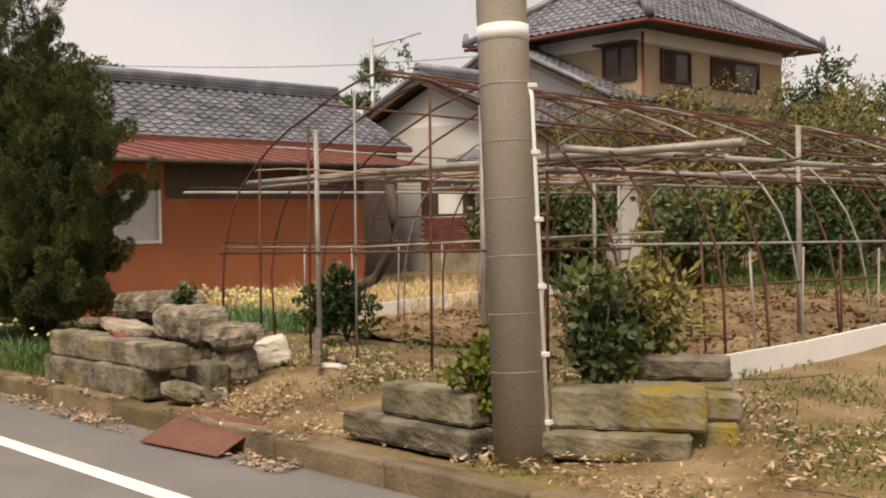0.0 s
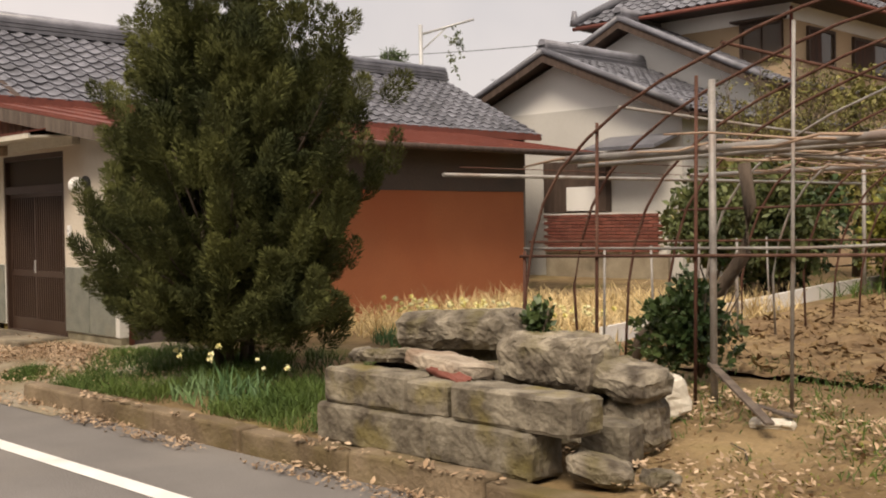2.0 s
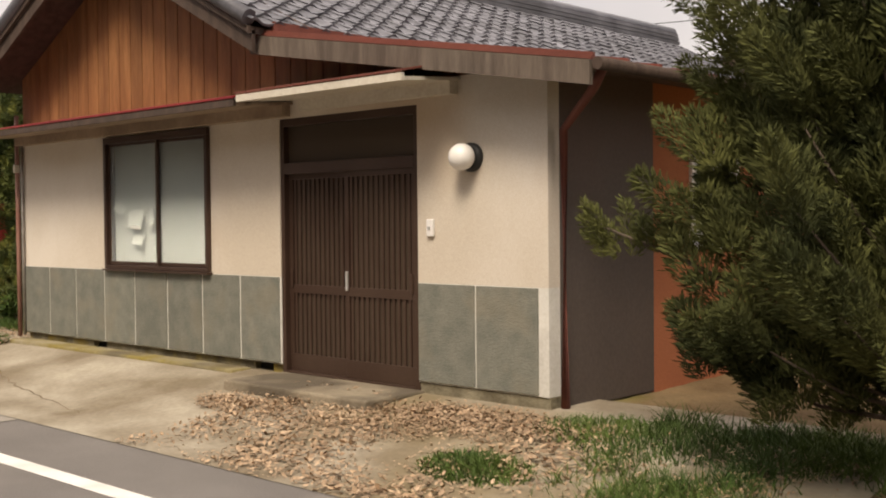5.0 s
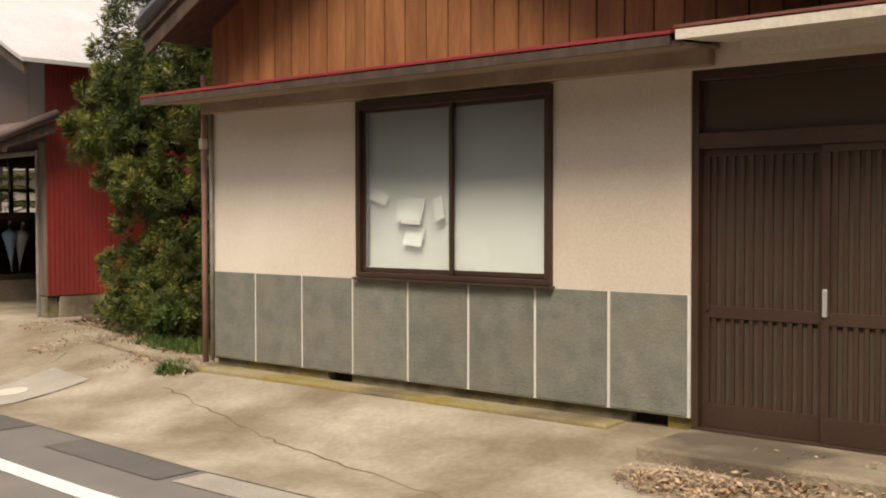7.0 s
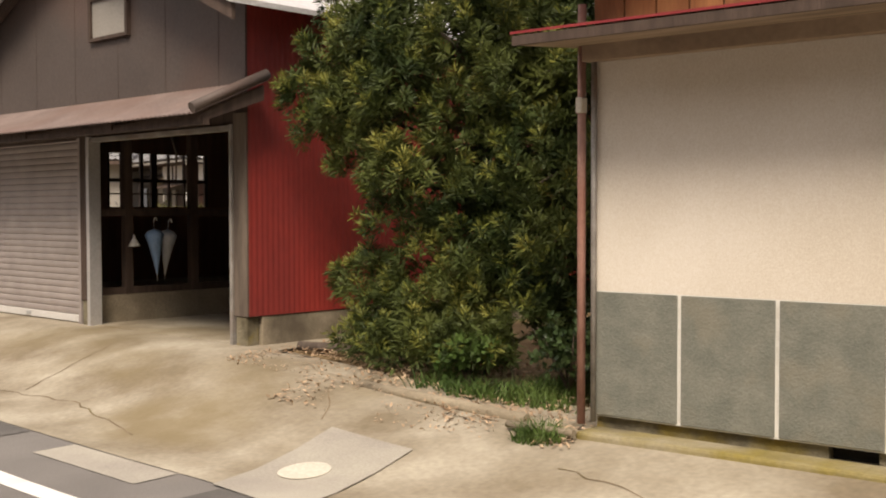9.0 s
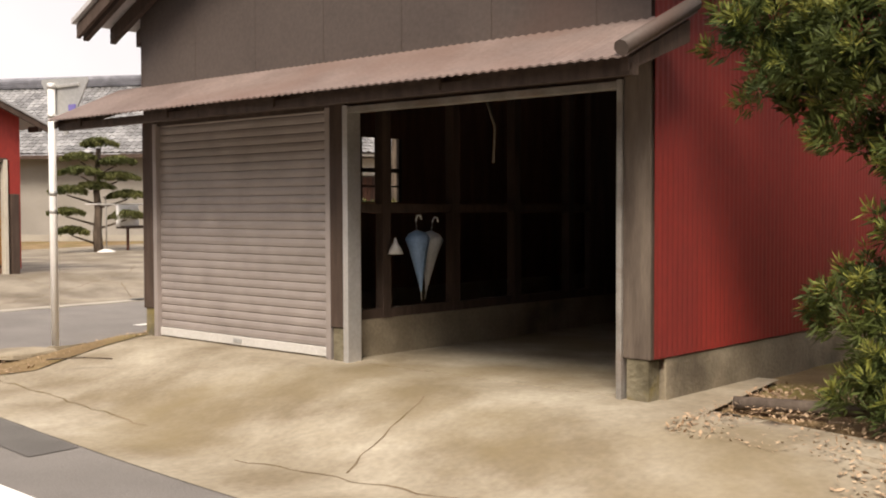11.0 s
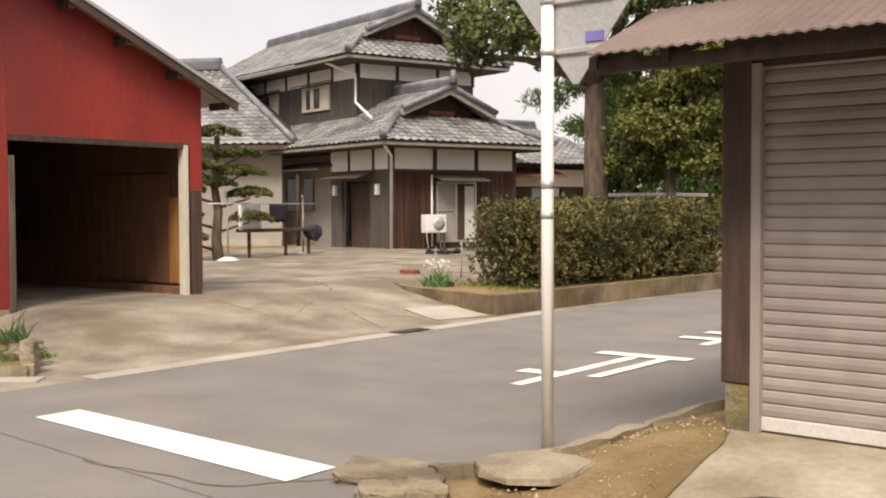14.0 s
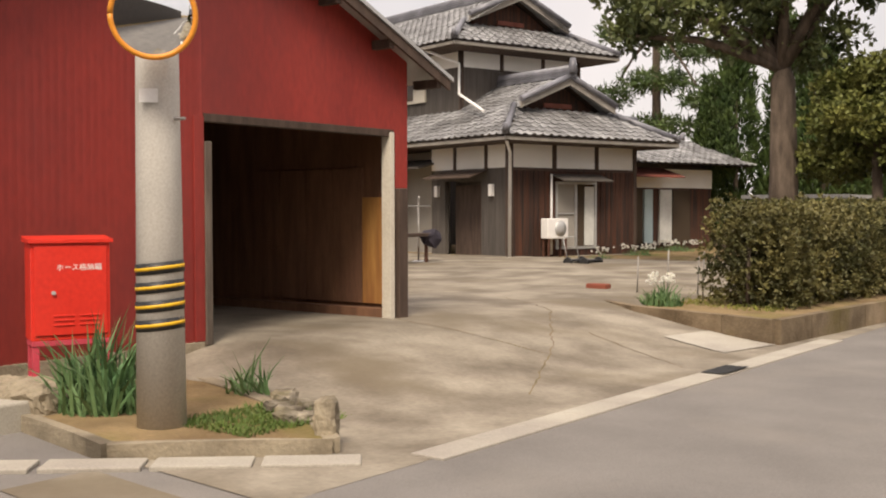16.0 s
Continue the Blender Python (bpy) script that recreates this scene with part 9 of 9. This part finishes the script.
ct = thing("hand_cart", (-45.4, 21.2, 0.45), "small black-wheeled garden cart with a handle", "cart")
part("deck", box(-45.65, -45.05, 20.9, 21.5, 0.60, 0.64, None, 0.01), M["black"], ct)
for x in (-45.55, -45.15):
    for y in (20.9, 21.5):
        part("wheel", move(lathe([(0.10, -0.03), (0.115, -0.02), (0.115, 0.02), (0.10, 0.03)], (0, 0, 0), 16), pose(x, y, 0.575, 90)), M["black"], ct)
part("handle", tube([(-45.6, 20.95, 0.62), (-45.7, 20.95, 1.12), (-45.7, 21.45, 1.12), (-45.6, 21.45, 0.62)], 0.014, None, 7), M["grey_metal"], ct)
single("planter_tray", box(-42.0, -41.65, 15.5, 15.7, 0.44, 0.55, None, 0.02), M["terracotta"], "low terracotta planter tray on the yard", "planter")
for k, (x, y, r, n_) in enumerate(((-40.0, 14.1, 0.28, 26), (-46.5, 26.0, 0.5, 40), (-47.2, 29.5, 0.9, 70), (-46.0, 23.2, 0.3, 15))):
    s = thing("narcissus_clump", (x, y, 0.4), "clump of white narcissus with green leaves", "flowers")
    under(tagged(new("leaf_tuft", blades("leaf_tuft", M["scallion"], disc_area(x, y, r, r * 0.8), int(700 * r), 0.42, 0.012, 200 + k, 0.35, 0.4)), kind="stuff"), s)
    under(tagged(new("bloom_cluster", daffodils(disc_area(x, y, r, r * 0.8), n_, 210 + k, 0.4, "n", "white_petal")), kind="stuff"), s)
for k in range(6):
    single("garden_stake", tube([(-41.0 + k * 0.35, 15.3 + 0.3 * (k % 3), 0.38), (-40.98 + k * 0.35, 15.3 + 0.3 * (k % 3), 1.0 + 0.1 * (k % 2))], 0.012, None, 6), M["pipe"], "thin pale garden stake in the bed", "stake", "garden stakes")
single("house_terrace", box(-47.6, -44.0, 22.3, 33, 0.1, 0.46, None, 0.02), M["patch"], "low concrete terrace before the farmhouse", "terrace", kind="structure")
shrub((-45.3, 32.0, 0.46), 0.6, 0.9, 220, 220, "shrub", "dark potted evergreen by the farmhouse wing", 0.07)
